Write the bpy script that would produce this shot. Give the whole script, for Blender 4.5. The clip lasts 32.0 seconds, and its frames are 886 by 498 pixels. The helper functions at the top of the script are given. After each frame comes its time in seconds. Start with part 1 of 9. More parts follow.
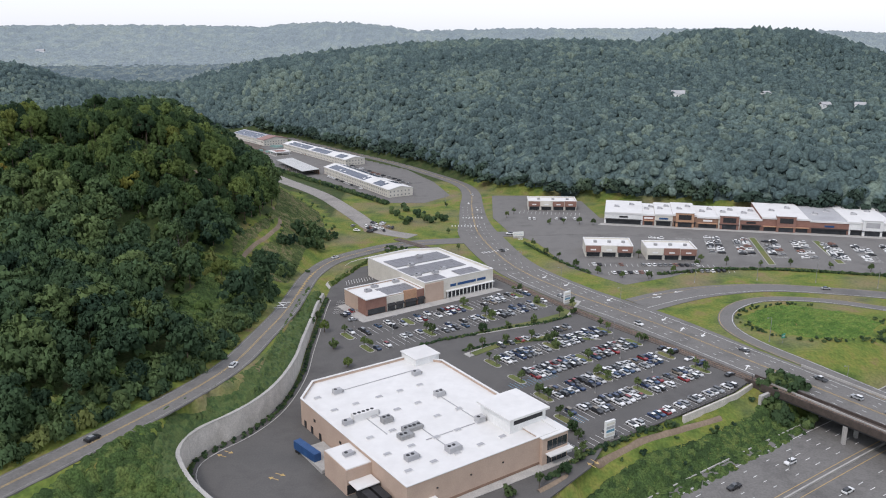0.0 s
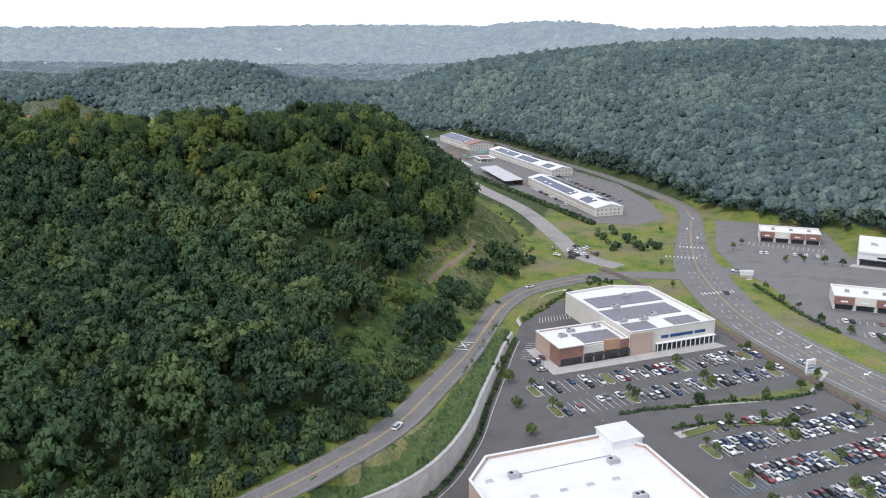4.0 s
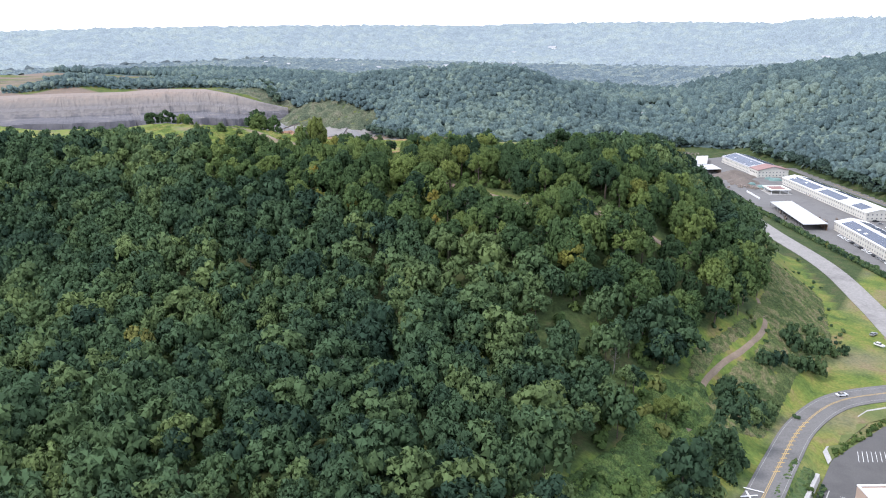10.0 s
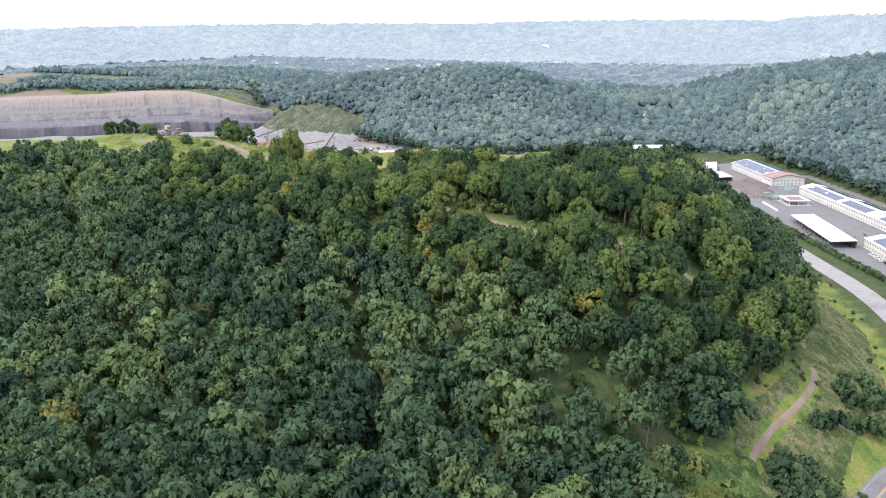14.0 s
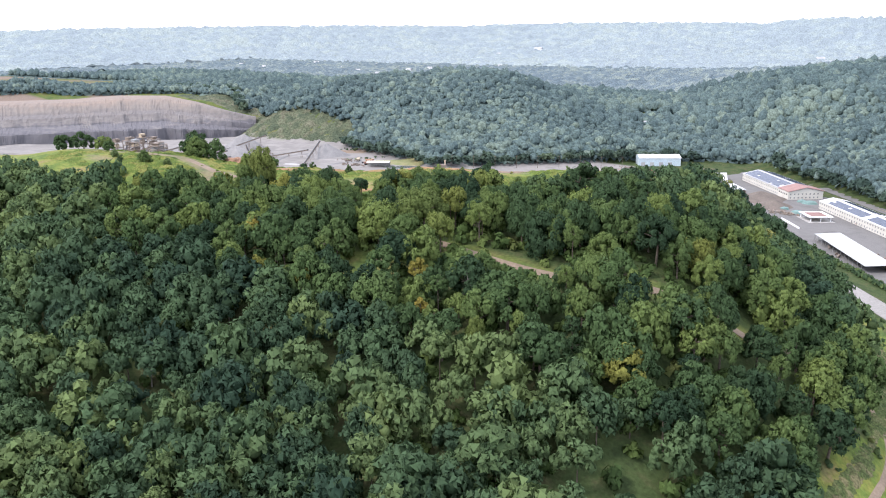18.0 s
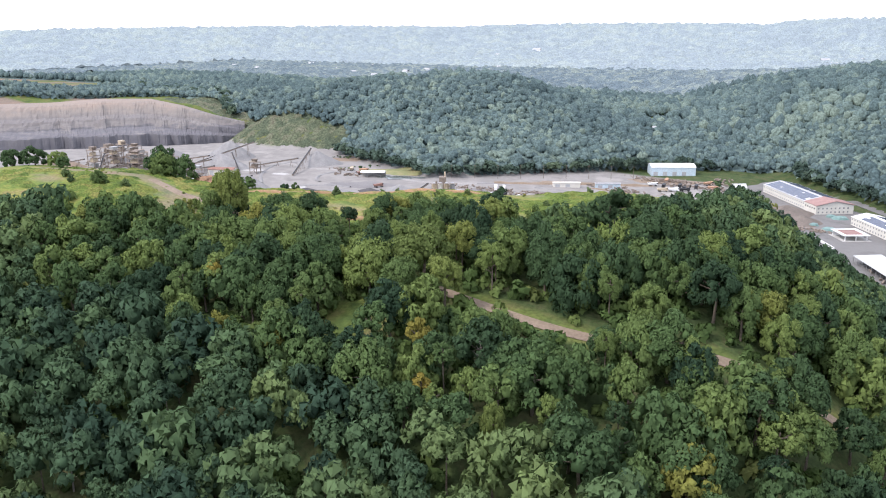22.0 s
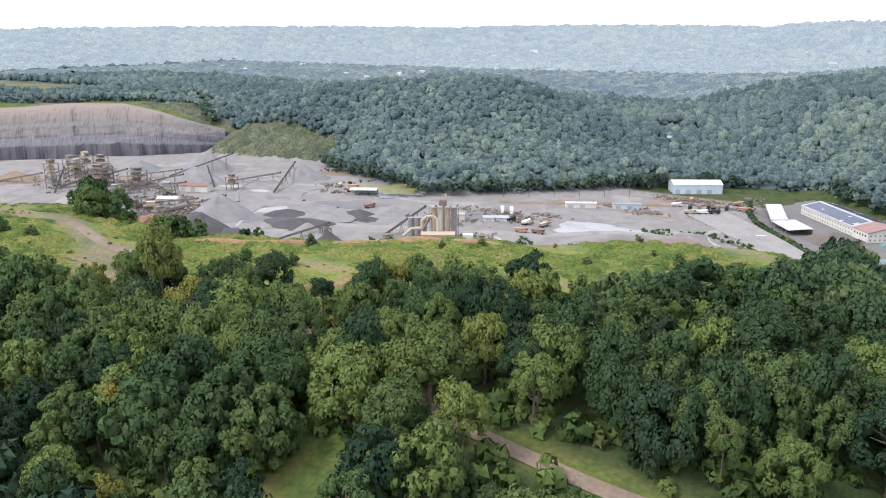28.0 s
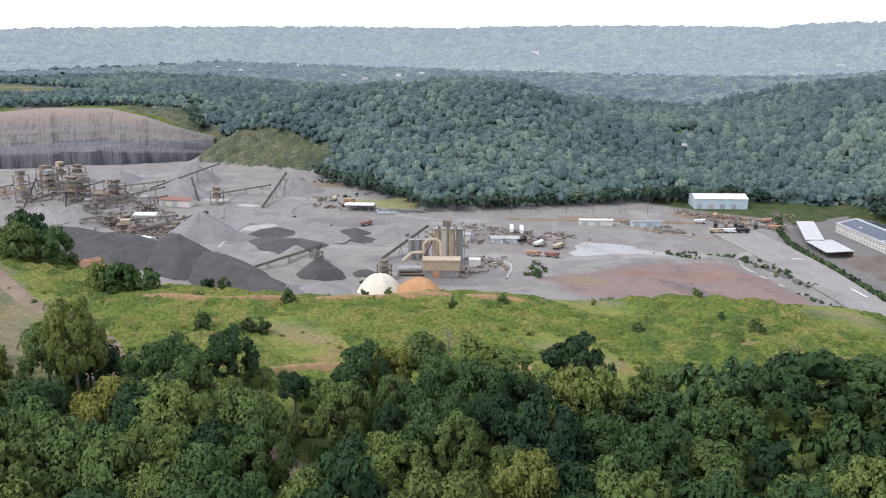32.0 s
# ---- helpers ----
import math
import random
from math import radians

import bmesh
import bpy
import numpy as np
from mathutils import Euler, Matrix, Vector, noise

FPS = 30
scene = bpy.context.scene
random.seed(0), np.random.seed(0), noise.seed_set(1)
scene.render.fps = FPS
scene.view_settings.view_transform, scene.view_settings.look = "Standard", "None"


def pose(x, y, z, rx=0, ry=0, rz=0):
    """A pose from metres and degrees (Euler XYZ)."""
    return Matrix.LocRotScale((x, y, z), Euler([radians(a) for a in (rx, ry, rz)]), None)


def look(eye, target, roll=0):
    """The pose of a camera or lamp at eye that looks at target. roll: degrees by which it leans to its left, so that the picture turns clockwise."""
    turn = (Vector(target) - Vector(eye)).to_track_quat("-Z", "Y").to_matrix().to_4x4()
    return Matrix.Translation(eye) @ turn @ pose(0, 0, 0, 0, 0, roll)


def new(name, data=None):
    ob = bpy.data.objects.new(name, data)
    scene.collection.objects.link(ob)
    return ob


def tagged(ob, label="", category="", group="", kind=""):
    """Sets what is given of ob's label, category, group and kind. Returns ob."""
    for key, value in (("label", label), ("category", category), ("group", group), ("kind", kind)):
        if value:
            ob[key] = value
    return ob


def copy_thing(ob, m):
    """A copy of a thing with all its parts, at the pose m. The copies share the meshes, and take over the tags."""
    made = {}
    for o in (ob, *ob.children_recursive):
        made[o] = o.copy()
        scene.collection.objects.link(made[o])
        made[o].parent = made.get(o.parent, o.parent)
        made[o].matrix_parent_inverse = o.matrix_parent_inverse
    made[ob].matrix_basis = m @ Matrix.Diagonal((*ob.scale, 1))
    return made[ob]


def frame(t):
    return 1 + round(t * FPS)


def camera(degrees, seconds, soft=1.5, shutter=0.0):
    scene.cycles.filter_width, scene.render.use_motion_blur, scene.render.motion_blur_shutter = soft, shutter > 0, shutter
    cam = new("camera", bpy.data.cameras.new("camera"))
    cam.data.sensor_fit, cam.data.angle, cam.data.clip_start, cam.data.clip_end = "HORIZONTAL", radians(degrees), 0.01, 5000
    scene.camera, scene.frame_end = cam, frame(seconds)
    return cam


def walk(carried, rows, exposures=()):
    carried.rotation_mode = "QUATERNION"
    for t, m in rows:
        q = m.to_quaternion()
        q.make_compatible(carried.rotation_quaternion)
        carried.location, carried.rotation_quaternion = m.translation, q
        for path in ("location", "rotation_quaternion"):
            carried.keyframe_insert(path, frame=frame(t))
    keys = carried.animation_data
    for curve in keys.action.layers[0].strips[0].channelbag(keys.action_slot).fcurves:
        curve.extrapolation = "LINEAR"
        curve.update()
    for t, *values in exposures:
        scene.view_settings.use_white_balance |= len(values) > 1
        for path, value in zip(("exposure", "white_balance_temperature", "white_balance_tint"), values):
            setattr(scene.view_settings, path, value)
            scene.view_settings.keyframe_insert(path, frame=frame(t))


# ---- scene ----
cam = camera(58.1, 32.0, 1.05)
METRES, EYE, TILT, LEAN, TURN = 430.0, 131.0, -15.4, 0.0, 0.0
ROWS = [
    (0.0, 0.0, 0.0, 0.0, 0.0, 0.0, -0.0),
    (0.5, 0.0004, 0.0147, 0.0041, 2.24, -0.02, -0.59),
    (1.0, 0.001, 0.0295, 0.0081, 4.4, -0.07, -1.15),
    (1.5, 0.001, 0.0442, 0.0123, 6.48, -0.15, -1.67),
    (2.0, 0.0009, 0.0589, 0.0163, 8.36, -0.23, -2.16),
    (2.5, -0.0002, 0.0737, 0.0204, 9.92, -0.32, -2.56),
    (4.5, -0.0093, 0.1299, 0.0458, 18.35, -0.84, -4.66),
    (5.0, -0.0124, 0.1429, 0.0537, 23.46, -1.26, -5.95),
    (5.5, -0.0151, 0.1556, 0.0619, 27.26, -1.69, -6.87),
    (6.0, -0.0189, 0.1683, 0.07, 29.08, -1.96, -7.31),
    (6.5, -0.0235, 0.1809, 0.0767, 30.56, -2.17, -7.64),
    (7.0, -0.0291, 0.1938, 0.0821, 31.79, -2.38, -7.92),
    (7.5, -0.0351, 0.2066, 0.0868, 32.6, -2.55, -8.1),
    (8.0, -0.0421, 0.2196, 0.0912, 32.93, -2.66, -8.16),
    (8.5, -0.0495, 0.2325, 0.0954, 33.16, -2.75, -8.19),
    (9.0, -0.0573, 0.2453, 0.0994, 33.18, -2.81, -8.16),
    (9.5, -0.0657, 0.2582, 0.1028, 33.2, -2.81, -8.14),
    (10.0, -0.0741, 0.2709, 0.1068, 33.23, -2.84, -8.13),
    (10.5, -0.0826, 0.2836, 0.1105, 33.26, -2.85, -8.11),
    (11.0, -0.0911, 0.2961, 0.1143, 33.27, -2.86, -8.1),
    (11.5, -0.1, 0.3087, 0.1179, 33.2, -2.89, -8.09),
    (12.0, -0.1089, 0.3213, 0.1215, 33.08, -2.91, -8.05),
    (12.5, -0.118, 0.3339, 0.125, 32.98, -2.93, -8.02),
    (13.0, -0.1272, 0.3465, 0.1286, 32.88, -2.93, -7.99),
    (13.5, -0.1363, 0.3589, 0.1322, 32.78, -2.92, -7.97),
    (14.0, -0.1448, 0.3706, 0.1355, 32.7, -2.9, -7.93),
    (14.5, -0.1539, 0.383, 0.139, 32.59, -2.86, -7.91),
    (16.5, -0.1909, 0.4329, 0.1517, 32.21, -2.69, -7.92),
    (17.0, -0.1998, 0.4453, 0.1549, 32.14, -2.66, -7.89),
    (17.5, -0.209, 0.4576, 0.1579, 32.06, -2.63, -7.9),
    (18.0, -0.2179, 0.4702, 0.1613, 32.02, -2.64, -7.85),
    (18.5, -0.227, 0.4826, 0.1644, 31.97, -2.62, -7.85),
    (19.0, -0.2359, 0.495, 0.1676, 31.93, -2.6, -7.85),
    (19.5, -0.245, 0.5074, 0.1709, 31.9, -2.61, -7.85),
    (20.0, -0.2542, 0.5197, 0.1742, 31.84, -2.58, -7.85),
    (20.5, -0.2633, 0.532, 0.1776, 31.82, -2.58, -7.86),
    (21.0, -0.2723, 0.5444, 0.181, 31.82, -2.57, -7.85),
    (21.5, -0.2814, 0.5567, 0.1845, 31.79, -2.57, -7.86),
    (22.0, -0.2905, 0.569, 0.188, 31.78, -2.58, -7.87),
    (22.5, -0.2996, 0.5813, 0.1914, 31.77, -2.57, -7.87),
    (23.0, -0.3086, 0.5936, 0.1947, 31.77, -2.56, -7.86),
    (23.5, -0.3177, 0.606, 0.198, 31.75, -2.54, -7.87),
    (24.0, -0.3268, 0.6183, 0.2015, 31.7, -2.56, -7.89),
    (24.5, -0.3359, 0.6307, 0.2049, 31.65, -2.55, -7.89),
    (25.0, -0.3452, 0.643, 0.2082, 31.59, -2.54, -7.9),
    (25.5, -0.3544, 0.6553, 0.2114, 31.53, -2.53, -7.9),
    (27.5, -0.3912, 0.7046, 0.2246, 31.37, -2.51, -8.05),
    (28.0, -0.4003, 0.7169, 0.2278, 31.34, -2.46, -8.05),
    (28.5, -0.4094, 0.7294, 0.2313, 31.32, -2.46, -8.06),
    (29.0, -0.4186, 0.7417, 0.2347, 31.31, -2.42, -8.06),
    (29.5, -0.4278, 0.754, 0.2382, 31.28, -2.4, -8.07),
    (30.0, -0.437, 0.7663, 0.2418, 31.26, -2.41, -8.07),
    (30.5, -0.4462, 0.7786, 0.2453, 31.25, -2.4, -8.11),
    (31.0, -0.4553, 0.791, 0.2488, 31.25, -2.39, -8.11),
    (31.5, -0.4645, 0.8033, 0.2523, 31.25, -2.39, -8.11),
    (32.0, -0.4736, 0.8156, 0.2558, 31.25, -2.4, -8.11),
]
walk(cam, [(t, pose(0, 0, EYE, TILT, LEAN, TURN) @ pose(METRES * x, METRES * y, METRES * z, 90 + pitch, roll, yaw)) for t, x, y, z, yaw, pitch, roll in ROWS], [(0, 0.04, 6350, 14), (3, 0.17, 6250, 14), (6, 0.60, 6050, 14), (10, 0.88, 6050, 15), (13, 1.08, 6180, 17), (20, 1.02, 6250, 17), (25, 0.90, 6280, 16), (29, 0.70, 6300, 15), (32, 0.46, 6300, 14)])

# ---- world, sun ----
world = bpy.data.worlds.new("sky")
scene.world = world
world.use_nodes = True
SUN_UP, SUN_FROM = radians(52), radians(215)  # elevation; compass bearing the light comes from, clockwise from +y
wn = world.node_tree.nodes
sky = wn.new("ShaderNodeTexSky")
sky.sky_type = "NISHITA"
sky.sun_disc = False
sky.sun_elevation, sky.sun_rotation = SUN_UP, SUN_FROM
sky.air_density, sky.dust_density, sky.ozone_density = 1.0, 1.0, 1.0
wn["Background"].inputs[1].default_value = 1.0
dim = wn.new("ShaderNodeMix")
dim.data_type, dim.blend_type = "RGBA", "MULTIPLY"
dim.inputs[0].default_value = 1.0
dim.inputs[7].default_value = (0.12, 0.12, 0.12, 1)
cloud = wn.new("ShaderNodeMix")  # thin bright cloud over the blue
cloud.data_type = "RGBA"
cloud.inputs[0].default_value = 0.6
cloud.inputs[7].default_value = (1.20, 1.25, 1.34, 1)
world.node_tree.links.new(sky.outputs[0], dim.inputs[6])
world.node_tree.links.new(dim.outputs[2], cloud.inputs[6])
world.node_tree.links.new(cloud.outputs[2], wn["Background"].inputs[0])
sun = new("sun", bpy.data.lights.new("sun", "SUN"))
sun.data.energy, sun.data.angle, sun.data.color = 1.5, radians(12), (1.0, 0.95, 0.88)
sun.matrix_world = look((0, 0, 400), (-math.sin(SUN_FROM) * 100, -math.cos(SUN_FROM) * 100, 400 - 100 * math.tan(SUN_UP)))

# ---- materials ----


def material(name, colours, scale=1.0, detail=6.0, rough=0.9, metal=0.0, bump=0.0, fine=None, per="", spread=0.0, spec=0.3, grain=1.0):
    """Two noises mix the colours; per: 'object' or 'island' adds a value spread from piece to piece."""
    m = bpy.data.materials.new(name)
    m.use_nodes = True
    nt = m.node_tree
    b = nt.nodes["Principled BSDF"]
    b.inputs["Roughness"].default_value, b.inputs["Metallic"].default_value = rough, metal
    b.inputs["Specular IOR Level"].default_value = spec
    geo = nt.nodes.new("ShaderNodeNewGeometry")
    big = nt.nodes.new("ShaderNodeTexNoise")
    big.inputs["Scale"].default_value, big.inputs["Detail"].default_value, big.inputs["Roughness"].default_value = scale, detail, 0.62
    nt.links.new(geo.outputs["Position"], big.inputs["Vector"])
    ramp = nt.nodes.new("ShaderNodeValToRGB")
    cr = ramp.color_ramp
    n = len(colours)
    for k, c in enumerate(colours):
        p = 0.32 + 0.36 * k / max(1, n - 1)
        e = cr.elements[k] if k < 2 else cr.elements.new(p)
        e.position, e.color = p, (*c, 1)
    nt.links.new(big.outputs["Fac"], ramp.inputs["Fac"])
    out = ramp.outputs["Color"]
    small = nt.nodes.new("ShaderNodeTexNoise")
    small.inputs["Scale"].default_value, small.inputs["Detail"].default_value = fine or scale * 9, 4
    nt.links.new(geo.outputs["Position"], small.inputs["Vector"])
    mr = nt.nodes.new("ShaderNodeMapRange")
    mr.inputs["From Min"].default_value, mr.inputs["From Max"].default_value = 0.3, 0.7
    mr.inputs["To Min"].default_value, mr.inputs["To Max"].default_value = 1 - 0.16 * grain, 1 + 0.14 * grain
    nt.links.new(small.outputs["Fac"], mr.inputs["Value"])
    hsv = nt.nodes.new("ShaderNodeHueSaturation")
    nt.links.new(out, hsv.inputs["Color"])
    val = mr.outputs["Result"]
    if per:
        if per == "object":
            src = nt.nodes.new("ShaderNodeObjectInfo").outputs["Random"]
        elif per == "island":
            src = geo.outputs["Random Per Island"]
        else:
            at = nt.nodes.new("ShaderNodeAttribute")
            at.attribute_name = "tint"
            src = at.outputs["Fac"]
        r2 = nt.nodes.new("ShaderNodeMapRange")
        r2.inputs["To Min"].default_value, r2.inputs["To Max"].default_value = 1 - spread, 1 + spread
        nt.links.new(src, r2.inputs["Value"])
        mul = nt.nodes.new("ShaderNodeMath")
        mul.operation = "MULTIPLY"
        nt.links.new(val, mul.inputs[0])
        nt.links.new(r2.outputs["Result"], mul.inputs[1])
        val = mul.outputs[0]
    nt.links.new(val, hsv.inputs["Value"])
    nt.links.new(hsv.outputs["Color"], b.inputs["Base Color"])
    if bump:
        bp = nt.nodes.new("ShaderNodeBump")
        bp.inputs["Strength"].default_value, bp.inputs["Distance"].default_value = bump, 0.1
        nt.links.new(small.outputs["Fac"], bp.inputs["Height"])
        nt.links.new(bp.outputs["Normal"], b.inputs["Normal"])
    return m


def foliage(name, per, dark, mid, light, yellow=(0.16, 0.15, 0.03)):
    """Leaves: hue changes from tree to tree (per) and from leaf to leaf."""
    m = bpy.data.materials.new(name)
    m.use_nodes = True
    nt = m.node_tree
    b = nt.nodes["Principled BSDF"]
    b.inputs["Roughness"].default_value = 0.75
    b.inputs["Specular IOR Level"].default_value = 0.1
    geo = nt.nodes.new("ShaderNodeNewGeometry")
    if per == "object":
        src = nt.nodes.new("ShaderNodeObjectInfo").outputs["Random"]
    else:
        at = nt.nodes.new("ShaderNodeAttribute")
        at.attribute_name = "tint"
        src = at.outputs["Fac"]
    ramp = nt.nodes.new("ShaderNodeValToRGB")
    cr = ramp.color_ramp
    for k, (p, c) in enumerate(((0.0, dark), (0.5, mid), (0.95, light), (0.99, yellow))):
        e = cr.elements[k] if k < 2 else cr.elements.new(p)
        e.position, e.color = p, (*c, 1)
    nt.links.new(src, ramp.inputs["Fac"])
    mr = nt.nodes.new("ShaderNodeMapRange")
    mr.inputs["To Min"].default_value, mr.inputs["To Max"].default_value = 0.76, 1.28
    nt.links.new(geo.outputs["Random Per Island"], mr.inputs["Value"])
    hsv = nt.nodes.new("ShaderNodeHueSaturation")
    nt.links.new(ramp.outputs["Color"], hsv.inputs["Color"])
    nt.links.new(mr.outputs["Result"], hsv.inputs["Value"])
    nt.links.new(hsv.outputs["Color"], b.inputs["Base Color"])
    tr = nt.nodes.new("ShaderNodeBsdfTranslucent")
    nt.links.new(hsv.outputs["Color"], tr.inputs["Color"])
    mx = nt.nodes.new("ShaderNodeMixShader")
    mx.inputs[0].default_value = 0.35
    nt.links.new(b.outputs[0], mx.inputs[1])
    nt.links.new(tr.outputs[0], mx.inputs[2])
    nt.links.new(mx.outputs[0], nt.nodes["Material Output"].inputs["Surface"])
    return m


ASPHALT = material("asphalt", [(0.086, 0.083, 0.080), (0.118, 0.113, 0.108), (0.100, 0.097, 0.093)], 0.05, 8, 0.9, fine=2.0, grain=0.6)
OLD_ASPHALT = material("worn asphalt", [(0.130, 0.125, 0.118), (0.175, 0.168, 0.158), (0.148, 0.142, 0.134)], 0.06, 8, 0.92, fine=1.5)
CONCRETE = material("concrete", [(0.36, 0.35, 0.33), (0.46, 0.44, 0.41)], 0.2, 8, 0.9, fine=3, bump=0.2)
WALL_STONE = material("retaining wall", [(0.46, 0.43, 0.38), (0.62, 0.58, 0.52)], 0.25, 8, 0.95, fine=2.5, bump=0.4)
PAINT = material("road paint", [(0.62, 0.62, 0.60), (0.78, 0.78, 0.76)], 0.5, 6, 0.8, fine=4)
WORN_PAINT = material("worn road paint", [(0.26, 0.255, 0.24), (0.42, 0.41, 0.39)], 0.8, 6, 0.85, fine=4)
YELLOW = material("yellow paint", [(0.42, 0.29, 0.11), (0.50, 0.36, 0.16)], 0.5, 6, 0.8, fine=4)
BLUE_LINE = material("blue paint", [(0.10, 0.24, 0.34), (0.16, 0.30, 0.40)], 0.5, 6, 0.8)
ROOF_WHITE = material("white roof membrane", [(0.62, 0.61, 0.59), (0.69, 0.68, 0.66), (0.66, 0.65, 0.63)], 0.05, 6, 0.7, fine=0.3, grain=0.25)
ROOF_GREY = material("grey roof", [(0.34, 0.34, 0.35), (0.44, 0.44, 0.44)], 0.07, 8, 0.8, grain=0.4)
TAN_WALL = material("tan wall", [(0.44, 0.33, 0.26), (0.50, 0.38, 0.30)], 0.15, 8, 0.9, fine=3, grain=0.4)
CREAM = material("cream wall", [(0.58, 0.55, 0.48), (0.66, 0.63, 0.56)], 0.15, 8, 0.9, grain=0.4)
WHITE_WALL = material("white wall", [(0.70, 0.70, 0.68), (0.78, 0.78, 0.76)], 0.15, 8, 0.8, grain=0.4)
BRICK = material("red brick", [(0.235, 0.128, 0.100), (0.29, 0.165, 0.130)], 0.4, 8, 0.9, fine=4, grain=0.4)
ORANGE = material("orange panel", [(0.40, 0.235, 0.145), (0.47, 0.285, 0.18)], 0.3, 8, 0.8)
BROWN = material("brown brick", [(0.22, 0.14, 0.10), (0.28, 0.18, 0.13)], 0.4, 8, 0.9, fine=4, grain=0.4)
DARK = material("dark metal", [(0.02, 0.02, 0.022), (0.04, 0.04, 0.042)], 1.0, 4, 0.6)
STEEL = material("steel", [(0.28, 0.28, 0.28), (0.40, 0.40, 0.39)], 0.8, 6, 0.5, 0.5)
RUST = material("rusty steel", [(0.16, 0.125, 0.10), (0.27, 0.225, 0.185)], 0.6, 8, 0.8)
BEIGE = material("beige painted steel", [(0.42, 0.34, 0.24), (0.52, 0.43, 0.31)], 0.4, 8, 0.7)
SOLAR = material("solar panel", [(0.035, 0.045, 0.075), (0.06, 0.075, 0.11)], 0.3, 4, 0.25, spec=0.6)
# the sky mirrored in these panels is put into a lighter grey base
SKY_GREY_SOLAR = material("solar panel with painted sky reflection", [(0.13, 0.125, 0.135), (0.17, 0.165, 0.17)], 0.3, 4, 0.35, spec=0.5)
GLASS = material("dark window glass", [(0.02, 0.025, 0.03), (0.045, 0.05, 0.055)], 0.3, 4, 0.12, spec=0.6)
TYRE = material("tyre", [(0.015, 0.015, 0.015), (0.03, 0.03, 0.03)], 2, 4, 0.9)
BARK = material("bark", [(0.09, 0.07, 0.05), (0.17, 0.14, 0.11)], 1.5, 6, 0.95)
BLUE_PAINT = material("blue trailer paint", [(0.02, 0.06, 0.17), (0.03, 0.09, 0.22)], 0.5, 6, 0.5)
PALE_BLUE = material("pale blue metal sheet", [(0.50, 0.60, 0.66), (0.60, 0.69, 0.74)], 0.2, 8, 0.5, 0.2)
GREEN_SIGN = material("green sign", [(0.02, 0.22, 0.15), (0.03, 0.27, 0.18)], 0.5, 2, 0.5)
GRAVEL = material("gravel", [(0.21, 0.198, 0.186), (0.29, 0.274, 0.254), (0.24, 0.228, 0.212)], 0.03, 10, 0.95, fine=0.8, bump=0.4)
DARK_GRAVEL = material("dark gravel", [(0.062, 0.059, 0.060), (0.10, 0.094, 0.092)], 0.12, 10, 0.95, fine=1.5, bump=0.5)
MID_GRAVEL = material("grey gravel pile", [(0.19, 0.185, 0.18), (0.26, 0.25, 0.24)], 0.12, 10, 0.95, fine=1.5, bump=0.5)
PALE_SAND = material("pale sand pile", [(0.62, 0.57, 0.46), (0.72, 0.66, 0.54)], 0.12, 10, 0.95, fine=1.5, bump=0.3)
ORANGE_SAND = material("orange sand pile", [(0.42, 0.22, 0.10), (0.50, 0.28, 0.14)], 0.12, 10, 0.95, fine=1.5, bump=0.3)
RED_SOIL = material("red soil", [(0.19, 0.12, 0.10), (0.26, 0.17, 0.14)], 0.08, 10, 0.95, fine=1.2, bump=0.3)
BROWN_SOIL = material("brown dirt", [(0.185, 0.14, 0.10), (0.26, 0.20, 0.145)], 0.1, 10, 0.95, fine=1.2, bump=0.3)
DARK_SOIL = material("dark brown soil", [(0.12, 0.10, 0.085), (0.18, 0.15, 0.125)], 0.12, 10, 0.95, fine=1.2, bump=0.3)
LAWN = material("mown grass", [(0.085, 0.115, 0.035), (0.13, 0.15, 0.05), (0.16, 0.15, 0.06)], 0.06, 10, 0.95, fine=1.5, bump=0.5)
WATER = material("pond water", [(0.10, 0.11, 0.10), (0.14, 0.15, 0.14)], 0.1, 4, 0.08, spec=0.6)
LEAF = foliage("tree leaves", "object", (0.031, 0.060, 0.032), (0.079, 0.129, 0.047), (0.160, 0.212, 0.062), (0.20, 0.205, 0.05))
LEAF_STUFF = foliage("woodland leaves", "tint", (0.035, 0.066, 0.040), (0.076, 0.125, 0.057), (0.144, 0.195, 0.071), (0.20, 0.205, 0.062))
LEAF_YOUNG = foliage("young tree leaves", "object", (0.070, 0.105, 0.045), (0.105, 0.150, 0.060), (0.15, 0.20, 0.075), (0.16, 0.20, 0.075))
SCRUB_LEAF = foliage("scrub leaves", "tint", (0.055, 0.092, 0.032), (0.095, 0.148, 0.044), (0.150, 0.200, 0.060), (0.20, 0.20, 0.07))
# paler, bluer greens carry the same painted haze as the canopy behind
HAZED_LEAF_EDGE = foliage("haze-tinted wood edge leaves", "tint", (0.054, 0.086, 0.068), (0.080, 0.120, 0.088), (0.125, 0.170, 0.105), (0.14, 0.17, 0.10))
LEAF_LIGHT = foliage("light green leaves", "object", (0.115, 0.155, 0.048), (0.140, 0.180, 0.052), (0.165, 0.200, 0.056), (0.165, 0.200, 0.056))
LEAF_YELLOW = foliage("yellowing leaves", "object", (0.20, 0.19, 0.045), (0.25, 0.22, 0.050), (0.29, 0.24, 0.055), (0.29, 0.24, 0.055))

# ---- mesh helpers ----


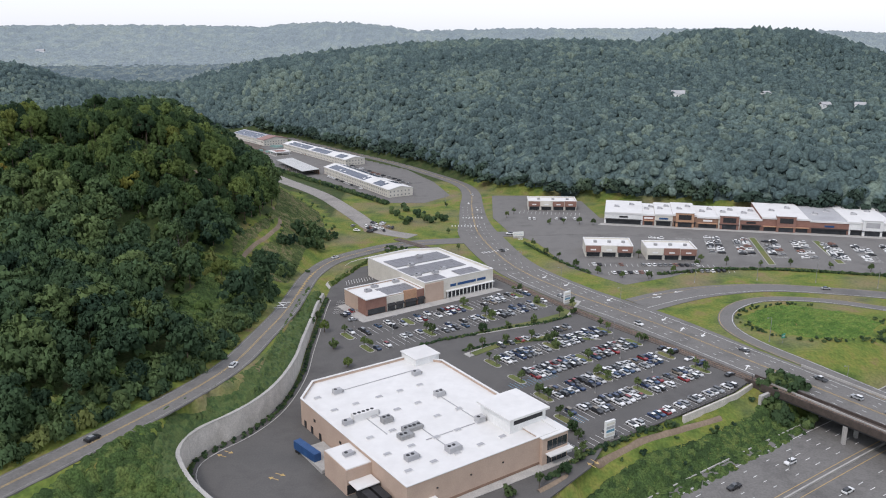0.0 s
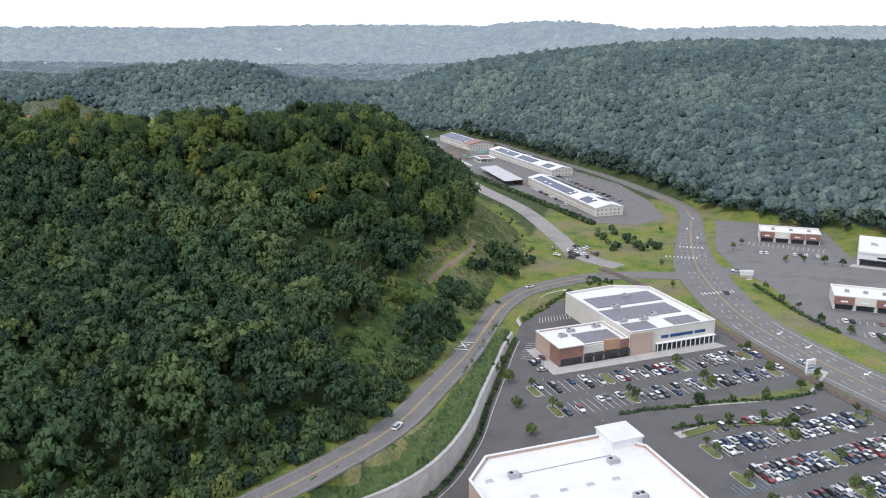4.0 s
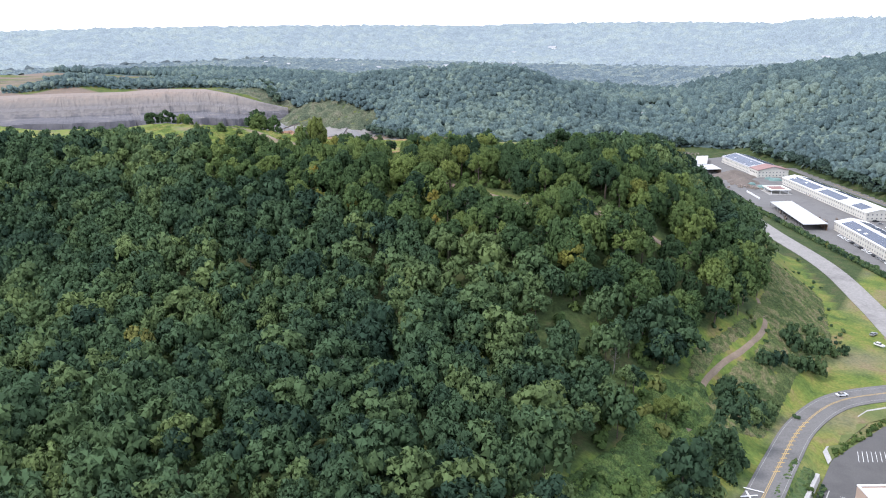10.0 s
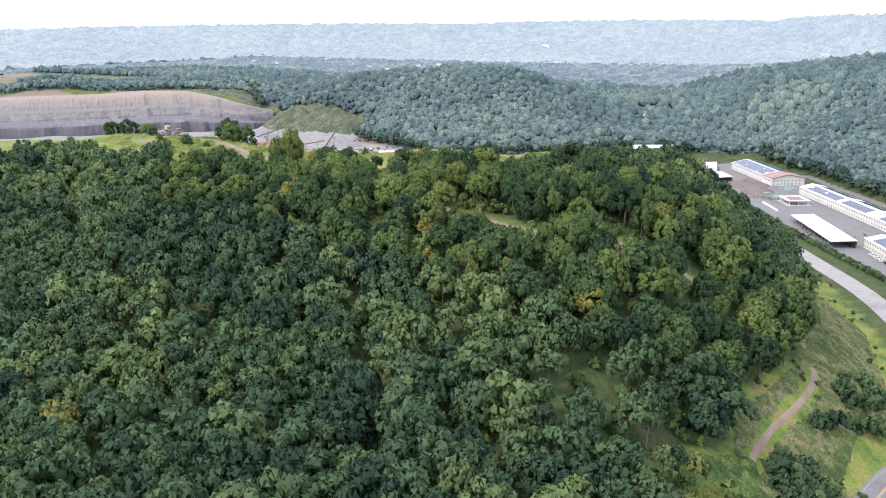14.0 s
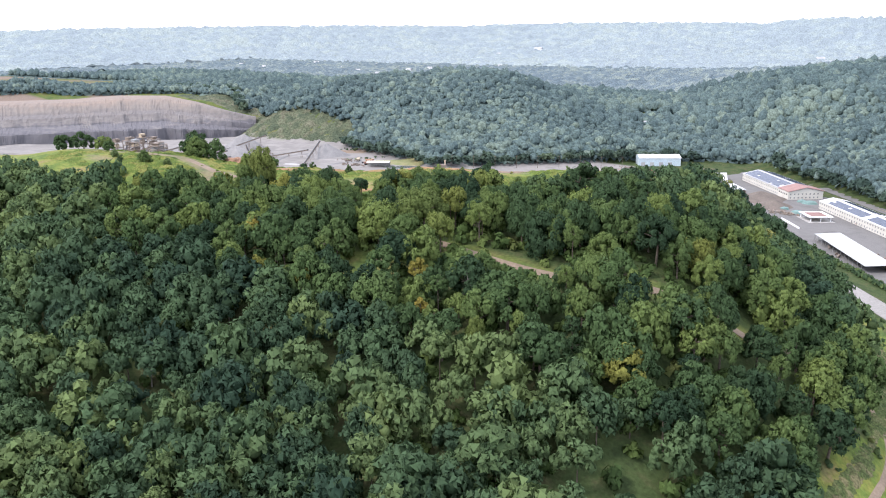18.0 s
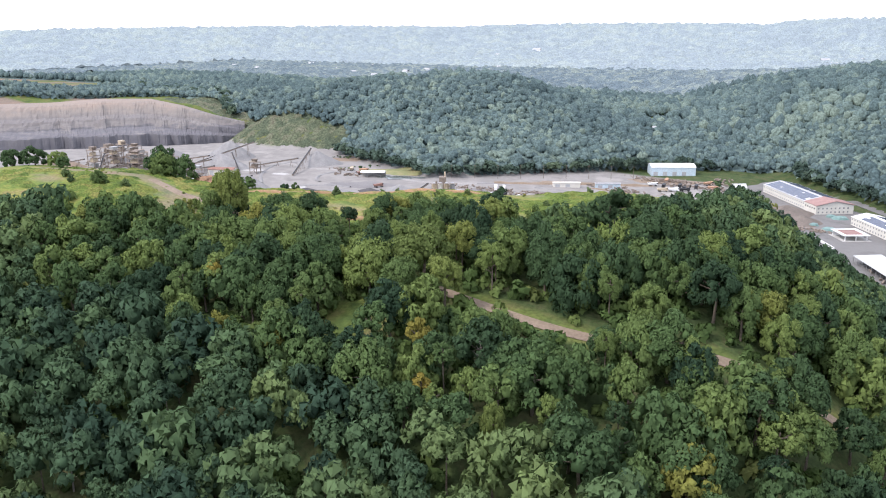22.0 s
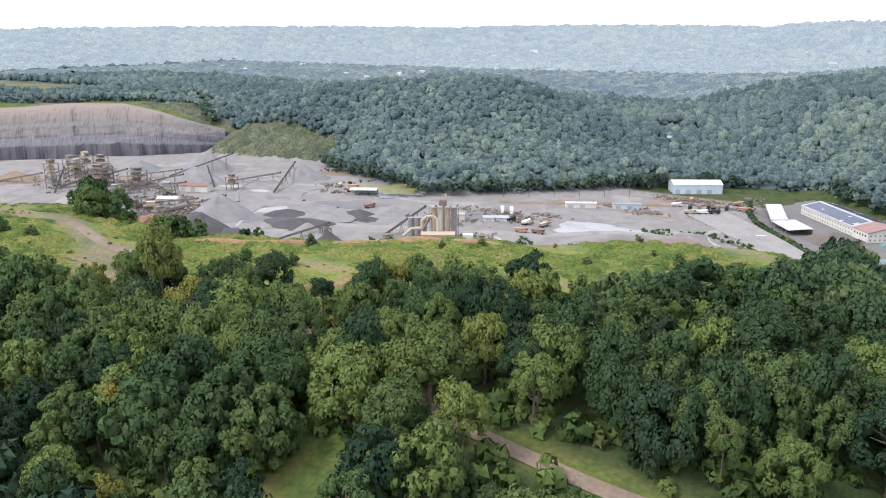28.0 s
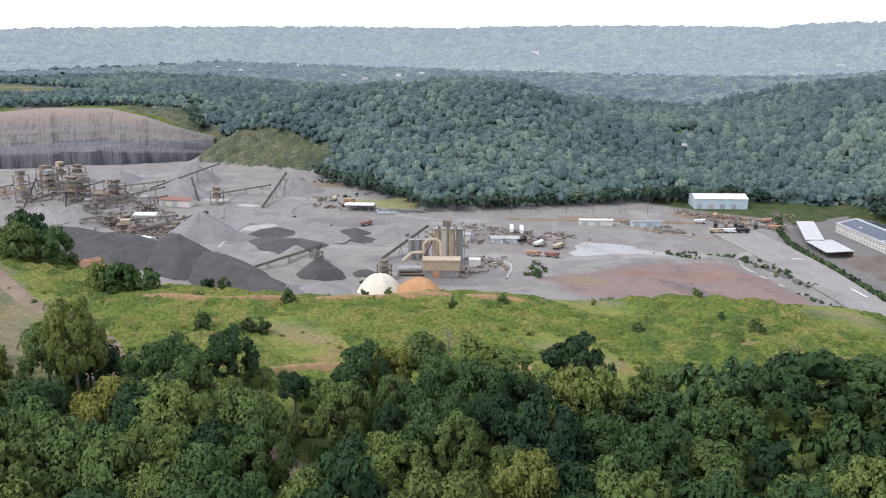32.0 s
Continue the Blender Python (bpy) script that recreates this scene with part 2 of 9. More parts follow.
class G:
    """Collects verts and faces of one mesh."""

    def __init__(self):
        self.v, self.f = [], []

    def add(self, v, f):
        n = len(self.v)
        self.v += [tuple(p) for p in v]
        self.f += [tuple(n + i for i in q) for q in f]
        return self

    def prism(self, pts, z0, z1, top_inset=0.0):
        a = sum(pts[i - 1][0] * pts[i][1] - pts[i][0] * pts[i - 1][1] for i in range(len(pts)))
        pts = list(pts) if a > 0 else list(pts)[::-1]
        n = len(pts)
        cx, cy = sum(p[0] for p in pts) / n, sum(p[1] for p in pts) / n
        k = 1 - top_inset
        v = [(x, y, z0) for x, y in pts] + [(cx + (x - cx) * k, cy + (y - cy) * k, z1) for x, y in pts]
        return self.add(v, [tuple(range(n))[::-1], tuple(range(n, 2 * n))] + [(i, (i + 1) % n, n + (i + 1) % n, n + i) for i in range(n)])

    def box(self, x0, y0, z0, x1, y1, z1):
        return self.prism([(x0, y0), (x1, y0), (x1, y1), (x0, y1)], z0, z1)

    def cyl(self, x, y, z0, z1, r0, r1=None, n=10):
        r1 = r0 if r1 is None else r1
        ring = [(math.cos(2 * math.pi * i / n), math.sin(2 * math.pi * i / n)) for i in range(n)]
        v = [(x + r0 * c, y + r0 * s, z0) for c, s in ring] + [(x + r1 * c, y + r1 * s, z1) for c, s in ring]
        return self.add(v, [tuple(range(n))[::-1], tuple(range(n, 2 * n))] + [(i, (i + 1) % n, n + (i + 1) % n, n + i) for i in range(n)])

    def tube(self, p, q, r0, r1=None, n=6):
        r1 = r0 if r1 is None else r1
        p, q = Vector(p), Vector(q)
        d = (q - p).normalized()
        a = d.cross(Vector((0, 0, 1)) if abs(d.z) < 0.9 else Vector((1, 0, 0))).normalized()
        b = d.cross(a)
        ring = [(math.cos(2 * math.pi * i / n), math.sin(2 * math.pi * i / n)) for i in range(n)]
        v = [p + r0 * (a * c + b * s) for c, s in ring] + [q + r1 * (a * c + b * s) for c, s in ring]
        return self.add(v, [tuple(range(n)), tuple(range(n, 2 * n))[::-1]] + [(i, n + i, n + (i + 1) % n, (i + 1) % n) for i in range(n)])

    def beam(self, p, q, w, h):
        p, q = Vector(p), Vector(q)
        d = (q - p).normalized()
        s = d.cross(Vector((0, 0, 1)))
        s = (s.normalized() if s.length > 1e-4 else Vector((1, 0, 0))) * w / 2
        u = s.cross(d).normalized() * h / 2
        v = [e + a * s + b * u for e in (p, q) for a, b in ((-1, -1), (1, -1), (1, 1), (-1, 1))]
        return self.add(v, [(0, 1, 2, 3), (7, 6, 5, 4), (0, 4, 5, 1), (1, 5, 6, 2), (2, 6, 7, 3), (3, 7, 4, 0)])

    def gable(self, x0, y0, z0, x1, y1, z1, over=0.4):
        """A ridge roof along x between the eaves at z0 and the ridge at z1, 0.3 m thick."""
        m = (y0 + y1) / 2
        for ya, za, yb, zb in ((y0 - over, z0 - over * (z1 - z0) / (m - y0), m, z1), (m, z1, y1 + over, z0 - over * (z1 - z0) / (m - y0))):
            self.add([(x0 - over, ya, za), (x1 + over, ya, za), (x1 + over, yb, zb), (x0 - over, yb, zb), (x0 - over, ya, za + 0.3), (x1 + over, ya, za + 0.3), (x1 + over, yb, zb + 0.3), (x0 - over, yb, zb + 0.3)],
                     [(0, 3, 2, 1), (4, 5, 6, 7), (0, 1, 5, 4), (1, 2, 6, 5), (2, 3, 7, 6), (3, 0, 4, 7)])
        return self

    def mesh(self, name, mat, smooth=False):
        me = bpy.data.meshes.new(name)
        me.from_pydata(self.v, [], self.f)
        me.materials.append(mat)
        if smooth:
            me.shade_smooth()
        me.update()
        return me


def part(name, g, mat, parent=None, label="", m=None, smooth=False):
    ob = new(name, g.mesh(name, mat, smooth) if isinstance(g, G) else g)
    if parent:
        ob.parent = parent
    if m is not None:
        ob.matrix_basis = m
    if label:
        ob["label"] = label
    return ob


def thing(name, m, label, category, group="", kind=""):
    ob = new(name)
    ob.empty_display_size = 0.2
    ob.matrix_basis = m
    return tagged(ob, label, category, group, kind)


def solo(name, g, mat, label, category, group="", kind="", m=None, smooth=False):
    return tagged(part(name, g, mat, None, "", m, smooth), label, category, group, kind)


# ---- the lie of the land ----


def smooth(a, b, x):
    t = np.clip((x - a) / (b - a), 0, 1)
    return t * t * (3 - 2 * t)


def along(poly, X, Y, reach=None):
    """Distance to a line of (x, y, z) points and the line's height at the nearest place; past reach it is only known to be far."""
    if reach is not None:
        a = np.array([p[:2] for p in poly])
        lo, hi = a.min(0) - reach, a.max(0) + reach
        sel = (X > lo[0]) & (X < hi[0]) & (Y > lo[1]) & (Y < hi[1])
        best, zz = np.full(X.shape, 1e9), np.zeros(X.shape)
        best[sel], zz[sel] = along(poly, X[sel], Y[sel])
        return best, zz
    best, zz = np.full(X.shape, 1e9), np.zeros(X.shape)
    for (ax, ay, az), (bx, by, bz) in zip(poly[:-1], poly[1:]):
        dx, dy = bx - ax, by - ay
        t = np.clip(((X - ax) * dx + (Y - ay) * dy) / (dx * dx + dy * dy), 0, 1)
        d = np.hypot(X - ax - t * dx, Y - ay - t * dy)
        zz = np.where(d < best, az + t * (bz - az), zz)
        best = np.minimum(d, best)
    return best, zz


def inside(poly, X, Y):
    r = np.zeros(X.shape, bool)
    for (ax, ay), (bx, by) in zip(poly, poly[1:] + poly[:1]):
        if ay != by:
            r ^= ((ay > Y) != (by > Y)) & (X < (bx - ax) * (Y - ay) / (by - ay) + ax)
    return r


def curve(poly, step=4.0):
    """A smooth line through the points (Catmull-Rom), all their numbers carried along."""
    P = np.array(poly, float)
    P = np.vstack([2 * P[0] - P[1], P, 2 * P[-1] - P[-2]])
    out = []
    for i in range(1, len(P) - 2):
        n = max(2, int(np.linalg.norm(P[i + 1, :2] - P[i, :2]) / step))
        for k in range(n):
            t = k / n
            out.append(0.5 * (2 * P[i] + (P[i + 1] - P[i - 1]) * t + (2 * P[i - 1] - 5 * P[i] + 4 * P[i + 1] - P[i + 2]) * t * t + (3 * P[i] - P[i - 1] - 3 * P[i + 1] + P[i + 2]) * t ** 3))
    out.append(P[-2])
    return [tuple(p) for p in out]


# roads: x, y, z, width
HILL_ROAD = curve([(-165, 105, 17, 11), (-140, 140, 17, 11), (-106, 196, 17, 11), (-87, 232, 16.5, 11), (-76, 262, 15.5, 11), (-73, 300, 12, 11), (-71, 340, 8.5, 11), (-72, 380, 4.5, 11), (-72, 416, 1.5, 11), (-66, 445, 0.4, 12), (-54, 463, 0.1, 13), (-33, 482, 0.1, 13), (-9, 492, 0.1, 13), (22, 497, 0.1, 13)])
MAIN_ROAD = curve([(-190, 985, 2, 9), (-110, 880, 1, 10), (-50, 802, 0.5, 11), (-10, 738, 0.1, 12), (15, 690, 0.1, 13), (23, 650, 0.1, 15), (22, 600, 0.1, 18), (22, 550, 0.1, 21), (25, 505, 0.1, 28), (40, 440, 0.1, 27), (65, 392, 0.1, 27), (97, 348, 0.1, 28), (122, 309, 0.1, 25), (142, 277, 0.1, 25), (160, 248, 0.1, 25), (200, 184, 0.1, 25), (260, 90, 0.1, 25)])
RAMP = curve([(97, 372, 0.1, 20), (118, 385, 0.1, 19), (140, 394, 0.1, 16), (170, 399, 0.1, 13), (200, 394, 0.1, 12), (235, 383, 0.1, 12), (320, 345, 0.1, 12)])
LOOP = curve([(168, 262, 0.1, 7), (150, 296, 0.1, 7), (135, 324, 0.1, 7), (131, 345, 0.1, 7), (140, 366, 0.1, 7), (160, 380, 0.1, 7), (188, 379, 0.1, 7), (214, 367, 0.1, 7), (260, 340, 0.1, 7), (330, 300, 0.1, 7)])
HIGHWAY = curve([(-40, 116, -9, 48), (40, 170, -9, 48), (100, 213, -9, 48), (170, 261, -9, 48), (300, 345, -9, 48), (600, 520, -9, 48)])
QUARRY_ROAD = curve([(-20, 506, 0.1, 12), (-45, 525, 0.3, 12), (-68, 575, 0.6, 13), (-100, 640, 1, 13), (-150, 710, 2, 14), (-205, 790, 3, 20), (-262, 870, 4, 30), (-320, 935, 6, 34)])
MALL_ROAD = curve([(28, 512, 0.1, 13), (60, 514, 0.1, 12), (100, 518, 0.1, 12), (170, 505, 0.1, 10)])
TRACK_LINE = [(-340, 474, 0, 3.4), (-304, 462, 0, 3.4), (-272, 450, 0, 3.4), (-245, 443, 0, 3.4), (-225, 440.5, 0, 3.6), (-205, 441, 0, 3.6), (-183, 445, 0, 3.4), (-160, 452, 0, 3.2), (-135, 462, 0, 3.2)]
TOE = [p[:3] for p in HILL_ROAD[::4] if p[1] < 450] + [(-66, 500, 0.5), (-84, 571, 1), (-118, 645, 2), (-168, 720, 3), (-222, 795, 4), (-300, 850, 8), (-420, 860, 10)]
# foot of the curved retaining wall, with the wall's height
WALL_LINE = curve([(-60, 385, 0, 1.5), (-60, 364, 0, 3), (-59, 340, 0, 4.2), (-58, 311, 0, 5.6), (-57, 289, 0, 7), (-58.5, 268, 0, 8), (-62, 253, 0, 8.5), (-68, 241, 0, 8.5), (-75, 232, 0, 8.5), (-79, 224, 0, 8.5), (-79, 216, 0, 8.5), (-76, 209, 0, 8.5), (-70, 200, 0, 8), (-62, 192, 0, 7), (-50, 182, 0, 5), (-38, 172, 0, 3)], 3)
LOT = [(-59, 400), (-59.4, 364), (-58.4, 340), (-57.4, 311), (-56.4, 289), (-58, 268), (-61.5, 253.4), (-67.5, 241.5), (-74.6, 232.4), (-78.5, 224), (-78.5, 216), (-75.5, 209.3), (-69.6, 200.4), (-61.6, 192.5), (-49, 183), (-20, 166), (10, 180), (46, 221), (53, 235), (84, 256), (109, 274), (119, 284), (91, 331), (77, 352), (60, 366), (34, 408), (26, 424), (-5, 466), (-28, 456), (-47, 436)]
MALL_LOT = [(40, 640), (36, 560), (44, 520), (60, 490), (72, 436), (97, 404), (125, 418), (150, 436), (200, 436), (300, 405), (420, 375), (420, 490), (300, 505), (113, 560), (108, 640)]
BARN_YARD = [(-8, 700), (6, 640), (-14, 612), (-44, 612), (-120, 715), (-200, 800), (-270, 900), (-300, 985), (-262, 1060), (-180, 985), (-100, 868), (-45, 790)]


# quarry wall: foot and rim
CLIFF_FOOT = [(-1120, 630), (-1050, 725), (-988, 793), (-952, 830), (-916, 869), (-892, 891), (-874, 927), (-862, 955)]
CLIFF_RIM = [(-1300, 720), (-1215, 820), (-1155, 890), (-1130, 945), (-1075, 985), (-1000, 978), (-930, 966), (-880, 972)]
CLIFF_TOP = [46, 48, 48, 50, 49, 44, 37, 30]
BEHIND_RIM = CLIFF_RIM + [(-850, 1010), (-900, 1150), (-1900, 1250), (-1900, 560), (-1340, 640)]


# foot of the woods across the valley; floor of the side valley between the middle hills
FOOT_X = [-1250, -1020, -900, -880, -850, -780, -712, -690, -650, -606, -560, -532, -514, -485, -450, -420, -385, -330, -260, -178, -82, -12, 18, 46, 112, 330, 700]
FOOT_Y = [1100, 1060, 968, 934, 910, 920, 935, 918, 902, 888, 870, 858, 872, 906, 938, 978, 1016, 1050, 1072, 978, 856, 768, 712, 655, 622, 536, 466]
SIDE_VALLEY = [(-300, 1095, 0), (-385, 1150, 0), (-452, 1260, 0), (-487, 1378, 0), (-560, 1560, 0), (-680, 1800, 0)]


def land(X, Y):
    X, Y = np.asarray(X, float), np.asarray(Y, float)
    wob = 2.5 * np.sin(X / 37 + 1) * np.sin(Y / 31) + 1.3 * np.sin(X / 13 + Y / 17)
    # wooded hill: a crest running along (0.936, 0.351), plateau behind, long slope in front
    d = (X + 430) * 0.351 - (Y - 470) * 0.936
    u = (X + 430) * 0.936 + (Y - 470) * 0.351
    front = 30 + 45 / (1 + np.exp((d - 145) / 32))
    edge = -8 - 26 * smooth(60, 240, u) - 22 * smooth(70, -10, u)
    hill = np.where(d > -10, front, 74.5)
    hill = 10 + (hill - 10) * smooth(-75, 0, d - edge)
    hill = hill + wob * 0.5 + 9 * np.exp(-((X + 455) / 75) ** 2 - ((Y - 452) / 48) ** 2)
    toe_d, toe_z = along(TOE, X, Y, 700)
    s = 0.30 + 0.42 * smooth(330, 450, Y)
    rise = toe_z + np.maximum(0, toe_d - 7) * s
    # which side of the toe line: west is uphill
    tx = np.interp(Y, [100, 196, 262, 300, 416, 445, 500, 571, 645, 720, 795, 850], [-165, -106, -76, -73, -72, -66, -66, -84, -118, -168, -222, -300])
    west = (X < tx) & (Y < 862)
    k = np.minimum(hill, rise)
    k = np.where(np.abs(hill - rise) < 10, k - (10 - np.abs(hill - rise)) ** 2 / 40, k)
    h = np.where(west, k, 0)
    # berm between hill road and retaining wall
    wd, wh = along([(p[0], p[1], p[3]) for p in WALL_LINE], X, Y, 150)
    rd, rz = along([p[:3] for p in HILL_ROAD], X, Y, 150)
    berm = (~west) & (Y < 440) & (X < 0) & ~inside(LOT, X, Y) & (X < -40)
    h = np.where(berm, wh + (rz - wh) * smooth(0, 1, wd / (wd + rd + 1e-6)), h)
    h = np.where((~west) & (Y < 195) & (X < 60), np.minimum(16, np.maximum(0, (-45 - X) * 0.16 + 2)), h)
    # quarry floor and its terraced wall
    quarry = (Y > 560) & (X < -215) & (d < -40)
    floor = 3 + 7 * smooth(-330, -560, X) + 0.8 * np.sin(X / 41) * np.sin(Y / 29)
    h = np.where(quarry, np.maximum(h, floor * smooth(-215, -330, X)), h)
    h = np.where(inside(CLIFF_FOOT + CLIFF_RIM[::-1], X, Y), 0, h)
    h = np.where(inside(BEHIND_RIM, X, Y), 30 + 16 * smooth(-880, -1010, X) + 17 * np.exp(-((X + 1300) / 70) ** 2 - ((Y - 900) / 60) ** 2) + wob * 0.5, h)
    # hills round about: centre, bearing of the long axis, half lengths, height
    far = smooth(560, 760, Y + 0.15 * np.maximum(0, X))
    ridge = np.zeros(X.shape)
    for cx, cy, a, la, lb, hh in HILLS:
        ca, sa = math.cos(a), math.sin(a)
        p, r = ((X - cx) * ca + (Y - cy) * sa) / la, (-(X - cx) * sa + (Y - cy) * ca) / lb
        ridge = np.maximum(ridge, hh * np.exp(-(np.abs(p) ** 2.6) - np.abs(r) ** 2.2))
    ridge = ridge * (0.06 + 0.94 * smooth(12, 210, along(SIDE_VALLEY, X, Y)[0]))
    foot = along([(x, y, 0) for x, y in zip(FOOT_X, FOOT_Y)], X, Y)[0]
    beyond = Y > np.interp(X, FOOT_X, FOOT_Y)
    rr = np.minimum(ridge + 14 * smooth(0, 400, foot) + wob, np.where((X < -500) & (Y < 1010), 7, 2) + foot * 0.56)
    h = np.where(beyond, np.maximum(h * (Y < 1200), rr), h)
    return h + 0


HILLS = [(184, 1560, -0.087, 642, 900, 81.5), (486, 1315, 0.0, 272, 268, 104), (-1660, 1535, -0.666, 420, 376, 13), (-1095, 1150, 0.527, 560, 200, 30), (-735, 1125, 0.52, 330, 235, 63),
         (-2898, 3000, 0.861, 2600, 400, 113), (891, 4303, -0.077, 2348, 400, 102), (-562, 4049, -0.202, 637, 400, 130), (-1541, 3898, 0.288, 1758, 400, 117)]


def cut_land(X, Y):
    """The land with roads and lots cut flat into it."""
    X, Y = np.asarray(X, float), np.asarray(Y, float)
    h = land(X, Y)
    for poly in (MALL_LOT, BARN_YARD):
        h = np.where(inside(poly, X, Y), -0.2, h)
    d, z = along([p[:3] for p in HIGHWAY[::6] + HIGHWAY[-1:]], X, Y, 110)
    hd0 = d
    h = np.where(d < 100, np.minimum(h, z - 0.4 + np.maximum(0, d - 27) * 0.42), h)
    for road in (HILL_ROAD, MAIN_ROAD, RAMP, LOOP, QUARRY_ROAD, MALL_ROAD):
        d, z = along([p[:3] for p in road], X, Y, 40)
        w = along([(p[0], p[1], p[3]) for p in road], X, Y, 40)[1] / 2
        deck = (np.hypot(X - 152, Y - 262) < 32) & (hd0 < 30)
        k = np.where(deck, 0, 1 - smooth(0.5, 7, d - w))
        h = h * (1 - k) + (z - 0.25) * k
    wd, wh = along([(p[0], p[1], p[3]) for p in WALL_LINE], X, Y, 10)
    h = np.where(wd < 4.5, np.minimum(h, -0.3), h)
    h = np.where(inside(LOT, X, Y), -0.2, h)
    ld, _ = along([(x, y, 0) for x, y in LOT + LOT[:1]], X, Y, 10)
    h = np.where((ld < 5.5) & (Y > 380) & (X < -20), np.minimum(h, -0.2), h)
    return h



def lines(*spans):
    out = []
    for a, b, st in spans:
        out += list(np.arange(a, b, st))
    return np.array(out + [spans[-1][1]])


GX = lines((-5600, -1300, 80), (-1300, -560, 9), (-560, -130, 6), (-130, 190, 4), (190, 450, 8), (450, 1500, 35), (1500, 5600, 100))
GY = lines((-1500, 80, 80), (80, 160, 8), (160, 480, 4), (480, 680, 6), (680, 1100, 9), (1100, 2000, 30), (2000, 5400, 80))
XX, YY = np.meshgrid(GX, GY)
ZZ = cut_land(XX, YY)


def ground_z(X, Y):
    """Height of the ground sheet at any place."""
    X, Y = np.asarray(X, float), np.asarray(Y, float)
    i = np.clip(np.searchsorted(GX, X) - 1, 0, len(GX) - 2)
    j = np.clip(np.searchsorted(GY, Y) - 1, 0, len(GY) - 2)
    a, b = (X - GX[i]) / (GX[i + 1] - GX[i]), (Y - GY[j]) / (GY[j + 1] - GY[j])
    return (ZZ[j, i] * (1 - a) + ZZ[j, i + 1] * a) * (1 - b) + (ZZ[j + 1, i] * (1 - a) + ZZ[j + 1, i + 1] * a) * b


def gz(x, y):
    return float(ground_z(x, y))



def grid_mesh(name, X, Y, Z, mat):
    ny, nx = X.shape
    v = np.stack([X, Y, Z], -1).reshape(-1, 3)
    i = np.arange(nx * ny).reshape(ny, nx)
    f = np.stack([i[:-1, :-1], i[:-1, 1:], i[1:, 1:], i[1:, :-1]], -1).reshape(-1, 4)
    me = bpy.data.meshes.new(name)
    me.vertices.add(len(v))
    me.vertices.foreach_set("co", v.ravel())
    me.loops.add(f.size)
    me.loops.foreach_set("vertex_index", f.ravel())
    me.polygons.add(len(f))
    me.polygons.foreach_set("loop_start", np.arange(0, f.size, 4))
    me.materials.append(mat)
    me.update()
    me.shade_smooth()
    return me


def ground_material():
    m = bpy.data.materials.new("open ground")
    m.use_nodes = True
    nt = m.node_tree
    b = nt.nodes["Principled BSDF"]
    b.inputs["Roughness"].default_value, b.inputs["Specular IOR Level"].default_value = 0.95, 0.15
    geo = nt.nodes.new("ShaderNodeNewGeometry")
    at = nt.nodes.new("ShaderNodeAttribute")
    at.attribute_name = "cover"
    sep = nt.nodes.new("ShaderNodeSeparateColor")
    nt.links.new(at.outputs["Color"], sep.inputs[0])

    def ramp(scale, cols, lo=0.35, hi=0.65, dist=0.0):
        n = nt.nodes.new("ShaderNodeTexNoise")
        n.inputs["Scale"].default_value, n.inputs["Detail"].default_value, n.inputs["Roughness"].default_value = scale, 10, 0.65
        n.inputs["Distortion"].default_value = dist
        nt.links.new(geo.outputs["Position"], n.inputs["Vector"])
        r = nt.nodes.new("ShaderNodeValToRGB")
        for k, c in enumerate(cols):
            p = lo + (hi - lo) * k / (len(cols) - 1)
            e = r.color_ramp.elements[k] if k < 2 else r.color_ramp.elements.new(p)
            e.position, e.color = p, (*c, 1)
        nt.links.new(n.outputs["Fac"], r.inputs["Fac"])
        return r.outputs["Color"], n

    col, n0 = ramp(0.12, [(0.035, 0.052, 0.02), (0.055, 0.08, 0.028), (0.085, 0.085, 0.04)])
    for k, (scale, cols) in enumerate(((0.07, [(0.065, 0.105, 0.028), (0.12, 0.165, 0.036), (0.175, 0.19, 0.045), (0.21, 0.165, 0.075)]),
                                       (0.022, [(0.190, 0.178, 0.166), (0.262, 0.246, 0.228), (0.210, 0.197, 0.184), (0.290, 0.272, 0.250)]),
                                       (0.05, [(0.12, 0.10, 0.10), (0.24, 0.165, 0.14), (0.20, 0.15, 0.135), (0.30, 0.20, 0.15)]))):
        c2, nn = ramp(scale, cols)
        if k == 2:  # bedded rock: noise drawn out along the beds
            mp = nt.nodes.new("ShaderNodeMapping")
            mp.inputs["Scale"].default_value = (0.25, 0.25, 5.0)
            nt.links.new(geo.outputs["Position"], mp.inputs["Vector"])
            nt.links.new(mp.outputs["Vector"], nn.inputs["Vector"])
        mx = nt.nodes.new("ShaderNodeMix")
        mx.data_type = "RGBA"
        nt.links.new(sep.outputs[k], mx.inputs[0])
        nt.links.new(col, mx.inputs[6])
        nt.links.new(c2, mx.inputs[7])
        col = mx.outputs[2]
    fine = nt.nodes.new("ShaderNodeTexNoise")
    fine.inputs["Scale"].default_value, fine.inputs["Detail"].default_value = 0.9, 8
    nt.links.new(geo.outputs["Position"], fine.inputs["Vector"])
    mr = nt.nodes.new("ShaderNodeMapRange")
    mr.inputs["From Min"].default_value, mr.inputs["From Max"].default_value = 0.3, 0.7
    mr.inputs["To Min"].default_value, mr.inputs["To Max"].default_value = 0.68, 1.3
    nt.links.new(fine.outputs["Fac"], mr.inputs["Value"])
    calm = nt.nodes.new("ShaderNodeMix")  # gravel is evener than grass
    calm.inputs[3].default_value = 1.0
    nt.links.new(sep.outputs[1], calm.inputs[0])
    nt.links.new(mr.outputs["Result"], calm.inputs[2])
    part_calm = nt.nodes.new("ShaderNodeMath")
    part_calm.operation = "MULTIPLY_ADD"
    part_calm.inputs[1].default_value, part_calm.inputs[2].default_value = 0.75, 0.25
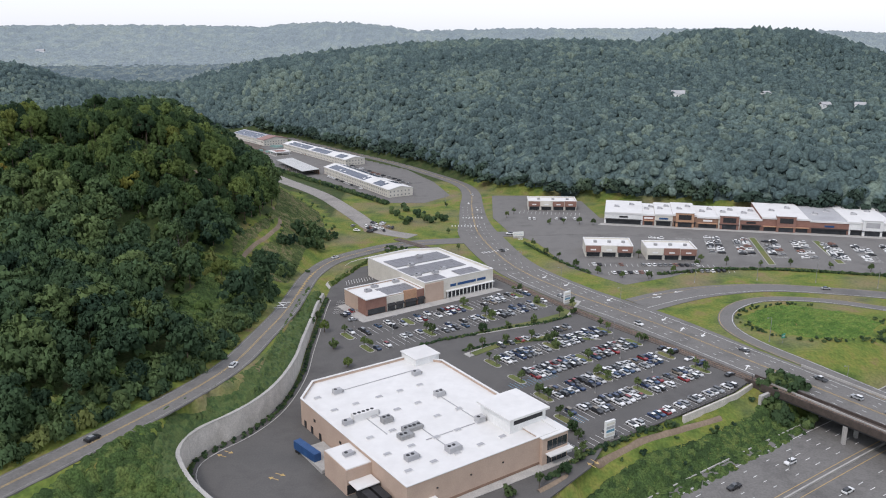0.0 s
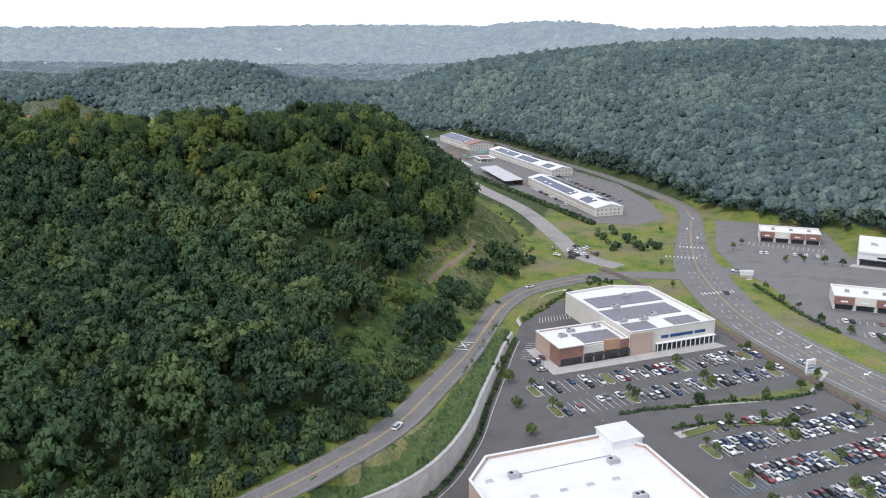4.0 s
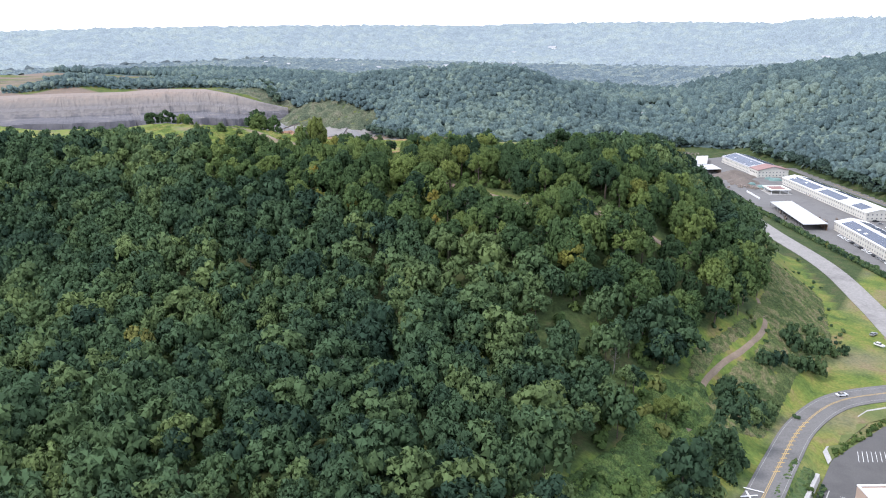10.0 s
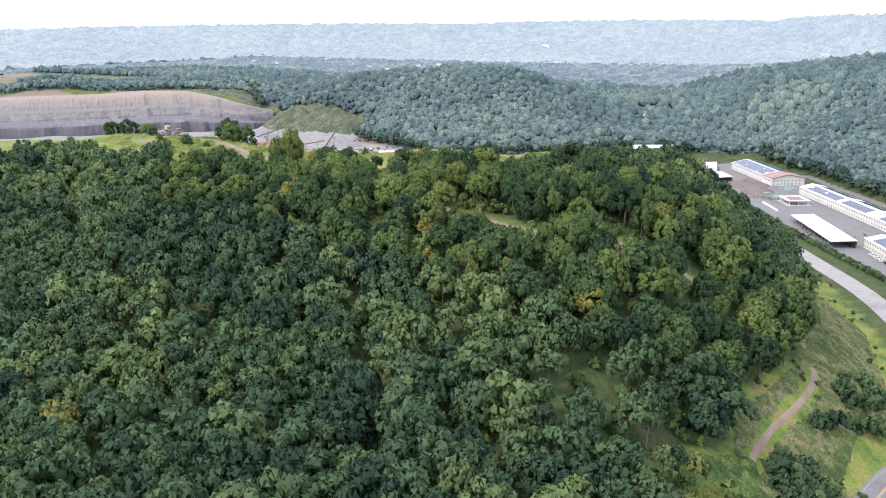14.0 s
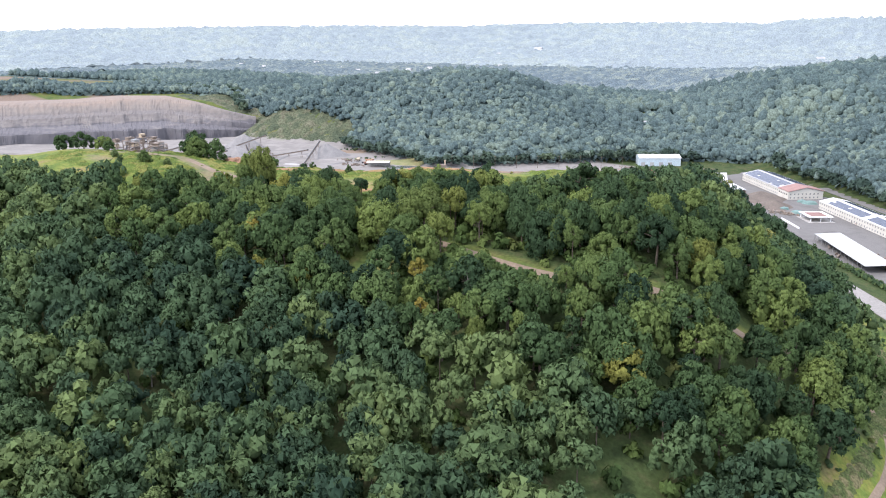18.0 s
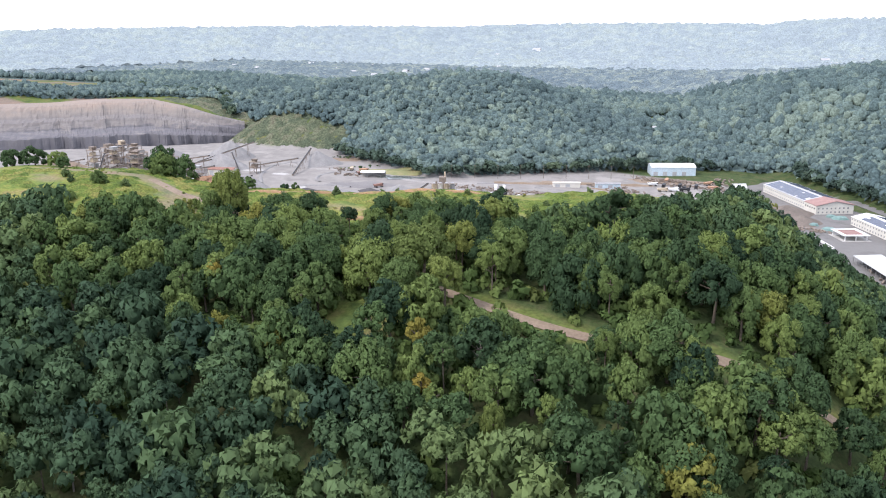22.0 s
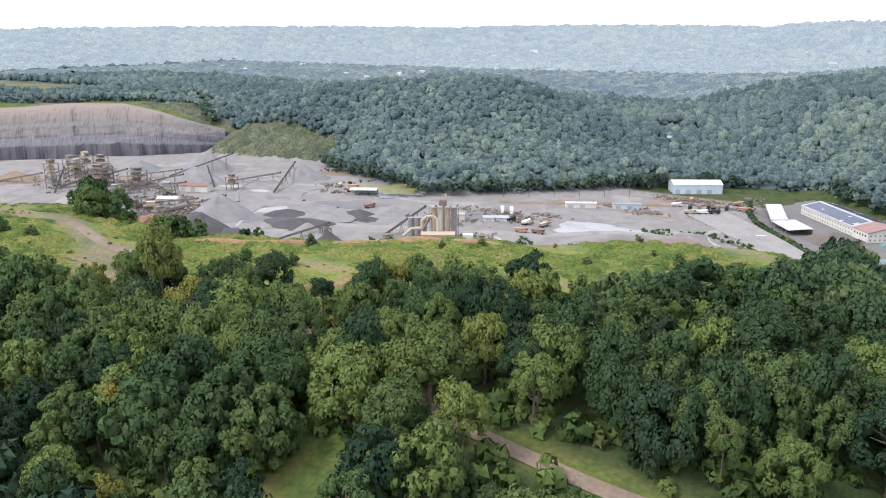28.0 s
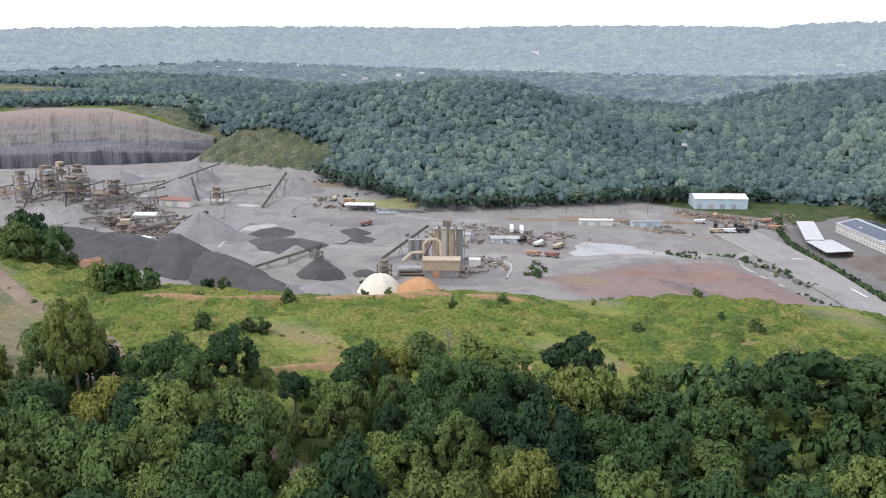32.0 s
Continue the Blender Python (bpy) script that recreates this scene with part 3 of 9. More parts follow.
    nt.links.new(calm.outputs[0], part_calm.inputs[0])
    hsv = nt.nodes.new("ShaderNodeHueSaturation")
    nt.links.new(col, hsv.inputs["Color"])
    nt.links.new(part_calm.outputs[0], hsv.inputs["Value"])
    nt.links.new(hsv.outputs["Color"], b.inputs["Base Color"])
    bp = nt.nodes.new("ShaderNodeBump")
    bp.inputs["Strength"].default_value, bp.inputs["Distance"].default_value = 0.45, 0.5
    nt.links.new(fine.outputs["Fac"], bp.inputs["Height"])
    nt.links.new(bp.outputs["Normal"], b.inputs["Normal"])
    return m


def crest_d(X, Y):
    return (X + 430) * 0.351 - (Y - 470) * 0.936


GRASS_HILL = [(-79, 395), (-92, 374), (-112, 395), (-117, 416), (-112, 439), (-105, 464), (-107, 497), (-116, 530), (-128, 575), (-152, 645), (-118, 645), (-84, 571), (-66, 500), (-72, 440)]
CLEARING = [(-116, 302), (-103, 285), (-94, 287), (-88, 306), (-92, 339), (-86, 372), (-104, 402), (-120, 382), (-113, 340)]


def cover(X, Y):
    """How much of the ground is grass, gravel, red earth."""
    d = crest_d(X, Y)
    jag = 7 * np.sin(X / 9 + 2) * np.sin(Y / 11) + 5 * np.sin(X / 23) + 4 * np.sin(Y / 6)
    west = Y < 862
    plateau = (d < 42 + jag) & (d > -110) & (X < -150) & west
    grass = np.where(plateau, 1.0, 0.0)
    grass = np.where(inside(GRASS_HILL, X, Y) | inside(CLEARING, X, Y), 1.0, grass)
    grass = np.where((X > -79) & (Y < 700), 1.0, grass)
    d2, _ = along([p[:3] for p in HILL_ROAD], X, Y, 20)
    grass = np.where(d2 < 17, 1.0, grass)
    gravel = np.where((Y < 1000) & (Y > 560) & (X < -205) & (d < -78) & (Y < 1060) & (ground_z(X, Y) < 14), 1.0, 0.0)
    red = np.where(inside([(-385, 745), (-330, 740), (-240, 780), (-256, 812), (-281, 840), (-310, 846), (-347, 811), (-368, 775)], X, Y), 0.85, 0.0)
    east = (X > -79) & (Y < 700) & ~inside([(137, 345), (146, 366), (172, 374), (204, 350), (180, 322), (150, 330)], X, Y)
    red = np.where(east, np.clip(0.12 + 0.25 * np.sin(X / 7 + 1) * np.sin(Y / 9) + 0.2 * np.sin(X / 17 - Y / 13), 0.0, 0.55), red)
    back = inside(BEHIND_RIM, X, Y)
    grass = np.where(back, 0.5, grass)
    red = np.where(back & (X < -1140) & (np.sin(X / 31) * np.sin(Y / 23) > -0.1), 0.8, red)
    grass = np.where((X < -688) & (Y > 905) & (Y < 1090) & (X > -905) & (ground_z(X, Y) > 9), 0.40, grass)
    grass = np.where((np.hypot((X + 481) / 0.8, Y - 1358) < 40) | (np.hypot((X + 446) / 0.7, Y - 1240) < 28), 0.9, grass)
    grass = np.where((np.hypot(X + 259, Y - 420) < 14) | (along([p[:3] for p in TRACK_LINE], X, Y, 30)[0] < 4), 0.5, grass)
    red = np.where(plateau & (np.sin(X / 17 + Y / 9) * np.sin(Y / 13 - X / 31) > 0.86), 0.45, red)
    d4, _ = along([(-470, 462, 0), (-420, 478, 0), (-395, 470, 0), (-370, 452, 0), (-345, 462, 0)], X, Y)
    red = np.where(d4 < 5 + jag * 0.2, 0.55, red)
    return np.stack([grass, gravel, red, np.ones(X.shape)], -1)


ground = tagged(new("ground", grid_mesh("ground", XX, YY, ZZ, ground_material())), "rolling valley ground of grass, soil and gravel", "ground", kind="structure")
col = ground.data.color_attributes.new("cover", "FLOAT_COLOR", "POINT")
col.data.foreach_set("color", cover(XX, YY).reshape(-1))

# ---- roads ----


def strip(g, line, lo=None, hi=None, lift=0.0, width=None, offset=0.0):
    """A ribbon along the line; offset and width in metres, or across its own width."""
    L, n = [], len(line)
    for i, p in enumerate(line):
        a, b = line[max(0, i - 1)], line[min(n - 1, i + 1)]
        dx, dy = b[0] - a[0], b[1] - a[1]
        k = math.hypot(dx, dy) or 1
        nx, ny = -dy / k, dx / k
        w = (width if width is not None else p[3]) / 2
        L.append(((p[0] + nx * (offset + w), p[1] + ny * (offset + w), p[2] + lift), (p[0] + nx * (offset - w), p[1] + ny * (offset - w), p[2] + lift)))
    for (a, b), (c, d) in zip(L[:-1], L[1:]):
        g.add([a, b, d, c], [(0, 1, 2, 3)])
    return g


def slab(g, line, lift, depth, width=None, offset=0.0):
    """A ribbon with thickness."""
    L, n = [], len(line)
    for i, p in enumerate(line):
        a, b = line[max(0, i - 1)], line[min(n - 1, i + 1)]
        dx, dy = b[0] - a[0], b[1] - a[1]
        k = math.hypot(dx, dy) or 1
        nx, ny = -dy / k, dx / k
        w = (width if width is not None else p[3]) / 2
        A = (p[0] + nx * (offset + w), p[1] + ny * (offset + w))
        B = (p[0] + nx * (offset - w), p[1] + ny * (offset - w))
        L.append([(*A, p[2] + lift), (*B, p[2] + lift), (*B, p[2] + lift - depth), (*A, p[2] + lift - depth)])
    for P, Q in zip(L[:-1], L[1:]):
        g.add(P + Q, [(0, 1, 5, 4), (1, 2, 6, 5), (2, 3, 7, 6), (3, 0, 4, 7)])
    g.add(L[0], [(0, 3, 2, 1)])
    g.add(L[-1], [(0, 1, 2, 3)])
    return g


def dashes(g, line, offset, on, off, w, lift):
    s, out = 0.0, []
    for a, b in zip(line[:-1], line[1:]):
        L = math.hypot(b[0] - a[0], b[1] - a[1])
        k = max(1, int(L / 0.8))
        for i in range(k):
            t = i / k
            p = tuple(a[j] + (b[j] - a[j]) * t for j in range(len(a)))
            if (s + L * t) % (on + off) < on:
                out.append(p)
            else:
                if len(out) > 1:
                    strip(g, out, lift=lift, width=w, offset=offset)
                out = []
        s += L


road_specs = (("hill_road", HILL_ROAD, OLD_ASPHALT, "worn two-lane asphalt road below the wooded hill"), ("main_road", MAIN_ROAD, OLD_ASPHALT, "wide worn asphalt road past the shopping centres"),
              ("ramp", RAMP, OLD_ASPHALT, "curved asphalt slip road beside the mall"), ("loop_ramp", LOOP, OLD_ASPHALT, "narrow looping asphalt ramp round a green"),
              ("quarry_road", QUARRY_ROAD, GRAVEL, "dusty asphalt haul road into the quarry"), ("mall_road", MALL_ROAD, OLD_ASPHALT, "asphalt entrance road to the mall"))
for k, (name, line, mat, label) in enumerate(road_specs):
    r = solo(name, slab(G(), line, 0.0 - 0.012 * k, 0.5), mat, label, "road", kind="structure")
hw = solo("highway", slab(G(), HIGHWAY, 0.0, 0.6), OLD_ASPHALT, "wide multi-lane highway running under the bridge", "road", kind="structure")

marks = {}


def mark(road, mat, g, name):
    part(name, g, mat, bpy.data.objects[road])


g = G()
strip(g, HILL_ROAD[:-6], lift=0.03, width=0.22, offset=0.2)
strip(g, HILL_ROAD[:-6], lift=0.03, width=0.22, offset=-0.3)
mark("hill_road", YELLOW, g, "centre_line")
for o, nm in ((4.6, "edge_line"), (-4.6, "edge_line")):
    g = G()
    strip(g, HILL_ROAD[:-8], lift=0.03, width=0.13, offset=o)
    mark("hill_road", WORN_PAINT, g, nm)
g = G()
hatch = [p for p in HILL_ROAD if 372 < p[1] < 425]
for a in hatch[::1]:
    g.beam((a[0] - 1.6, a[1] - 1.2, a[2] + 0.02), (a[0] + 1.2, a[1] + 1.2, a[2] + 0.02), 0.5, 0.03)
mark("hill_road", YELLOW, g, "hatching")
g = G()
g.beam((-76.5, 347, 8.2), (-72.5, 351, 7.9), 0.5, 0.08).beam((-73, 346.5, 8.2), (-76, 351.5, 7.9), 0.5, 0.08)
g.beam((-77.2, 343.5, 8.5), (-71.4, 344.3, 8.4), 0.5, 0.06).beam((-77.2, 353.5, 7.6), (-71.4, 354.3, 7.5), 0.5, 0.06)
mark("hill_road", PAINT, g, "rail_crossing_mark")
g = G()
strip(g, MAIN_ROAD[20:-2], lift=0.03, width=0.22, offset=-0.3)
strip(g, MAIN_ROAD[20:-2], lift=0.03, width=0.22, offset=0.3)
mark("main_road", YELLOW, g, "centre_line")
for o in (-10.2, 10.2):
    g = G()
    strip(g, [p for p in MAIN_ROAD if p[1] < 430], lift=0.03, width=0.2, offset=o)
    mark("main_road", PAINT, g, "edge_line")
for o in (-6.8, -3.4, 3.4, 6.8):
    g = G()
    dashes(g, [p for p in MAIN_ROAD if p[1] < 600], o, 3, 6, 0.2, 0.03)
    mark("main_road", PAINT, g, "lane_line")
for nm, line in (("ramp", RAMP), ("loop_ramp", LOOP)):
    for o in (-1, 1):
        g = G()
        strip(g, [(*p[:3], p[3]) for p in line], lift=0.03, width=0.2, offset=o * (line[len(line) // 2][3] / 2 - 0.6))
        mark(nm, PAINT if o < 0 else YELLOW, g, "edge_line")
for o in (-20.4, 20.4, -2.3, 2.3):
    g = G()
    strip(g, HIGHWAY, lift=0.03, width=0.25, offset=o)
    mark("highway", YELLOW if abs(o) < 5 else PAINT, g, "edge_line")
for o in (-16.4, -12.4, -8.6, 6, 9.6, 13.2, 16.8):
    g = G()
    dashes(g, HIGHWAY, o, 3, 9, 0.25, 0.03)
    mark("highway", PAINT, g, "lane_line")
g = slab(G(), HIGHWAY, 0.75, 0.9, 0.5)
part("median_barrier", g, CONCRETE, bpy.data.objects["highway"])
for o in (24.5,):
    g = slab(G(), HIGHWAY, 0.6, 0.75, 0.4, o)
    part("shoulder_barrier", g, CONCRETE, bpy.data.objects["highway"])
# stop bars, crossings and arrows at the junctions
g = G()
for cx, cy, a, n in ((14, 535, 90, 9), (31, 470, 118, 9), (50, 505, 0, 6), (20, 560, 90, 7)):
    ca, sa = math.cos(radians(a)), math.sin(radians(a))
    for i in range(n):
        o = (i - n / 2) * 2.2
        x, y = cx - sa * o, cy + ca * o
        g.beam((x - ca * 1.6, y - sa * 1.6, 0.14), (x + ca * 1.6, y + sa * 1.6, 0.14), 0.6, 0.03)
mark("main_road", PAINT, g, "crossing_bars")


def arrow(x, y, z, a, s=1.0):
    g = G()
    g.beam((0, -1.6 * s, 0), (0, 0.8 * s, 0), 0.3 * s, 0.02)
    g.add([(-0.8 * s, 0.7 * s, 0.01), (0.8 * s, 0.7 * s, 0.01), (0, 2.2 * s, 0.01)], [(0, 1, 2)])
    return [(pose(x, y, z, 0, 0, a) @ Vector(p)) for p in g.v], g.f


g = G()
for x, y, a in ((56, 418, 150), (66, 404, 145), (84, 380, 140), (104, 352, 145), (116, 332, 148), (128, 312, 150), (108, 338, 328), (122, 296, 328), (110, 388, 110), (122, 392, 110), (108, 383, 290), (26, 585, 0), (20, 610, 180)):
    g.add(*arrow(x, y, 0.14, a, 1.5))
mark("main_road", PAINT, g, "lane_arrows")

lot = solo("car_park", G().prism(LOT, -0.5, 0.0), ASPHALT, "dark asphalt car park with white stall lines", "car park", kind="structure")
mall_lot = solo("mall_car_park", G().prism(MALL_LOT, -0.5, -0.02), OLD_ASPHALT, "grey asphalt mall car park with stall lines", "car park", kind="structure")
yard = solo("barn_yard", G().prism(BARN_YARD, -0.5, -0.03), OLD_ASPHALT, "worn asphalt yard around the long sheds", "yard", kind="structure")

# retaining wall of the hill road, courses of block with a coping
wall = thing("retaining_wall", pose(0, 0, 0), "tall curved retaining wall of pale concrete block", "wall", kind="structure")
g, cope = G(), G()
for a, b in zip(WALL_LINE[:-1], WALL_LINE[1:]):
    ha, hb = a[3], b[3]
    dx, dy = b[0] - a[0], b[1] - a[1]
    k = math.hypot(dx, dy)
    nx, ny = dy / k * 0.5, -dx / k * 0.5
    g.add([(a[0], a[1], -0.4), (b[0], b[1], -0.4), (b[0] + nx, b[1] + ny, hb), (a[0] + nx, a[1] + ny, ha), (a[0] + 3 * nx, a[1] + 3 * ny, -0.4), (b[0] + 3 * nx, b[1] + 3 * ny, -0.4), (b[0] + 3 * nx, b[1] + 3 * ny, hb), (a[0] + 3 * nx, a[1] + 3 * ny, ha)],
          [(0, 1, 2, 3), (3, 2, 6, 7), (7, 6, 5, 4)])
    cope.beam((a[0] + 2 * nx, a[1] + 2 * ny, ha + 0.12), (b[0] + 2 * nx, b[1] + 2 * ny, hb + 0.12), 1.3, 0.24)
part("block_face", g, WALL_STONE, wall)
part("coping", cope, CONCRETE, wall)
SCRUB = material("rough green growth", [(0.036, 0.064, 0.024), (0.062, 0.102, 0.034), (0.092, 0.126, 0.042), (0.050, 0.082, 0.028)], 0.35, 10, 0.95, fine=1.6, bump=0.8)
verge = G()
rv = random.Random(21)
L = []
dense = curve([p for p in WALL_LINE[::3]] + WALL_LINE[-1:], 0.9)
for i, p in enumerate(dense):
    a, b = dense[max(0, i - 1)], dense[min(len(dense) - 1, i + 1)]
    k = math.hypot(b[0] - a[0], b[1] - a[1])
    nx, ny = (b[1] - a[1]) / k, -(b[0] - a[0]) / k
    far = (p[0] + 9.5 * nx, p[1] + 9.5 * ny)
    zf = gz(*far)
    row = []
    for j in range(12):
        o = 1.4 + 8.1 * j / 11
        lump = 0 if j in (0, 11) else 0.25 + max(0, rv.gauss(0.25, 0.45)) * (1 + 0.7 * math.sin(i * 0.23) * math.sin(j * 0.9))
        row.append((p[0] + o * nx + rv.uniform(-0.2, 0.2) * (0 < j < 11), p[1] + o * ny, p[3] + (zf - p[3]) * j / 11 + 0.04 + lump))
    L.append(row)
for P, Q in zip(L[:-1], L[1:]):
    verge.add([*P, *Q], [(k, 12 + k, 13 + k, 1 + k) for k in range(11)])
solo("wall_verge", verge, SCRUB, "overgrown green bank behind the retaining wall", "grass bank", kind="structure")

# ---- trees ----
rng = np.random.default_rng(7)
rs0 = random.Random(5)


def ico(sub):
    bm = bmesh.new()
    bmesh.ops.create_icosphere(bm, subdivisions=sub, radius=1)
    v = np.array([p.co[:] for p in bm.verts])
    f = np.array([[q.index for q in p.verts] for p in bm.faces])
    bm.free()
    return v, f


ICO1, ICO2 = ico(1), ico(2)


def unit(a):
    return a / np.maximum(1e-6, np.linalg.norm(a, axis=-1, keepdims=True))


def crown(seed, leaves, leaf, lobes=14, core=True, flat=1.0):
    """A crown of unit radius about (0, 0, 0): limbs' lobes, each of several clumps of leaf sprays, over an inner core. Gives places, triangles, normals."""
    r = np.random.default_rng(seed)
    V, F, N, n = [], [], [], 0
    k = np.arange(lobes)
    el = np.clip(1 - 1.5 * (k + 0.5) / lobes + r.uniform(-0.12, 0.12, lobes), -0.6, 1)
    a = k * 2.39996 + r.uniform(-0.5, 0.5, lobes)
    rad = r.uniform(0.5, 0.8, lobes)
    C = np.stack([np.cos(a) * np.sqrt(1 - el ** 2) * rad, np.sin(a) * np.sqrt(1 - el ** 2) * rad, el * rad * flat], 1)
    C[-1] = (0, 0, -0.05)
    S = r.uniform(0.8, 1.25, lobes) * min(0.46, 1.42 / math.sqrt(lobes + 1))
    clumps = 6 if leaves > 300 else 4 if leaves > 150 else 1
    per = max(3, 2 * leaves // (lobes * clumps))
    for c, s in zip(C, S):
        if core:
            V.append(ICO1[0] * (1 + r.uniform(-0.4, 0.15, (12, 1))) * s * 0.56 + c)
            F.append(ICO1[1] + n)
            N.append(ICO1[0])
            n += 12
        out = unit(c + np.array((0, 0, 0.25)))
        for _ in range(clumps):
            d = unit(r.normal(size=3) + out * 0.9)
            b, sb = (c + d * s * 0.66, s * r.uniform(0.36, 0.58)) if clumps > 1 else (c, s)
            p = unit(r.normal(size=(per, 3)) + d * 0.35 * (clumps > 1))
            p[:, 2] = np.where(p[:, 2] < -0.35, -p[:, 2], p[:, 2])
            q = b + p * (sb * r.uniform(0.7, 1.2, (per, 1)))
            t = unit(np.cross(p, r.normal(size=(per, 3))))
            w = unit(np.cross(p, t) + p * r.uniform(-0.7, 0.5, (per, 1)))
            sz = leaf * r.uniform(0.6, 1.4, (per, 1))
            tri = np.stack([q + t * sz * 1.25, q - t * sz * 0.6 + w * sz * 0.95, q - t * sz * 0.5 - w * sz * 0.9], 1)
            V.append(tri.reshape(-1, 3))
            F.append(np.arange(per * 3).reshape(per, 3) + n)
            N.append(np.repeat(unit(p * 0.62 + unit(c + d * 0.3) * 0.5 + (0, 0, 0.12)), 3, 0))
            n += per * 3
    return np.concatenate(V), np.concatenate(F), unit(np.concatenate(N))


def raw_mesh(name, v, f, mat, tint=None, normals=None):
    me = bpy.data.meshes.new(name)
    me.vertices.add(len(v))
    me.vertices.foreach_set("co", np.ascontiguousarray(v, np.float32).ravel())
    me.loops.add(f.size)
    me.loops.foreach_set("vertex_index", np.ascontiguousarray(f, np.int32).ravel())
    me.polygons.add(len(f))
    me.polygons.foreach_set("loop_start", np.arange(0, f.size, f.shape[1], dtype=np.int32))
    if tint is not None:
        at = me.attributes.new("tint", "FLOAT", "POINT")
        at.data.foreach_set("value", np.ascontiguousarray(tint, np.float32))
    me.materials.append(mat)
    me.update()
    if normals is not None:
        me.shade_smooth()
        me.normals_split_custom_set_from_vertices(np.ascontiguousarray(normals, np.float32))
    return me


def crown_mesh(template, mat):
    v, f, n = template
    return raw_mesh("crown", v, f, mat, None, n)


def scatter(templates, P, R, turn, H, tint):
    """Joins a copy of a template at each place P, of radius R and height factor H: places, triangles, tints, normals."""
    V, F, T, N, n = [], [], [], [], 0
    pick = rng.integers(0, len(templates), len(P))
    for k, (tv, tf, tn) in enumerate(templates):
        idx = np.nonzero(pick == k)[0]
        if not len(idx):
            continue
        c, s = np.cos(turn[idx])[:, None], np.sin(turn[idx])[:, None]
        x, y, z = tv[:, 0][None], tv[:, 1][None], tv[:, 2][None]
        r = R[idx][:, None]
        v = np.stack([P[idx, 0][:, None] + (x * c - y * s) * r, P[idx, 1][:, None] + (x * s + y * c) * r, P[idx, 2][:, None] + z * r * H[idx][:, None]], -1)
        x, y, z = tn[:, 0][None], tn[:, 1][None], tn[:, 2][None]
        N.append(np.stack([x * c - y * s, x * s + y * c, z + 0 * c], -1).reshape(-1, 3))
        V.append(v.reshape(-1, 3))
        F.append((tf[None] + (n + np.arange(len(idx)) * len(tv))[:, None, None]).reshape(-1, tf.shape[1]))
        T.append(np.repeat(tint[idx], len(tv)))
        n += v.shape[0] * v.shape[1]
    return np.concatenate(V), np.concatenate(F), np.concatenate(T), np.concatenate(N)


def jitter_grid(x0, x1, y0, y1, step):
    gx, gy = np.meshgrid(np.arange(x0, x1, step), np.arange(y0, y1, step))
    gx = gx + (np.arange(gx.shape[0]) % 2)[:, None] * step / 2
    p = np.stack([gx.ravel(), gy.ravel()], 1)
    return p + rng.uniform(-0.42, 0.42, p.shape) * step


# the wooded hill
P = jitter_grid(-520, -74, 150, 640, 8.7)
P = P[(P[:, 0] + 10 > -2.05 * (P[:, 1] - 85)) & (np.hypot(P[:, 0], P[:, 1] - 60) > 150)]
X, Y = P[:, 0], P[:, 1]
d = crest_d(X, Y)
jag = 9 * np.sin(X / 19 + 2) + 6 * np.sin(X / 7) + 4 * np.sin(Y / 9)
rd = along([p[:3] for p in HILL_ROAD], X, Y)[0]
tx = np.interp(Y, [100, 196, 262, 300, 416, 445, 500, 571, 645], [-165, -106, -76, -73, -72, -66, -66, -84, -118])
ok = (X < tx) & (rd > np.where(Y < 330, 9.5, 13)) & (d > np.interp(X, [-362, -345, -290, -240, -205], [63, 43, 41, 32, 24]) + jag * 0.3) & ~inside(GRASS_HILL, X, Y) & ~inside(CLEARING, X, Y)
# the wooded nose east of the plateau
ok |= (X < tx - 14) & (X > -190 + jag) & (d > -60) & (Y > 470) & ~inside(GRASS_HILL, X, Y)
track = along([p[:3] for p in TRACK_LINE], X, Y)[0]
ok &= track > np.where(X > -240, 6.5, 2.6)
for cx, cy, r in ((-259, 420, 13), (-300, 474, 7), (-252, 443, 12), (-333, 446, 8), (-218, 507, 9), (-232, 412, 6), (-201.5, 396, 6), (-205, 300, 8), (-160, 330, 7), (-152, 378, 7), (-141, 372, 9), (-129, 362, 9), (-98, 235, 7), (-155, 275, 6)):
    ok &= np.hypot(X - cx, Y - cy) > r
P = P[ok]
q = rng.random(len(P))
R = np.where(q < 0.36, rng.uniform(6.4, 8.6, len(P)), np.where(q < 0.8, rng.uniform(4.8, 6.4, len(P)), rng.uniform(3.0, 4.6, len(P))))
R = np.where(crest_d(P[:, 0], P[:, 1]) < 56, np.minimum(R, 6.0), R)
low = (along([(p[0], p[1], 0) for p in HILL_ROAD], P[:, 0], P[:, 1])[0] < 34) & (rng.random(len(P)) < 0.6)
low |= (P[:, 0] > -234) & (P[:, 0] < -190) & (P[:, 1] < 444) & (P[:, 1] > 421)
R = np.where(low, R * 0.62, R)
HGT = np.where(low, R * 1.8, rng.uniform(7.5, 11, len(P)) + R * 0.95)
HGT = np.where((P[:, 0] > -250) & (P[:, 0] < -203) & (P[:, 1] > 470), HGT - 2.5, np.where((P[:, 0] > -203) & (P[:, 1] > 478) & ~low, HGT + 1.5, HGT))
Z = ground_z(P[:, 0], P[:, 1])
tint = np.clip(0.42 + 0.2 * np.sin(P[:, 0] / 33 + 1) * np.sin(P[:, 1] / 27) + rng.normal(0, 0.27, len(P)), 0, 1)
tint = np.where(rng.random(len(P)) < 0.992, tint * 0.93, 1.0)
near = np.zeros(len(P), bool)
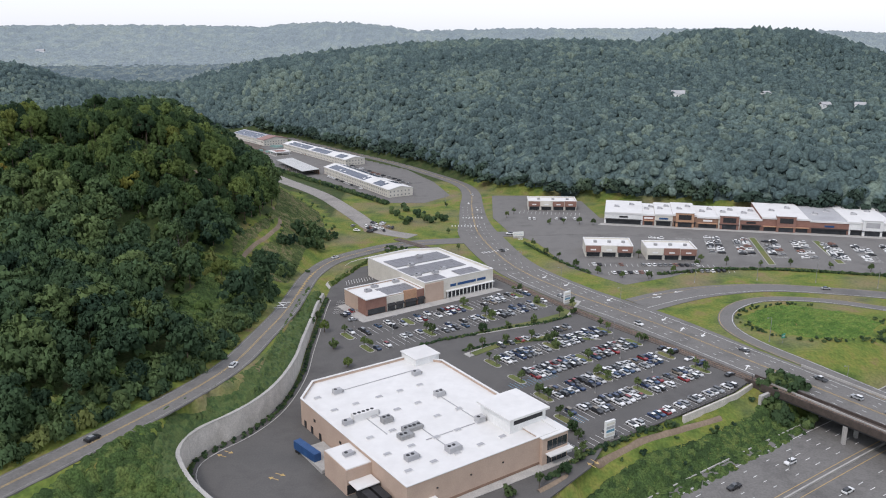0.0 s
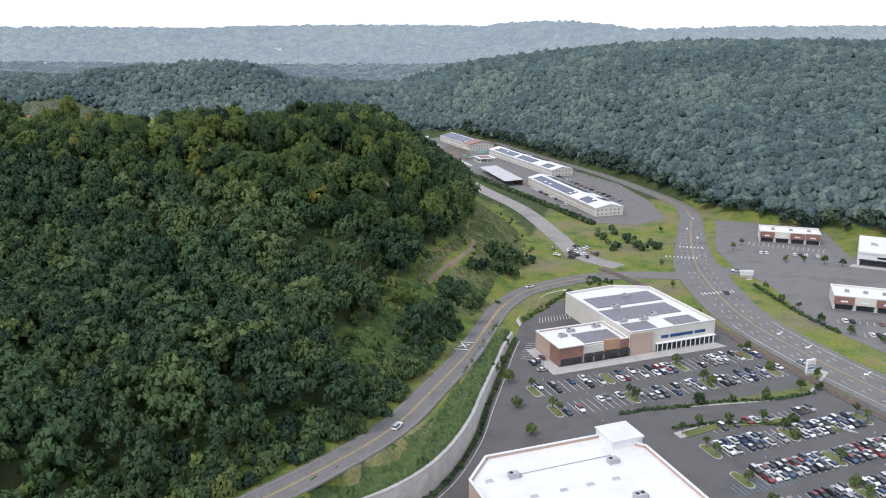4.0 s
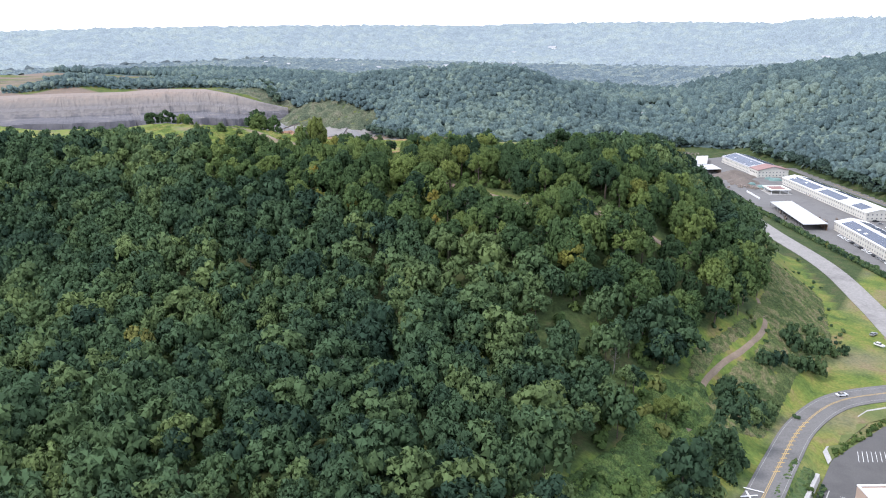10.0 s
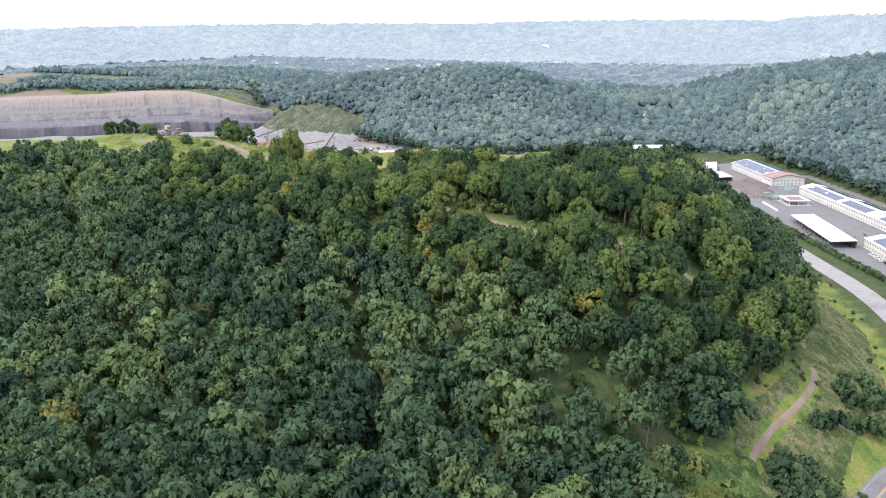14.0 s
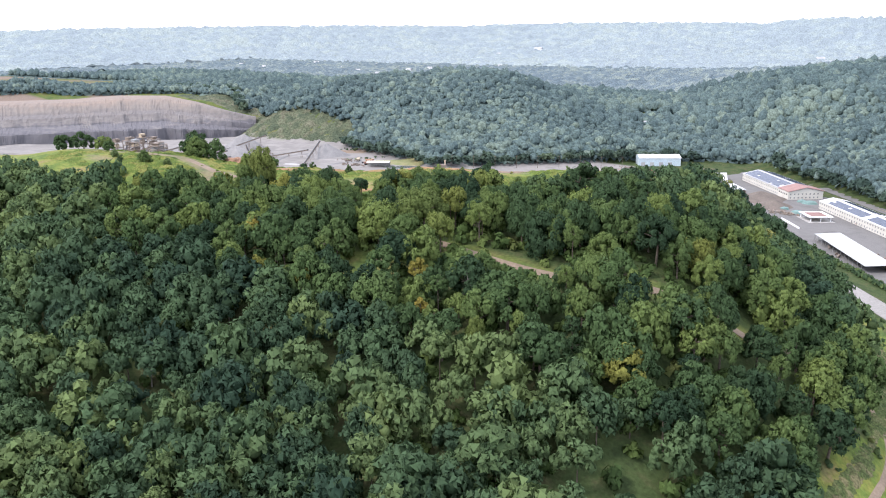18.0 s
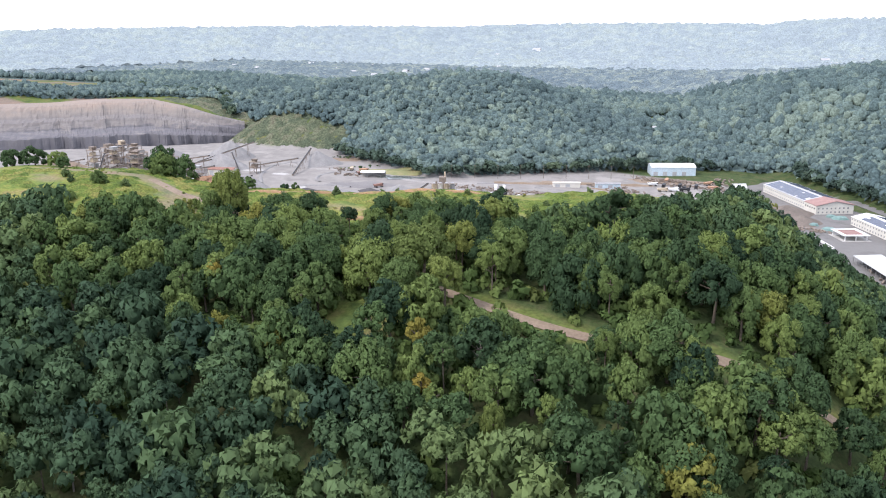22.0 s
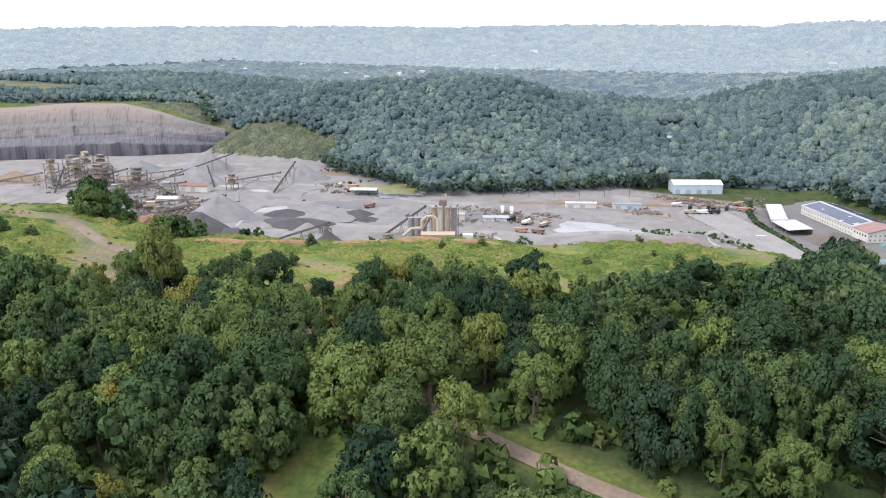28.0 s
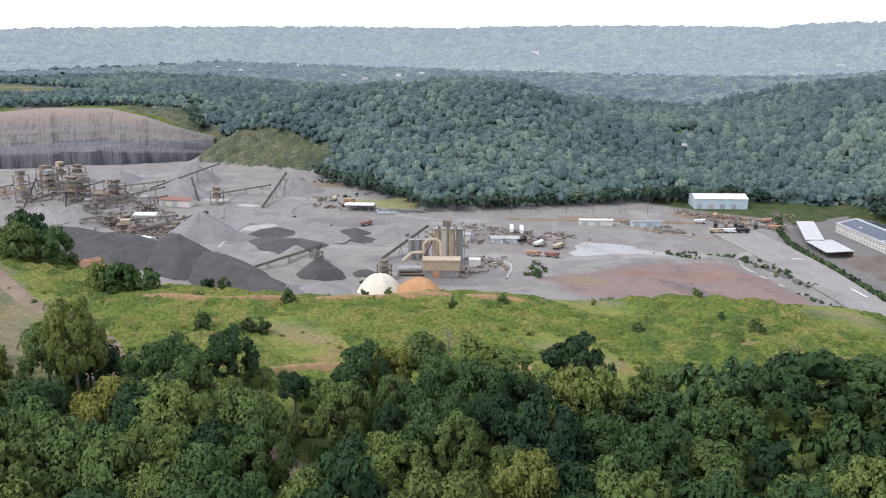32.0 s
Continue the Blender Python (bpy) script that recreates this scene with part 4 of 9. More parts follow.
# those of the stretch beside the last part of the flight, single trees
dist = along([(-340, 440, 0), (-250, 446, 0), (-150, 452, 0)], P[:, 0], P[:, 1])[0]
near[np.argsort(dist)[:298]] = True
crowns = [crown_mesh(crown(100 + k, 1050, 0.062, 17 + 4 * (k % 3)), LEAF) for k in range(6)]
fine_crowns = [crown_mesh(crown(140 + k, 2900, 0.040, 18 + 4 * (k % 3)), LEAF) for k in range(4)]
closest = set(np.argsort(along([(-325, 455, 0), (-250, 450, 0), (-165, 464, 0)], P[:, 0], P[:, 1])[0])[:112].tolist())
trunk_meshes = []
for k in range(3):
    g = G()
    r = random.Random(k)
    g.tube((0, 0, -1.05), (0.1, 0.05, 0.25), 0.065, 0.03)
    for i in range(6):
        a, z = i * 1.05 + r.random(), r.uniform(-0.35, 0.1)
        g.tube((0.05, 0.02, z), (0.55 * math.cos(a), 0.55 * math.sin(a), z + r.uniform(0.1, 0.25)), 0.03, 0.008, 4)
    trunk_meshes.append(g.mesh("trunk", BARK))
for i in np.nonzero(near)[0]:
    r = R[i]
    tall = HGT[i]
    m = pose(P[i, 0], P[i, 1], Z[i], 0, 0, float(rng.uniform(0, 360)))
    t = thing("tree", m, "broadleaf tree in dense green summer leaf on the hillside", "tree", "trees on the hillside")
    c = part("crown", fine_crowns[int(rng.integers(4))] if int(i) in closest else crowns[int(rng.integers(6))], None, t)
    up = r * rng.uniform(1.05, 1.55)
    c.matrix_basis = Matrix.LocRotScale((0, 0, tall - up * 0.95), None, (r, r, up))
    q = part("trunk", trunk_meshes[int(rng.integers(3))], None, t)
    q.matrix_basis = Matrix.LocRotScale((0, 0, tall - up * 0.95), None, (r, r, tall - up * 0.95))
mid = [crown(300 + k, 310, 0.106, 12) for k in range(8)]
rest = ~near
UP = rng.uniform(1.0, 1.45, len(P))
P3 = np.column_stack([P, Z + HGT - R * UP * 0.95])[rest]
v, f, t, nn = scatter(mid, P3, R[rest], rng.uniform(0, 6.28, rest.sum()), UP[rest], tint[rest])
tagged(new("hillside_woodland", raw_mesh("hillside_woodland", v, f, LEAF_STUFF, t, nn)), "dense green broadleaf woodland covering the hillside", "woodland", kind="stuff")
g = G()
for (x, y, z), r in zip(P3, R[rest]):
    if rng.random() < 0.5:
        g.tube((x, y, z - 11), (x, y, z), 0.28, 0.12, 4)
solo("hillside_tree_trunks", g, BARK, "grey-brown trunks of the hillside woodland", "woodland", kind="stuff")


def in_sight(P, top):
    """Leaves out trees that the land hides from both ends of the flight."""
    keep = np.zeros(len(P), bool)
    Z = ground_z(P[:, 0], P[:, 1]) + top
    for ex, ey, ez in ((0, 0, 131), (-60, 165, 145), (-204, 367, 144)):
        clear = np.ones(len(P), bool)
        for k in np.linspace(0.25, 0.985, 40):
            x, y = ex + (P[:, 0] - ex) * k, ey + (P[:, 1] - ey) * k
            clear &= ground_z(x, y) < ez + (Z - ez) * k + 4
        keep |= clear
    return P[keep]


def woods(name, P, r0, r1, templates, label, mat, sink=0.3, flat=1.0):
    P = in_sight(P, r1 * 1.6)
    R = rng.uniform(r0, r1, len(P))
    Z = ground_z(P[:, 0], P[:, 1])
    H = rng.uniform(0.75, 1.15, len(P)) * flat
    patch = 0.5 + 0.25 * np.sin(P[:, 0] / 90 + 1) * np.sin(P[:, 1] / 70) + 0.1 * np.sin(P[:, 0] / 23) 
    tint = np.clip(patch * 0.8 + rng.normal(0, 0.2, len(P)), 0, 0.95)
    P3 = np.column_stack([P, Z + R * H * (1 - sink) + 2])
    v, f, t, nn = scatter(templates, P3, R, rng.uniform(0, 6.28, len(P)), H, tint)
    return tagged(new(name, raw_mesh(name, v, f, mat, t, nn)), label, "woodland", kind="stuff")


def canopy_material(name, dark, mid, light, glow=None, fine=0.45):
    """Tree crowns seen from afar: tint from tree to tree, leafy mottling."""
    m = bpy.data.materials.new(name)
    m.use_nodes = True
    nt = m.node_tree
    b = nt.nodes["Principled BSDF"]
    b.inputs["Roughness"].default_value, b.inputs["Specular IOR Level"].default_value = 0.9, 0.1
    at = nt.nodes.new("ShaderNodeAttribute")
    at.attribute_name = "tint"
    geo = nt.nodes.new("ShaderNodeNewGeometry")
    ramp = nt.nodes.new("ShaderNodeValToRGB")
    for k, (p, c) in enumerate(((0.15, dark), (0.5, mid), (0.85, light))):
        e = ramp.color_ramp.elements[k] if k < 2 else ramp.color_ramp.elements.new(p)
        e.position, e.color = p, (*c, 1)
    nt.links.new(at.outputs["Fac"], ramp.inputs["Fac"])
    n = nt.nodes.new("ShaderNodeTexNoise")
    n.inputs["Scale"].default_value, n.inputs["Detail"].default_value = fine, 6
    nt.links.new(geo.outputs["Position"], n.inputs["Vector"])
    mr = nt.nodes.new("ShaderNodeMapRange")
    mr.inputs["From Min"].default_value, mr.inputs["From Max"].default_value = 0.35, 0.65
    mr.inputs["To Min"].default_value, mr.inputs["To Max"].default_value = 0.62, 1.35
    nt.links.new(n.outputs["Fac"], mr.inputs["Value"])
    hsv = nt.nodes.new("ShaderNodeHueSaturation")
    nt.links.new(ramp.outputs["Color"], hsv.inputs["Color"])
    nt.links.new(mr.outputs["Result"], hsv.inputs["Value"])
    nt.links.new(hsv.outputs["Color"], b.inputs["Base Color"])
    bp = nt.nodes.new("ShaderNodeBump")
    bp.inputs["Strength"].default_value, bp.inputs["Distance"].default_value = 0.7, 1.2
    nt.links.new(n.outputs["Fac"], bp.inputs["Height"])
    nt.links.new(bp.outputs["Normal"], b.inputs["Normal"])
    # glow: emission that imitates haze over the farthest woods
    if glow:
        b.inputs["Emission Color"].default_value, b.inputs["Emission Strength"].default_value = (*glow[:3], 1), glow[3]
    return m


def canopy(name, x0, x1, y0, y1, step, cell, base, dome, mask, mat, label, wild=0.6, top=14):
    """A closed wood seen from afar: one sheet rising into a dome over each tree."""
    gx, gy = np.meshgrid(np.arange(x0, x1, step), np.arange(y0, y1, step))
    gx = gx + rng.uniform(-0.3, 0.3, gx.shape) * step
    gy = gy + rng.uniform(-0.3, 0.3, gy.shape) * step
    wood = mask(gx, gy)
    seen = sight_mask(gx, gy, top)
    for k in range(12):
        m = seen.copy()
        m[1:] |= seen[:-1]
        m[:-1] |= seen[1:]
        m[:, 1:] |= seen[:, :-1]
        m[:, :-1] |= seen[:, 1:]
        seen = m
    ok = wood & seen
    n = 256
    jx, jy, jh, jt = rng.uniform(0.1, 0.9, (n, n)), rng.uniform(0.1, 0.9, (n, n)), rng.uniform(0, 1, (n, n)), rng.uniform(0, 1, (n, n))
    ci, cj = np.floor(gx / cell).astype(int), np.floor(gy / cell).astype(int)
    best, tall, tint = np.full(gx.shape, -1e9), np.zeros(gx.shape), np.zeros(gx.shape)
    for a in (-1, 0, 1):
        for b in (-1, 0, 1):
            u, w = (ci + a) % n, (cj + b) % n
            px, py = (ci + a + jx[u, w]) * cell, (cj + b + jy[u, w]) * cell
            r = cell * (0.46 + 0.26 * jh[u, w])
            q = 1 - ((gx - px) ** 2 + (gy - py) ** 2) / (r * r)
            z = dome * (0.7 + wild * jh[u, w]) * np.sqrt(np.maximum(q, 0.0))
            new_best = z > best
            best = np.where(new_best, z, best)
            tint = np.where(new_best, jt[u, w], tint)
    rise, inner = np.where(wood, 0.2, 0.0), wood
    for full in (0.35, 0.62, 0.84, 1.0):
        m = inner.copy()
        m[1:] &= inner[:-1]
        m[:-1] &= inner[1:]
        m[:, 1:] &= inner[:, :-1]
        m[:, :-1] &= inner[:, 1:]
        m[0] = False
        rise, inner = np.where(m, full, rise), m
    G0 = ground_z(gx, gy)
    gzz = G0 - 0.4 * (rise < 0.3) + rise * (rise > 0.3) * (base + best + rng.uniform(-0.5, 0.5, gx.shape) * step * 0.7)
    patch = 0.5 + 0.3 * np.sin(gx / (cell * 9) + 1) * np.sin(gy / (cell * 7)) + 0.15 * np.sin(gx / (cell * 3.1) + gy / (cell * 4.3))
    tint = np.clip(0.8 * tint + 0.4 * patch - 0.1, 0, 1)
    f_ok = ok[:-1, :-1] & ok[:-1, 1:] & ok[1:, 1:] & ok[1:, :-1]
    idx = np.arange(gx.size).reshape(gx.shape)
    f = np.stack([idx[:-1, :-1], idx[:-1, 1:], idx[1:, 1:], idx[1:, :-1]], -1)[f_ok]
    used = np.unique(f)
    remap = np.full(gx.size, -1)
    remap[used] = np.arange(len(used))
    v = np.stack([gx, gy, gzz], -1).reshape(-1, 3)[used]
    me = raw_mesh(name, v, remap[f], mat, tint.ravel()[used])
    me.shade_smooth()
    return tagged(new(name, me), label, "woodland", kind="stuff")


def sight_mask(X, Y, top=14):
    keep = np.zeros(X.shape, bool)
    Z = ground_z(X, Y) + top
    for ex, ey, ez in ((0, 0, 131), (-60, 165, 145), (-204, 367, 144)):
        clear = np.ones(X.shape, bool)
        for k in np.linspace(0.25, 0.97, 26):
            clear &= ground_z(ex + (X - ex) * k, ey + (Y - ey) * k) < ez + (Z - ez) * k + 30
        keep |= clear
    return keep


def wedge(X, Y):
    a = np.degrees(np.arctan2(X + 80, Y - 100))
    return (a > -72) & (a < 43)


def valley_mask(X, Y):
    m = wedge(X, Y) & (Y > np.interp(X, FOOT_X, FOOT_Y) + 4)
    m |= inside(BEHIND_RIM, X, Y) & (along([(x, y, 0) for x, y in CLIFF_RIM], X, Y)[0] > 55) & (X < -900)
    m &= np.hypot(X + 268, Y - 1066) > 14
    m &= ~((X < -692) & (X > -905) & (Y < np.interp(X, FOOT_X, FOOT_Y) + np.interp(X, [-905, -860, -780, -700], [40, 52, 58, 30])))
    return m & (np.hypot((X + 481) / 0.8, Y - 1358) > 34) & (np.hypot((X + 446) / 0.7, Y - 1240) > 24)


# greens paled and blued: haze across the valley is put into the colour
HAZED_NEAR_WOOD = canopy_material("haze-tinted valley wood", (0.062, 0.092, 0.092), (0.090, 0.128, 0.120), (0.136, 0.176, 0.142), fine=0.42)
# paler and bluer again: distance haze is painted into these greens
HAZED_MID_WOOD = canopy_material("haze-tinted hill wood", (0.105, 0.140, 0.158), (0.140, 0.178, 0.190), (0.200, 0.238, 0.215))
# farthest haze: painted into the base colours, and emitted as a faint blue
HAZED_FAR_WOOD = canopy_material("ridge wood with glowing haze tint", (0.135, 0.160, 0.175), (0.155, 0.184, 0.192), (0.190, 0.216, 0.198), (0.53, 0.65, 0.71, 0.19), fine=0.2)
canopy("west_woodland", -2400, -2090, 900, 1660, 8, 15, 5, 10, wedge, HAZED_MID_WOOD, "woodland on the western slopes, haze put into its colour", top=20)
canopy("west_ridge_woodland", -5200, -2370, 1000, 2428, 15, 26, 5, 15, wedge, HAZED_FAR_WOOD, "woodland over the western ridge, haze put into colour and glow", top=30)
canopy("valley_woodland", -1320, 760, 470, 1200, 5, 9, 4, 3, valley_mask, HAZED_NEAR_WOOD, "dense woodland on the slopes across the valley, its green tinted with haze")
canopy("hill_woodland", -2100, 1150, 1180, 1660, 7, 12, 4, 3, valley_mask, HAZED_NEAR_WOOD, "dense woodland over the middle hills, its green tinted with haze", top=20)


def lump(seed, n):
    """A far crown of n uneven mounds."""
    r = np.random.default_rng(seed)
    V, N = [], []
    for k in range(n):
        a, o = r.uniform(0, 6.28), 0.42 * (n > 1)
        c = np.array((math.cos(a) * o, math.sin(a) * o, r.uniform(-0.25, 0.25) * (n > 1)))
        V.append(ICO1[0] * (1 + r.uniform(-0.34, 0.24, (12, 1))) * (1, 1, 1.15) * (1 if n == 1 else r.uniform(0.6, 0.82)) + c)
        N.append(unit(ICO1[0] * 0.62 + (0, 0, 0.42)))
    return np.concatenate(V), np.concatenate([ICO1[1] + 12 * k for k in range(n)]), np.concatenate(N)


for name, x0, x1, y0, y1, step, r0, r1 in (("valley_trees", -1320, 760, 470, 1190, 7.6, 3.2, 6.2), ("hill_trees", -2000, 1100, 1190, 1650, 10.6, 4.6, 8.0)):
    P = jitter_grid(x0, x1, y0, y1, step)
    P = P[valley_mask(P[:, 0], P[:, 1]) & (np.abs(np.degrees(np.arctan2(P[:, 0] + 80, P[:, 1] - 100)) + 14) < 54)]
    woods(name, P, r0, r1, [lump(700 + k, 2 if y0 < 1000 else 1) for k in range(9)], "rounded crowns of the dense wood across the valley", HAZED_NEAR_WOOD, -0.05)
canopy("basin_woodland", -2395, 1700, 1618, 2410, 8, 15, 5, 10, wedge, HAZED_MID_WOOD, "woodland in the broad valley beyond, haze put into its colour", top=20)
canopy("ridge_woodland", -5200, 3400, 2330, 4900, 15, 26, 5, 15, wedge, HAZED_FAR_WOOD, "woodland over the far ridges, haze put into colour and glow", top=30)
# the wood's edge, single crowns in front of the closed wood
P = []
for k in range(len(FOOT_X) - 1):
    L = math.hypot(FOOT_X[k + 1] - FOOT_X[k], FOOT_Y[k + 1] - FOOT_Y[k])
    for i in range(int(L / 5.5)):
        t = i / (L / 5.5)
        P.append((FOOT_X[k] + (FOOT_X[k + 1] - FOOT_X[k]) * t + rng.uniform(-3, 3), FOOT_Y[k] + (FOOT_Y[k + 1] - FOOT_Y[k]) * t + rng.uniform(0, 9)))
P = np.array(P)
P = P[wedge(P[:, 0], P[:, 1]) & (np.hypot(P[:, 0] + 285, P[:, 1] - 1075) > 38) & ~((P[:, 0] < -692) & (P[:, 0] > -905))]
woods("wood_edge", P, 3.6, 6.5, [crown(500 + k, 72, 0.24, 7) for k in range(6)], "green trees along the edge of the haze-tinted valley wood", HAZED_LEAF_EDGE, 0.1)

# the quarry wall: benches of bedded rock
rock_rows, NS = [], 240
PROFILE = ((0, 0), (0.02, 0.16), (0.05, 0.40), (0.09, 0.43), (0.22, 0.43), (0.36, 0.45), (0.40, 0.58), (0.43, 0.66), (0.50, 0.68), (0.58, 0.70), (0.63, 0.80), (0.68, 0.92), (0.72, 0.98), (0.82, 1.0), (1.0, 1.0))
for i in range(NS + 1):
    q = i / NS * 7
    k = min(6, int(q))
    t = q - k
    t = t * t * (3 - 2 * t) * 0.5 + t * 0.5
    b = [CLIFF_FOOT[k][c] + (CLIFF_FOOT[k + 1][c] - CLIFF_FOOT[k][c]) * t for c in (0, 1)]
    r = [CLIFF_RIM[k][c] + (CLIFF_RIM[k + 1][c] - CLIFF_RIM[k][c]) * t for c in (0, 1)]
    top = CLIFF_TOP[k] + (CLIFF_TOP[k + 1] - CLIFF_TOP[k]) * t
    sway = 0.030 * math.sin(i * 0.113) + 0.018 * math.sin(i * 0.29 + 1) + 0.010 * math.sin(i * 0.53 + 2) + 0.004 * rs0.uniform(-1, 1)
    row = []
    for j, (f, hf) in enumerate(PROFILE):
        g = min(1.02, f + sway * (1 - f) ** 0.5 + (0.006 * math.sin(i * 0.61 + 1.7 * j) if 0 < j < 12 else 0))
        row.append((b[0] + (r[0] - b[0]) * g, b[1] + (r[1] - b[1]) * g, 4 + (top - 4) * hf + (rs0.uniform(-0.6, 0.6) if 0 < j < 13 else 0)))
    rock_rows.append(row)
g = G()
m = len(PROFILE)
g.add([p for row in rock_rows for p in row], [(i * m + j, (i + 1) * m + j, (i + 1) * m + j + 1, i * m + j + 1) for i in range(NS) for j in range(m - 1)])
rock = bpy.data.materials.new("bedded rock")
rock.use_nodes = True
nt = rock.node_tree
bs = nt.nodes["Principled BSDF"]
bs.inputs["Roughness"].default_value = 0.95
geo = nt.nodes.new("ShaderNodeNewGeometry")
sep = nt.nodes.new("ShaderNodeSeparateXYZ")
nt.links.new(geo.outputs["Position"], sep.inputs[0])
noises = []
for sc in ((0.012, 0.012, 0.25), (0.07, 0.07, 0.07)):
    mp = nt.nodes.new("ShaderNodeMapping")
    mp.inputs["Scale"].default_value = sc
    nt.links.new(geo.outputs["Position"], mp.inputs["Vector"])
    nz = nt.nodes.new("ShaderNodeTexNoise")
    nz.inputs["Scale"].default_value, nz.inputs["Detail"].default_value, nz.inputs["Roughness"].default_value = 1.0, 9, 0.65
    nt.links.new(mp.outputs["Vector"], nz.inputs["Vector"])
    noises.append(nz.outputs["Fac"])
bed = nt.nodes.new("ShaderNodeMapRange")  # height in the face picks the bed
bed.inputs["From Min"].default_value, bed.inputs["From Max"].default_value = 0, 52
nt.links.new(sep.outputs["Z"], bed.inputs["Value"])
fac = bed.outputs["Result"]
for noise, amount in zip(noises, (0.30, 0.42)):
    ma = nt.nodes.new("ShaderNodeMath")
    ma.operation = "MULTIPLY_ADD"
    ma.inputs[1].default_value = amount
    nt.links.new(noise, ma.inputs[0])
    nt.links.new(fac, ma.inputs[2])
    fac = ma.outputs[0]
rp = nt.nodes.new("ShaderNodeValToRGB")
for k, (p, c) in enumerate(((0.38, (0.085, 0.083, 0.092)), (0.60, (0.125, 0.118, 0.124)), (0.655, (0.200, 0.182, 0.168)), (0.71, (0.150, 0.136, 0.130)), (0.82, (0.205, 0.178, 0.156)), (0.95, (0.255, 0.200, 0.160)))):
    e = rp.color_ramp.elements[k] if k < 2 else rp.color_ramp.elements.new(p)
    e.position, e.color = p, (*c, 1)
half = nt.nodes.new("ShaderNodeMath")
half.operation = "MULTIPLY"
half.inputs[1].default_value = 0.72
nt.links.new(fac, half.inputs[0])
nt.links.new(half.outputs[0], rp.inputs["Fac"])
nt.links.new(rp.outputs["Color"], bs.inputs["Base Color"])
bp = nt.nodes.new("ShaderNodeBump")
bp.inputs["Strength"].default_value, bp.inputs["Distance"].default_value = 0.8, 3.0
nt.links.new(noises[1], bp.inputs["Height"])
nt.links.new(bp.outputs["Normal"], bs.inputs["Normal"])
solo("quarry_wall", g, rock, "terraced quarry wall of bedded purple-grey rock", "rock face", kind="structure")

# ---- shopping complex: local frame u along the store front, v away from it ----
A0 = 35.2
UC, US = math.cos(radians(A0)), math.sin(radians(A0))


def uv(u, v, z=0.0, turn=0.0):
    return pose(-10 + u * UC - v * US, 194 + u * US + v * UC, z, 0, 0, A0 + turn)


def shell(parent, pts, z0, z1, wall_mat, roof_mat, parapet=0.9, wall_label="", thick=0.5):
    """Outer walls with a parapet, one mesh a side, and a flat roof."""
    a = sum(pts[i - 1][0] * pts[i][1] - pts[i][0] * pts[i - 1][1] for i in range(len(pts)))
    pts = pts if a > 0 else pts[::-1]
    n = len(pts)
    for i in range(n):
        (ax, ay), (bx, by) = pts[i], pts[(i + 1) % n]
        k = math.hypot(bx - ax, by - ay)
        dx, dy = (bx - ax) / k, (by - ay) / k
        nx, ny = -dy * thick, dx * thick
        g = G().prism([(ax, ay), (bx, by), (bx + nx - dx * thick, by + ny - dy * thick), (ax + nx + dx * thick, ay + ny + dy * thick)], z0, z1 + parapet)
        w = part("wall", g, wall_mat, parent, wall_label)
        g = G().prism([(ax - dy * -0.15, ay + dx * -0.15), (bx - dy * -0.15, by + dx * -0.15), (bx + nx * 1.2, by + ny * 1.2), (ax + nx * 1.2, ay + ny * 1.2)], z1 + parapet + 0.002 + 0.004 * i, z1 + parapet + 0.25 + 0.004 * i)
        part("coping", g, ROOF_WHITE, w)
    cx, cy = sum(p[0] for p in pts) / n, sum(p[1] for p in pts) / n
    ins = [(x + (cx - x) * 0.006, y + (cy - y) * 0.006) for x, y in pts]
    part("roof", G().prism(ins, z1 - 0.3, z1), roof_mat, parent)


def bay(parent, x0, x1, y, z0, z1, mat, depth, label="", name="facade_panel", side=-1):
    """A panel standing proud of a front wall that faces -y."""
    return part(name, G().box(x0, y + side * depth, z0, x1, y - 0.1 * side * 0 + 0.2, z1), mat, parent, label)


def glazing(parent, x0, x1, y, z0, z1, n):
    """A shop window: frame, panes between mullions."""
    w = part("shop_window", G().box(x0, y - 0.06, z0, x1, y + 0.1, z1), DARK, parent)
    s = (x1 - x0) / n
    for i in range(n):
        part("pane", G().box(x0 + i * s + 0.08, y - 0.10, z0 + 0.1, x0 + (i + 1) * s - 0.08, y - 0.065, z1 - 0.1), GLASS, w)


def rooftop_unit(m, sx, sy, sz, group, dark=False):
    t = thing("rooftop_unit", m, "grey metal air handling unit on the flat roof", "roof unit", group)
    part("housing", G().box(-sx / 2, -sy / 2, 0.2, sx / 2, sy / 2, sz), (ROOF_GREY if sx < 6 else ROOF_WHITE) if not dark else STEEL, t)
    part("base_curb", G().box(-sx / 2 - 0.2, -sy / 2 - 0.2, 0, sx / 2 + 0.2, sy / 2 + 0.2, 0.2), ROOF_WHITE, t)
    for k in range(max(1, int(sx / 1.6))):
        part("fan_guard", G().cyl(-sx / 2 + 0.8 + k * 1.6, 0, sz, sz + 0.12, min(0.6, sy / 2.4), n=8), DARK, t)
    part("duct", G().box(sx / 2, -sy / 4, 0.25, sx / 2 + 0.8, sy / 4, sz * 0.6), STEEL, t)


# the big store
store = thing("big_store", uv(0, 0), "large tan box store with a white membrane roof", "shop building")
shell(store, [(0, 0), (57, 0), (58.5, 66), (50, 77), (9.5, 77.5), (0, 67)], -0.3, 8.6, TAN_WALL, ROOF_WHITE, 0.9)
for x0, x1 in ((0, 57),):
    part("plinth_band", G().box(x0 - 0.06, -0.06, 0, x1, 0.05, 1.0), BROWN, store)
annex = part("loading_wing", G().box(-8.5, 19, -0.3, -0.02, 33, 8.2), TAN_WALL, store)
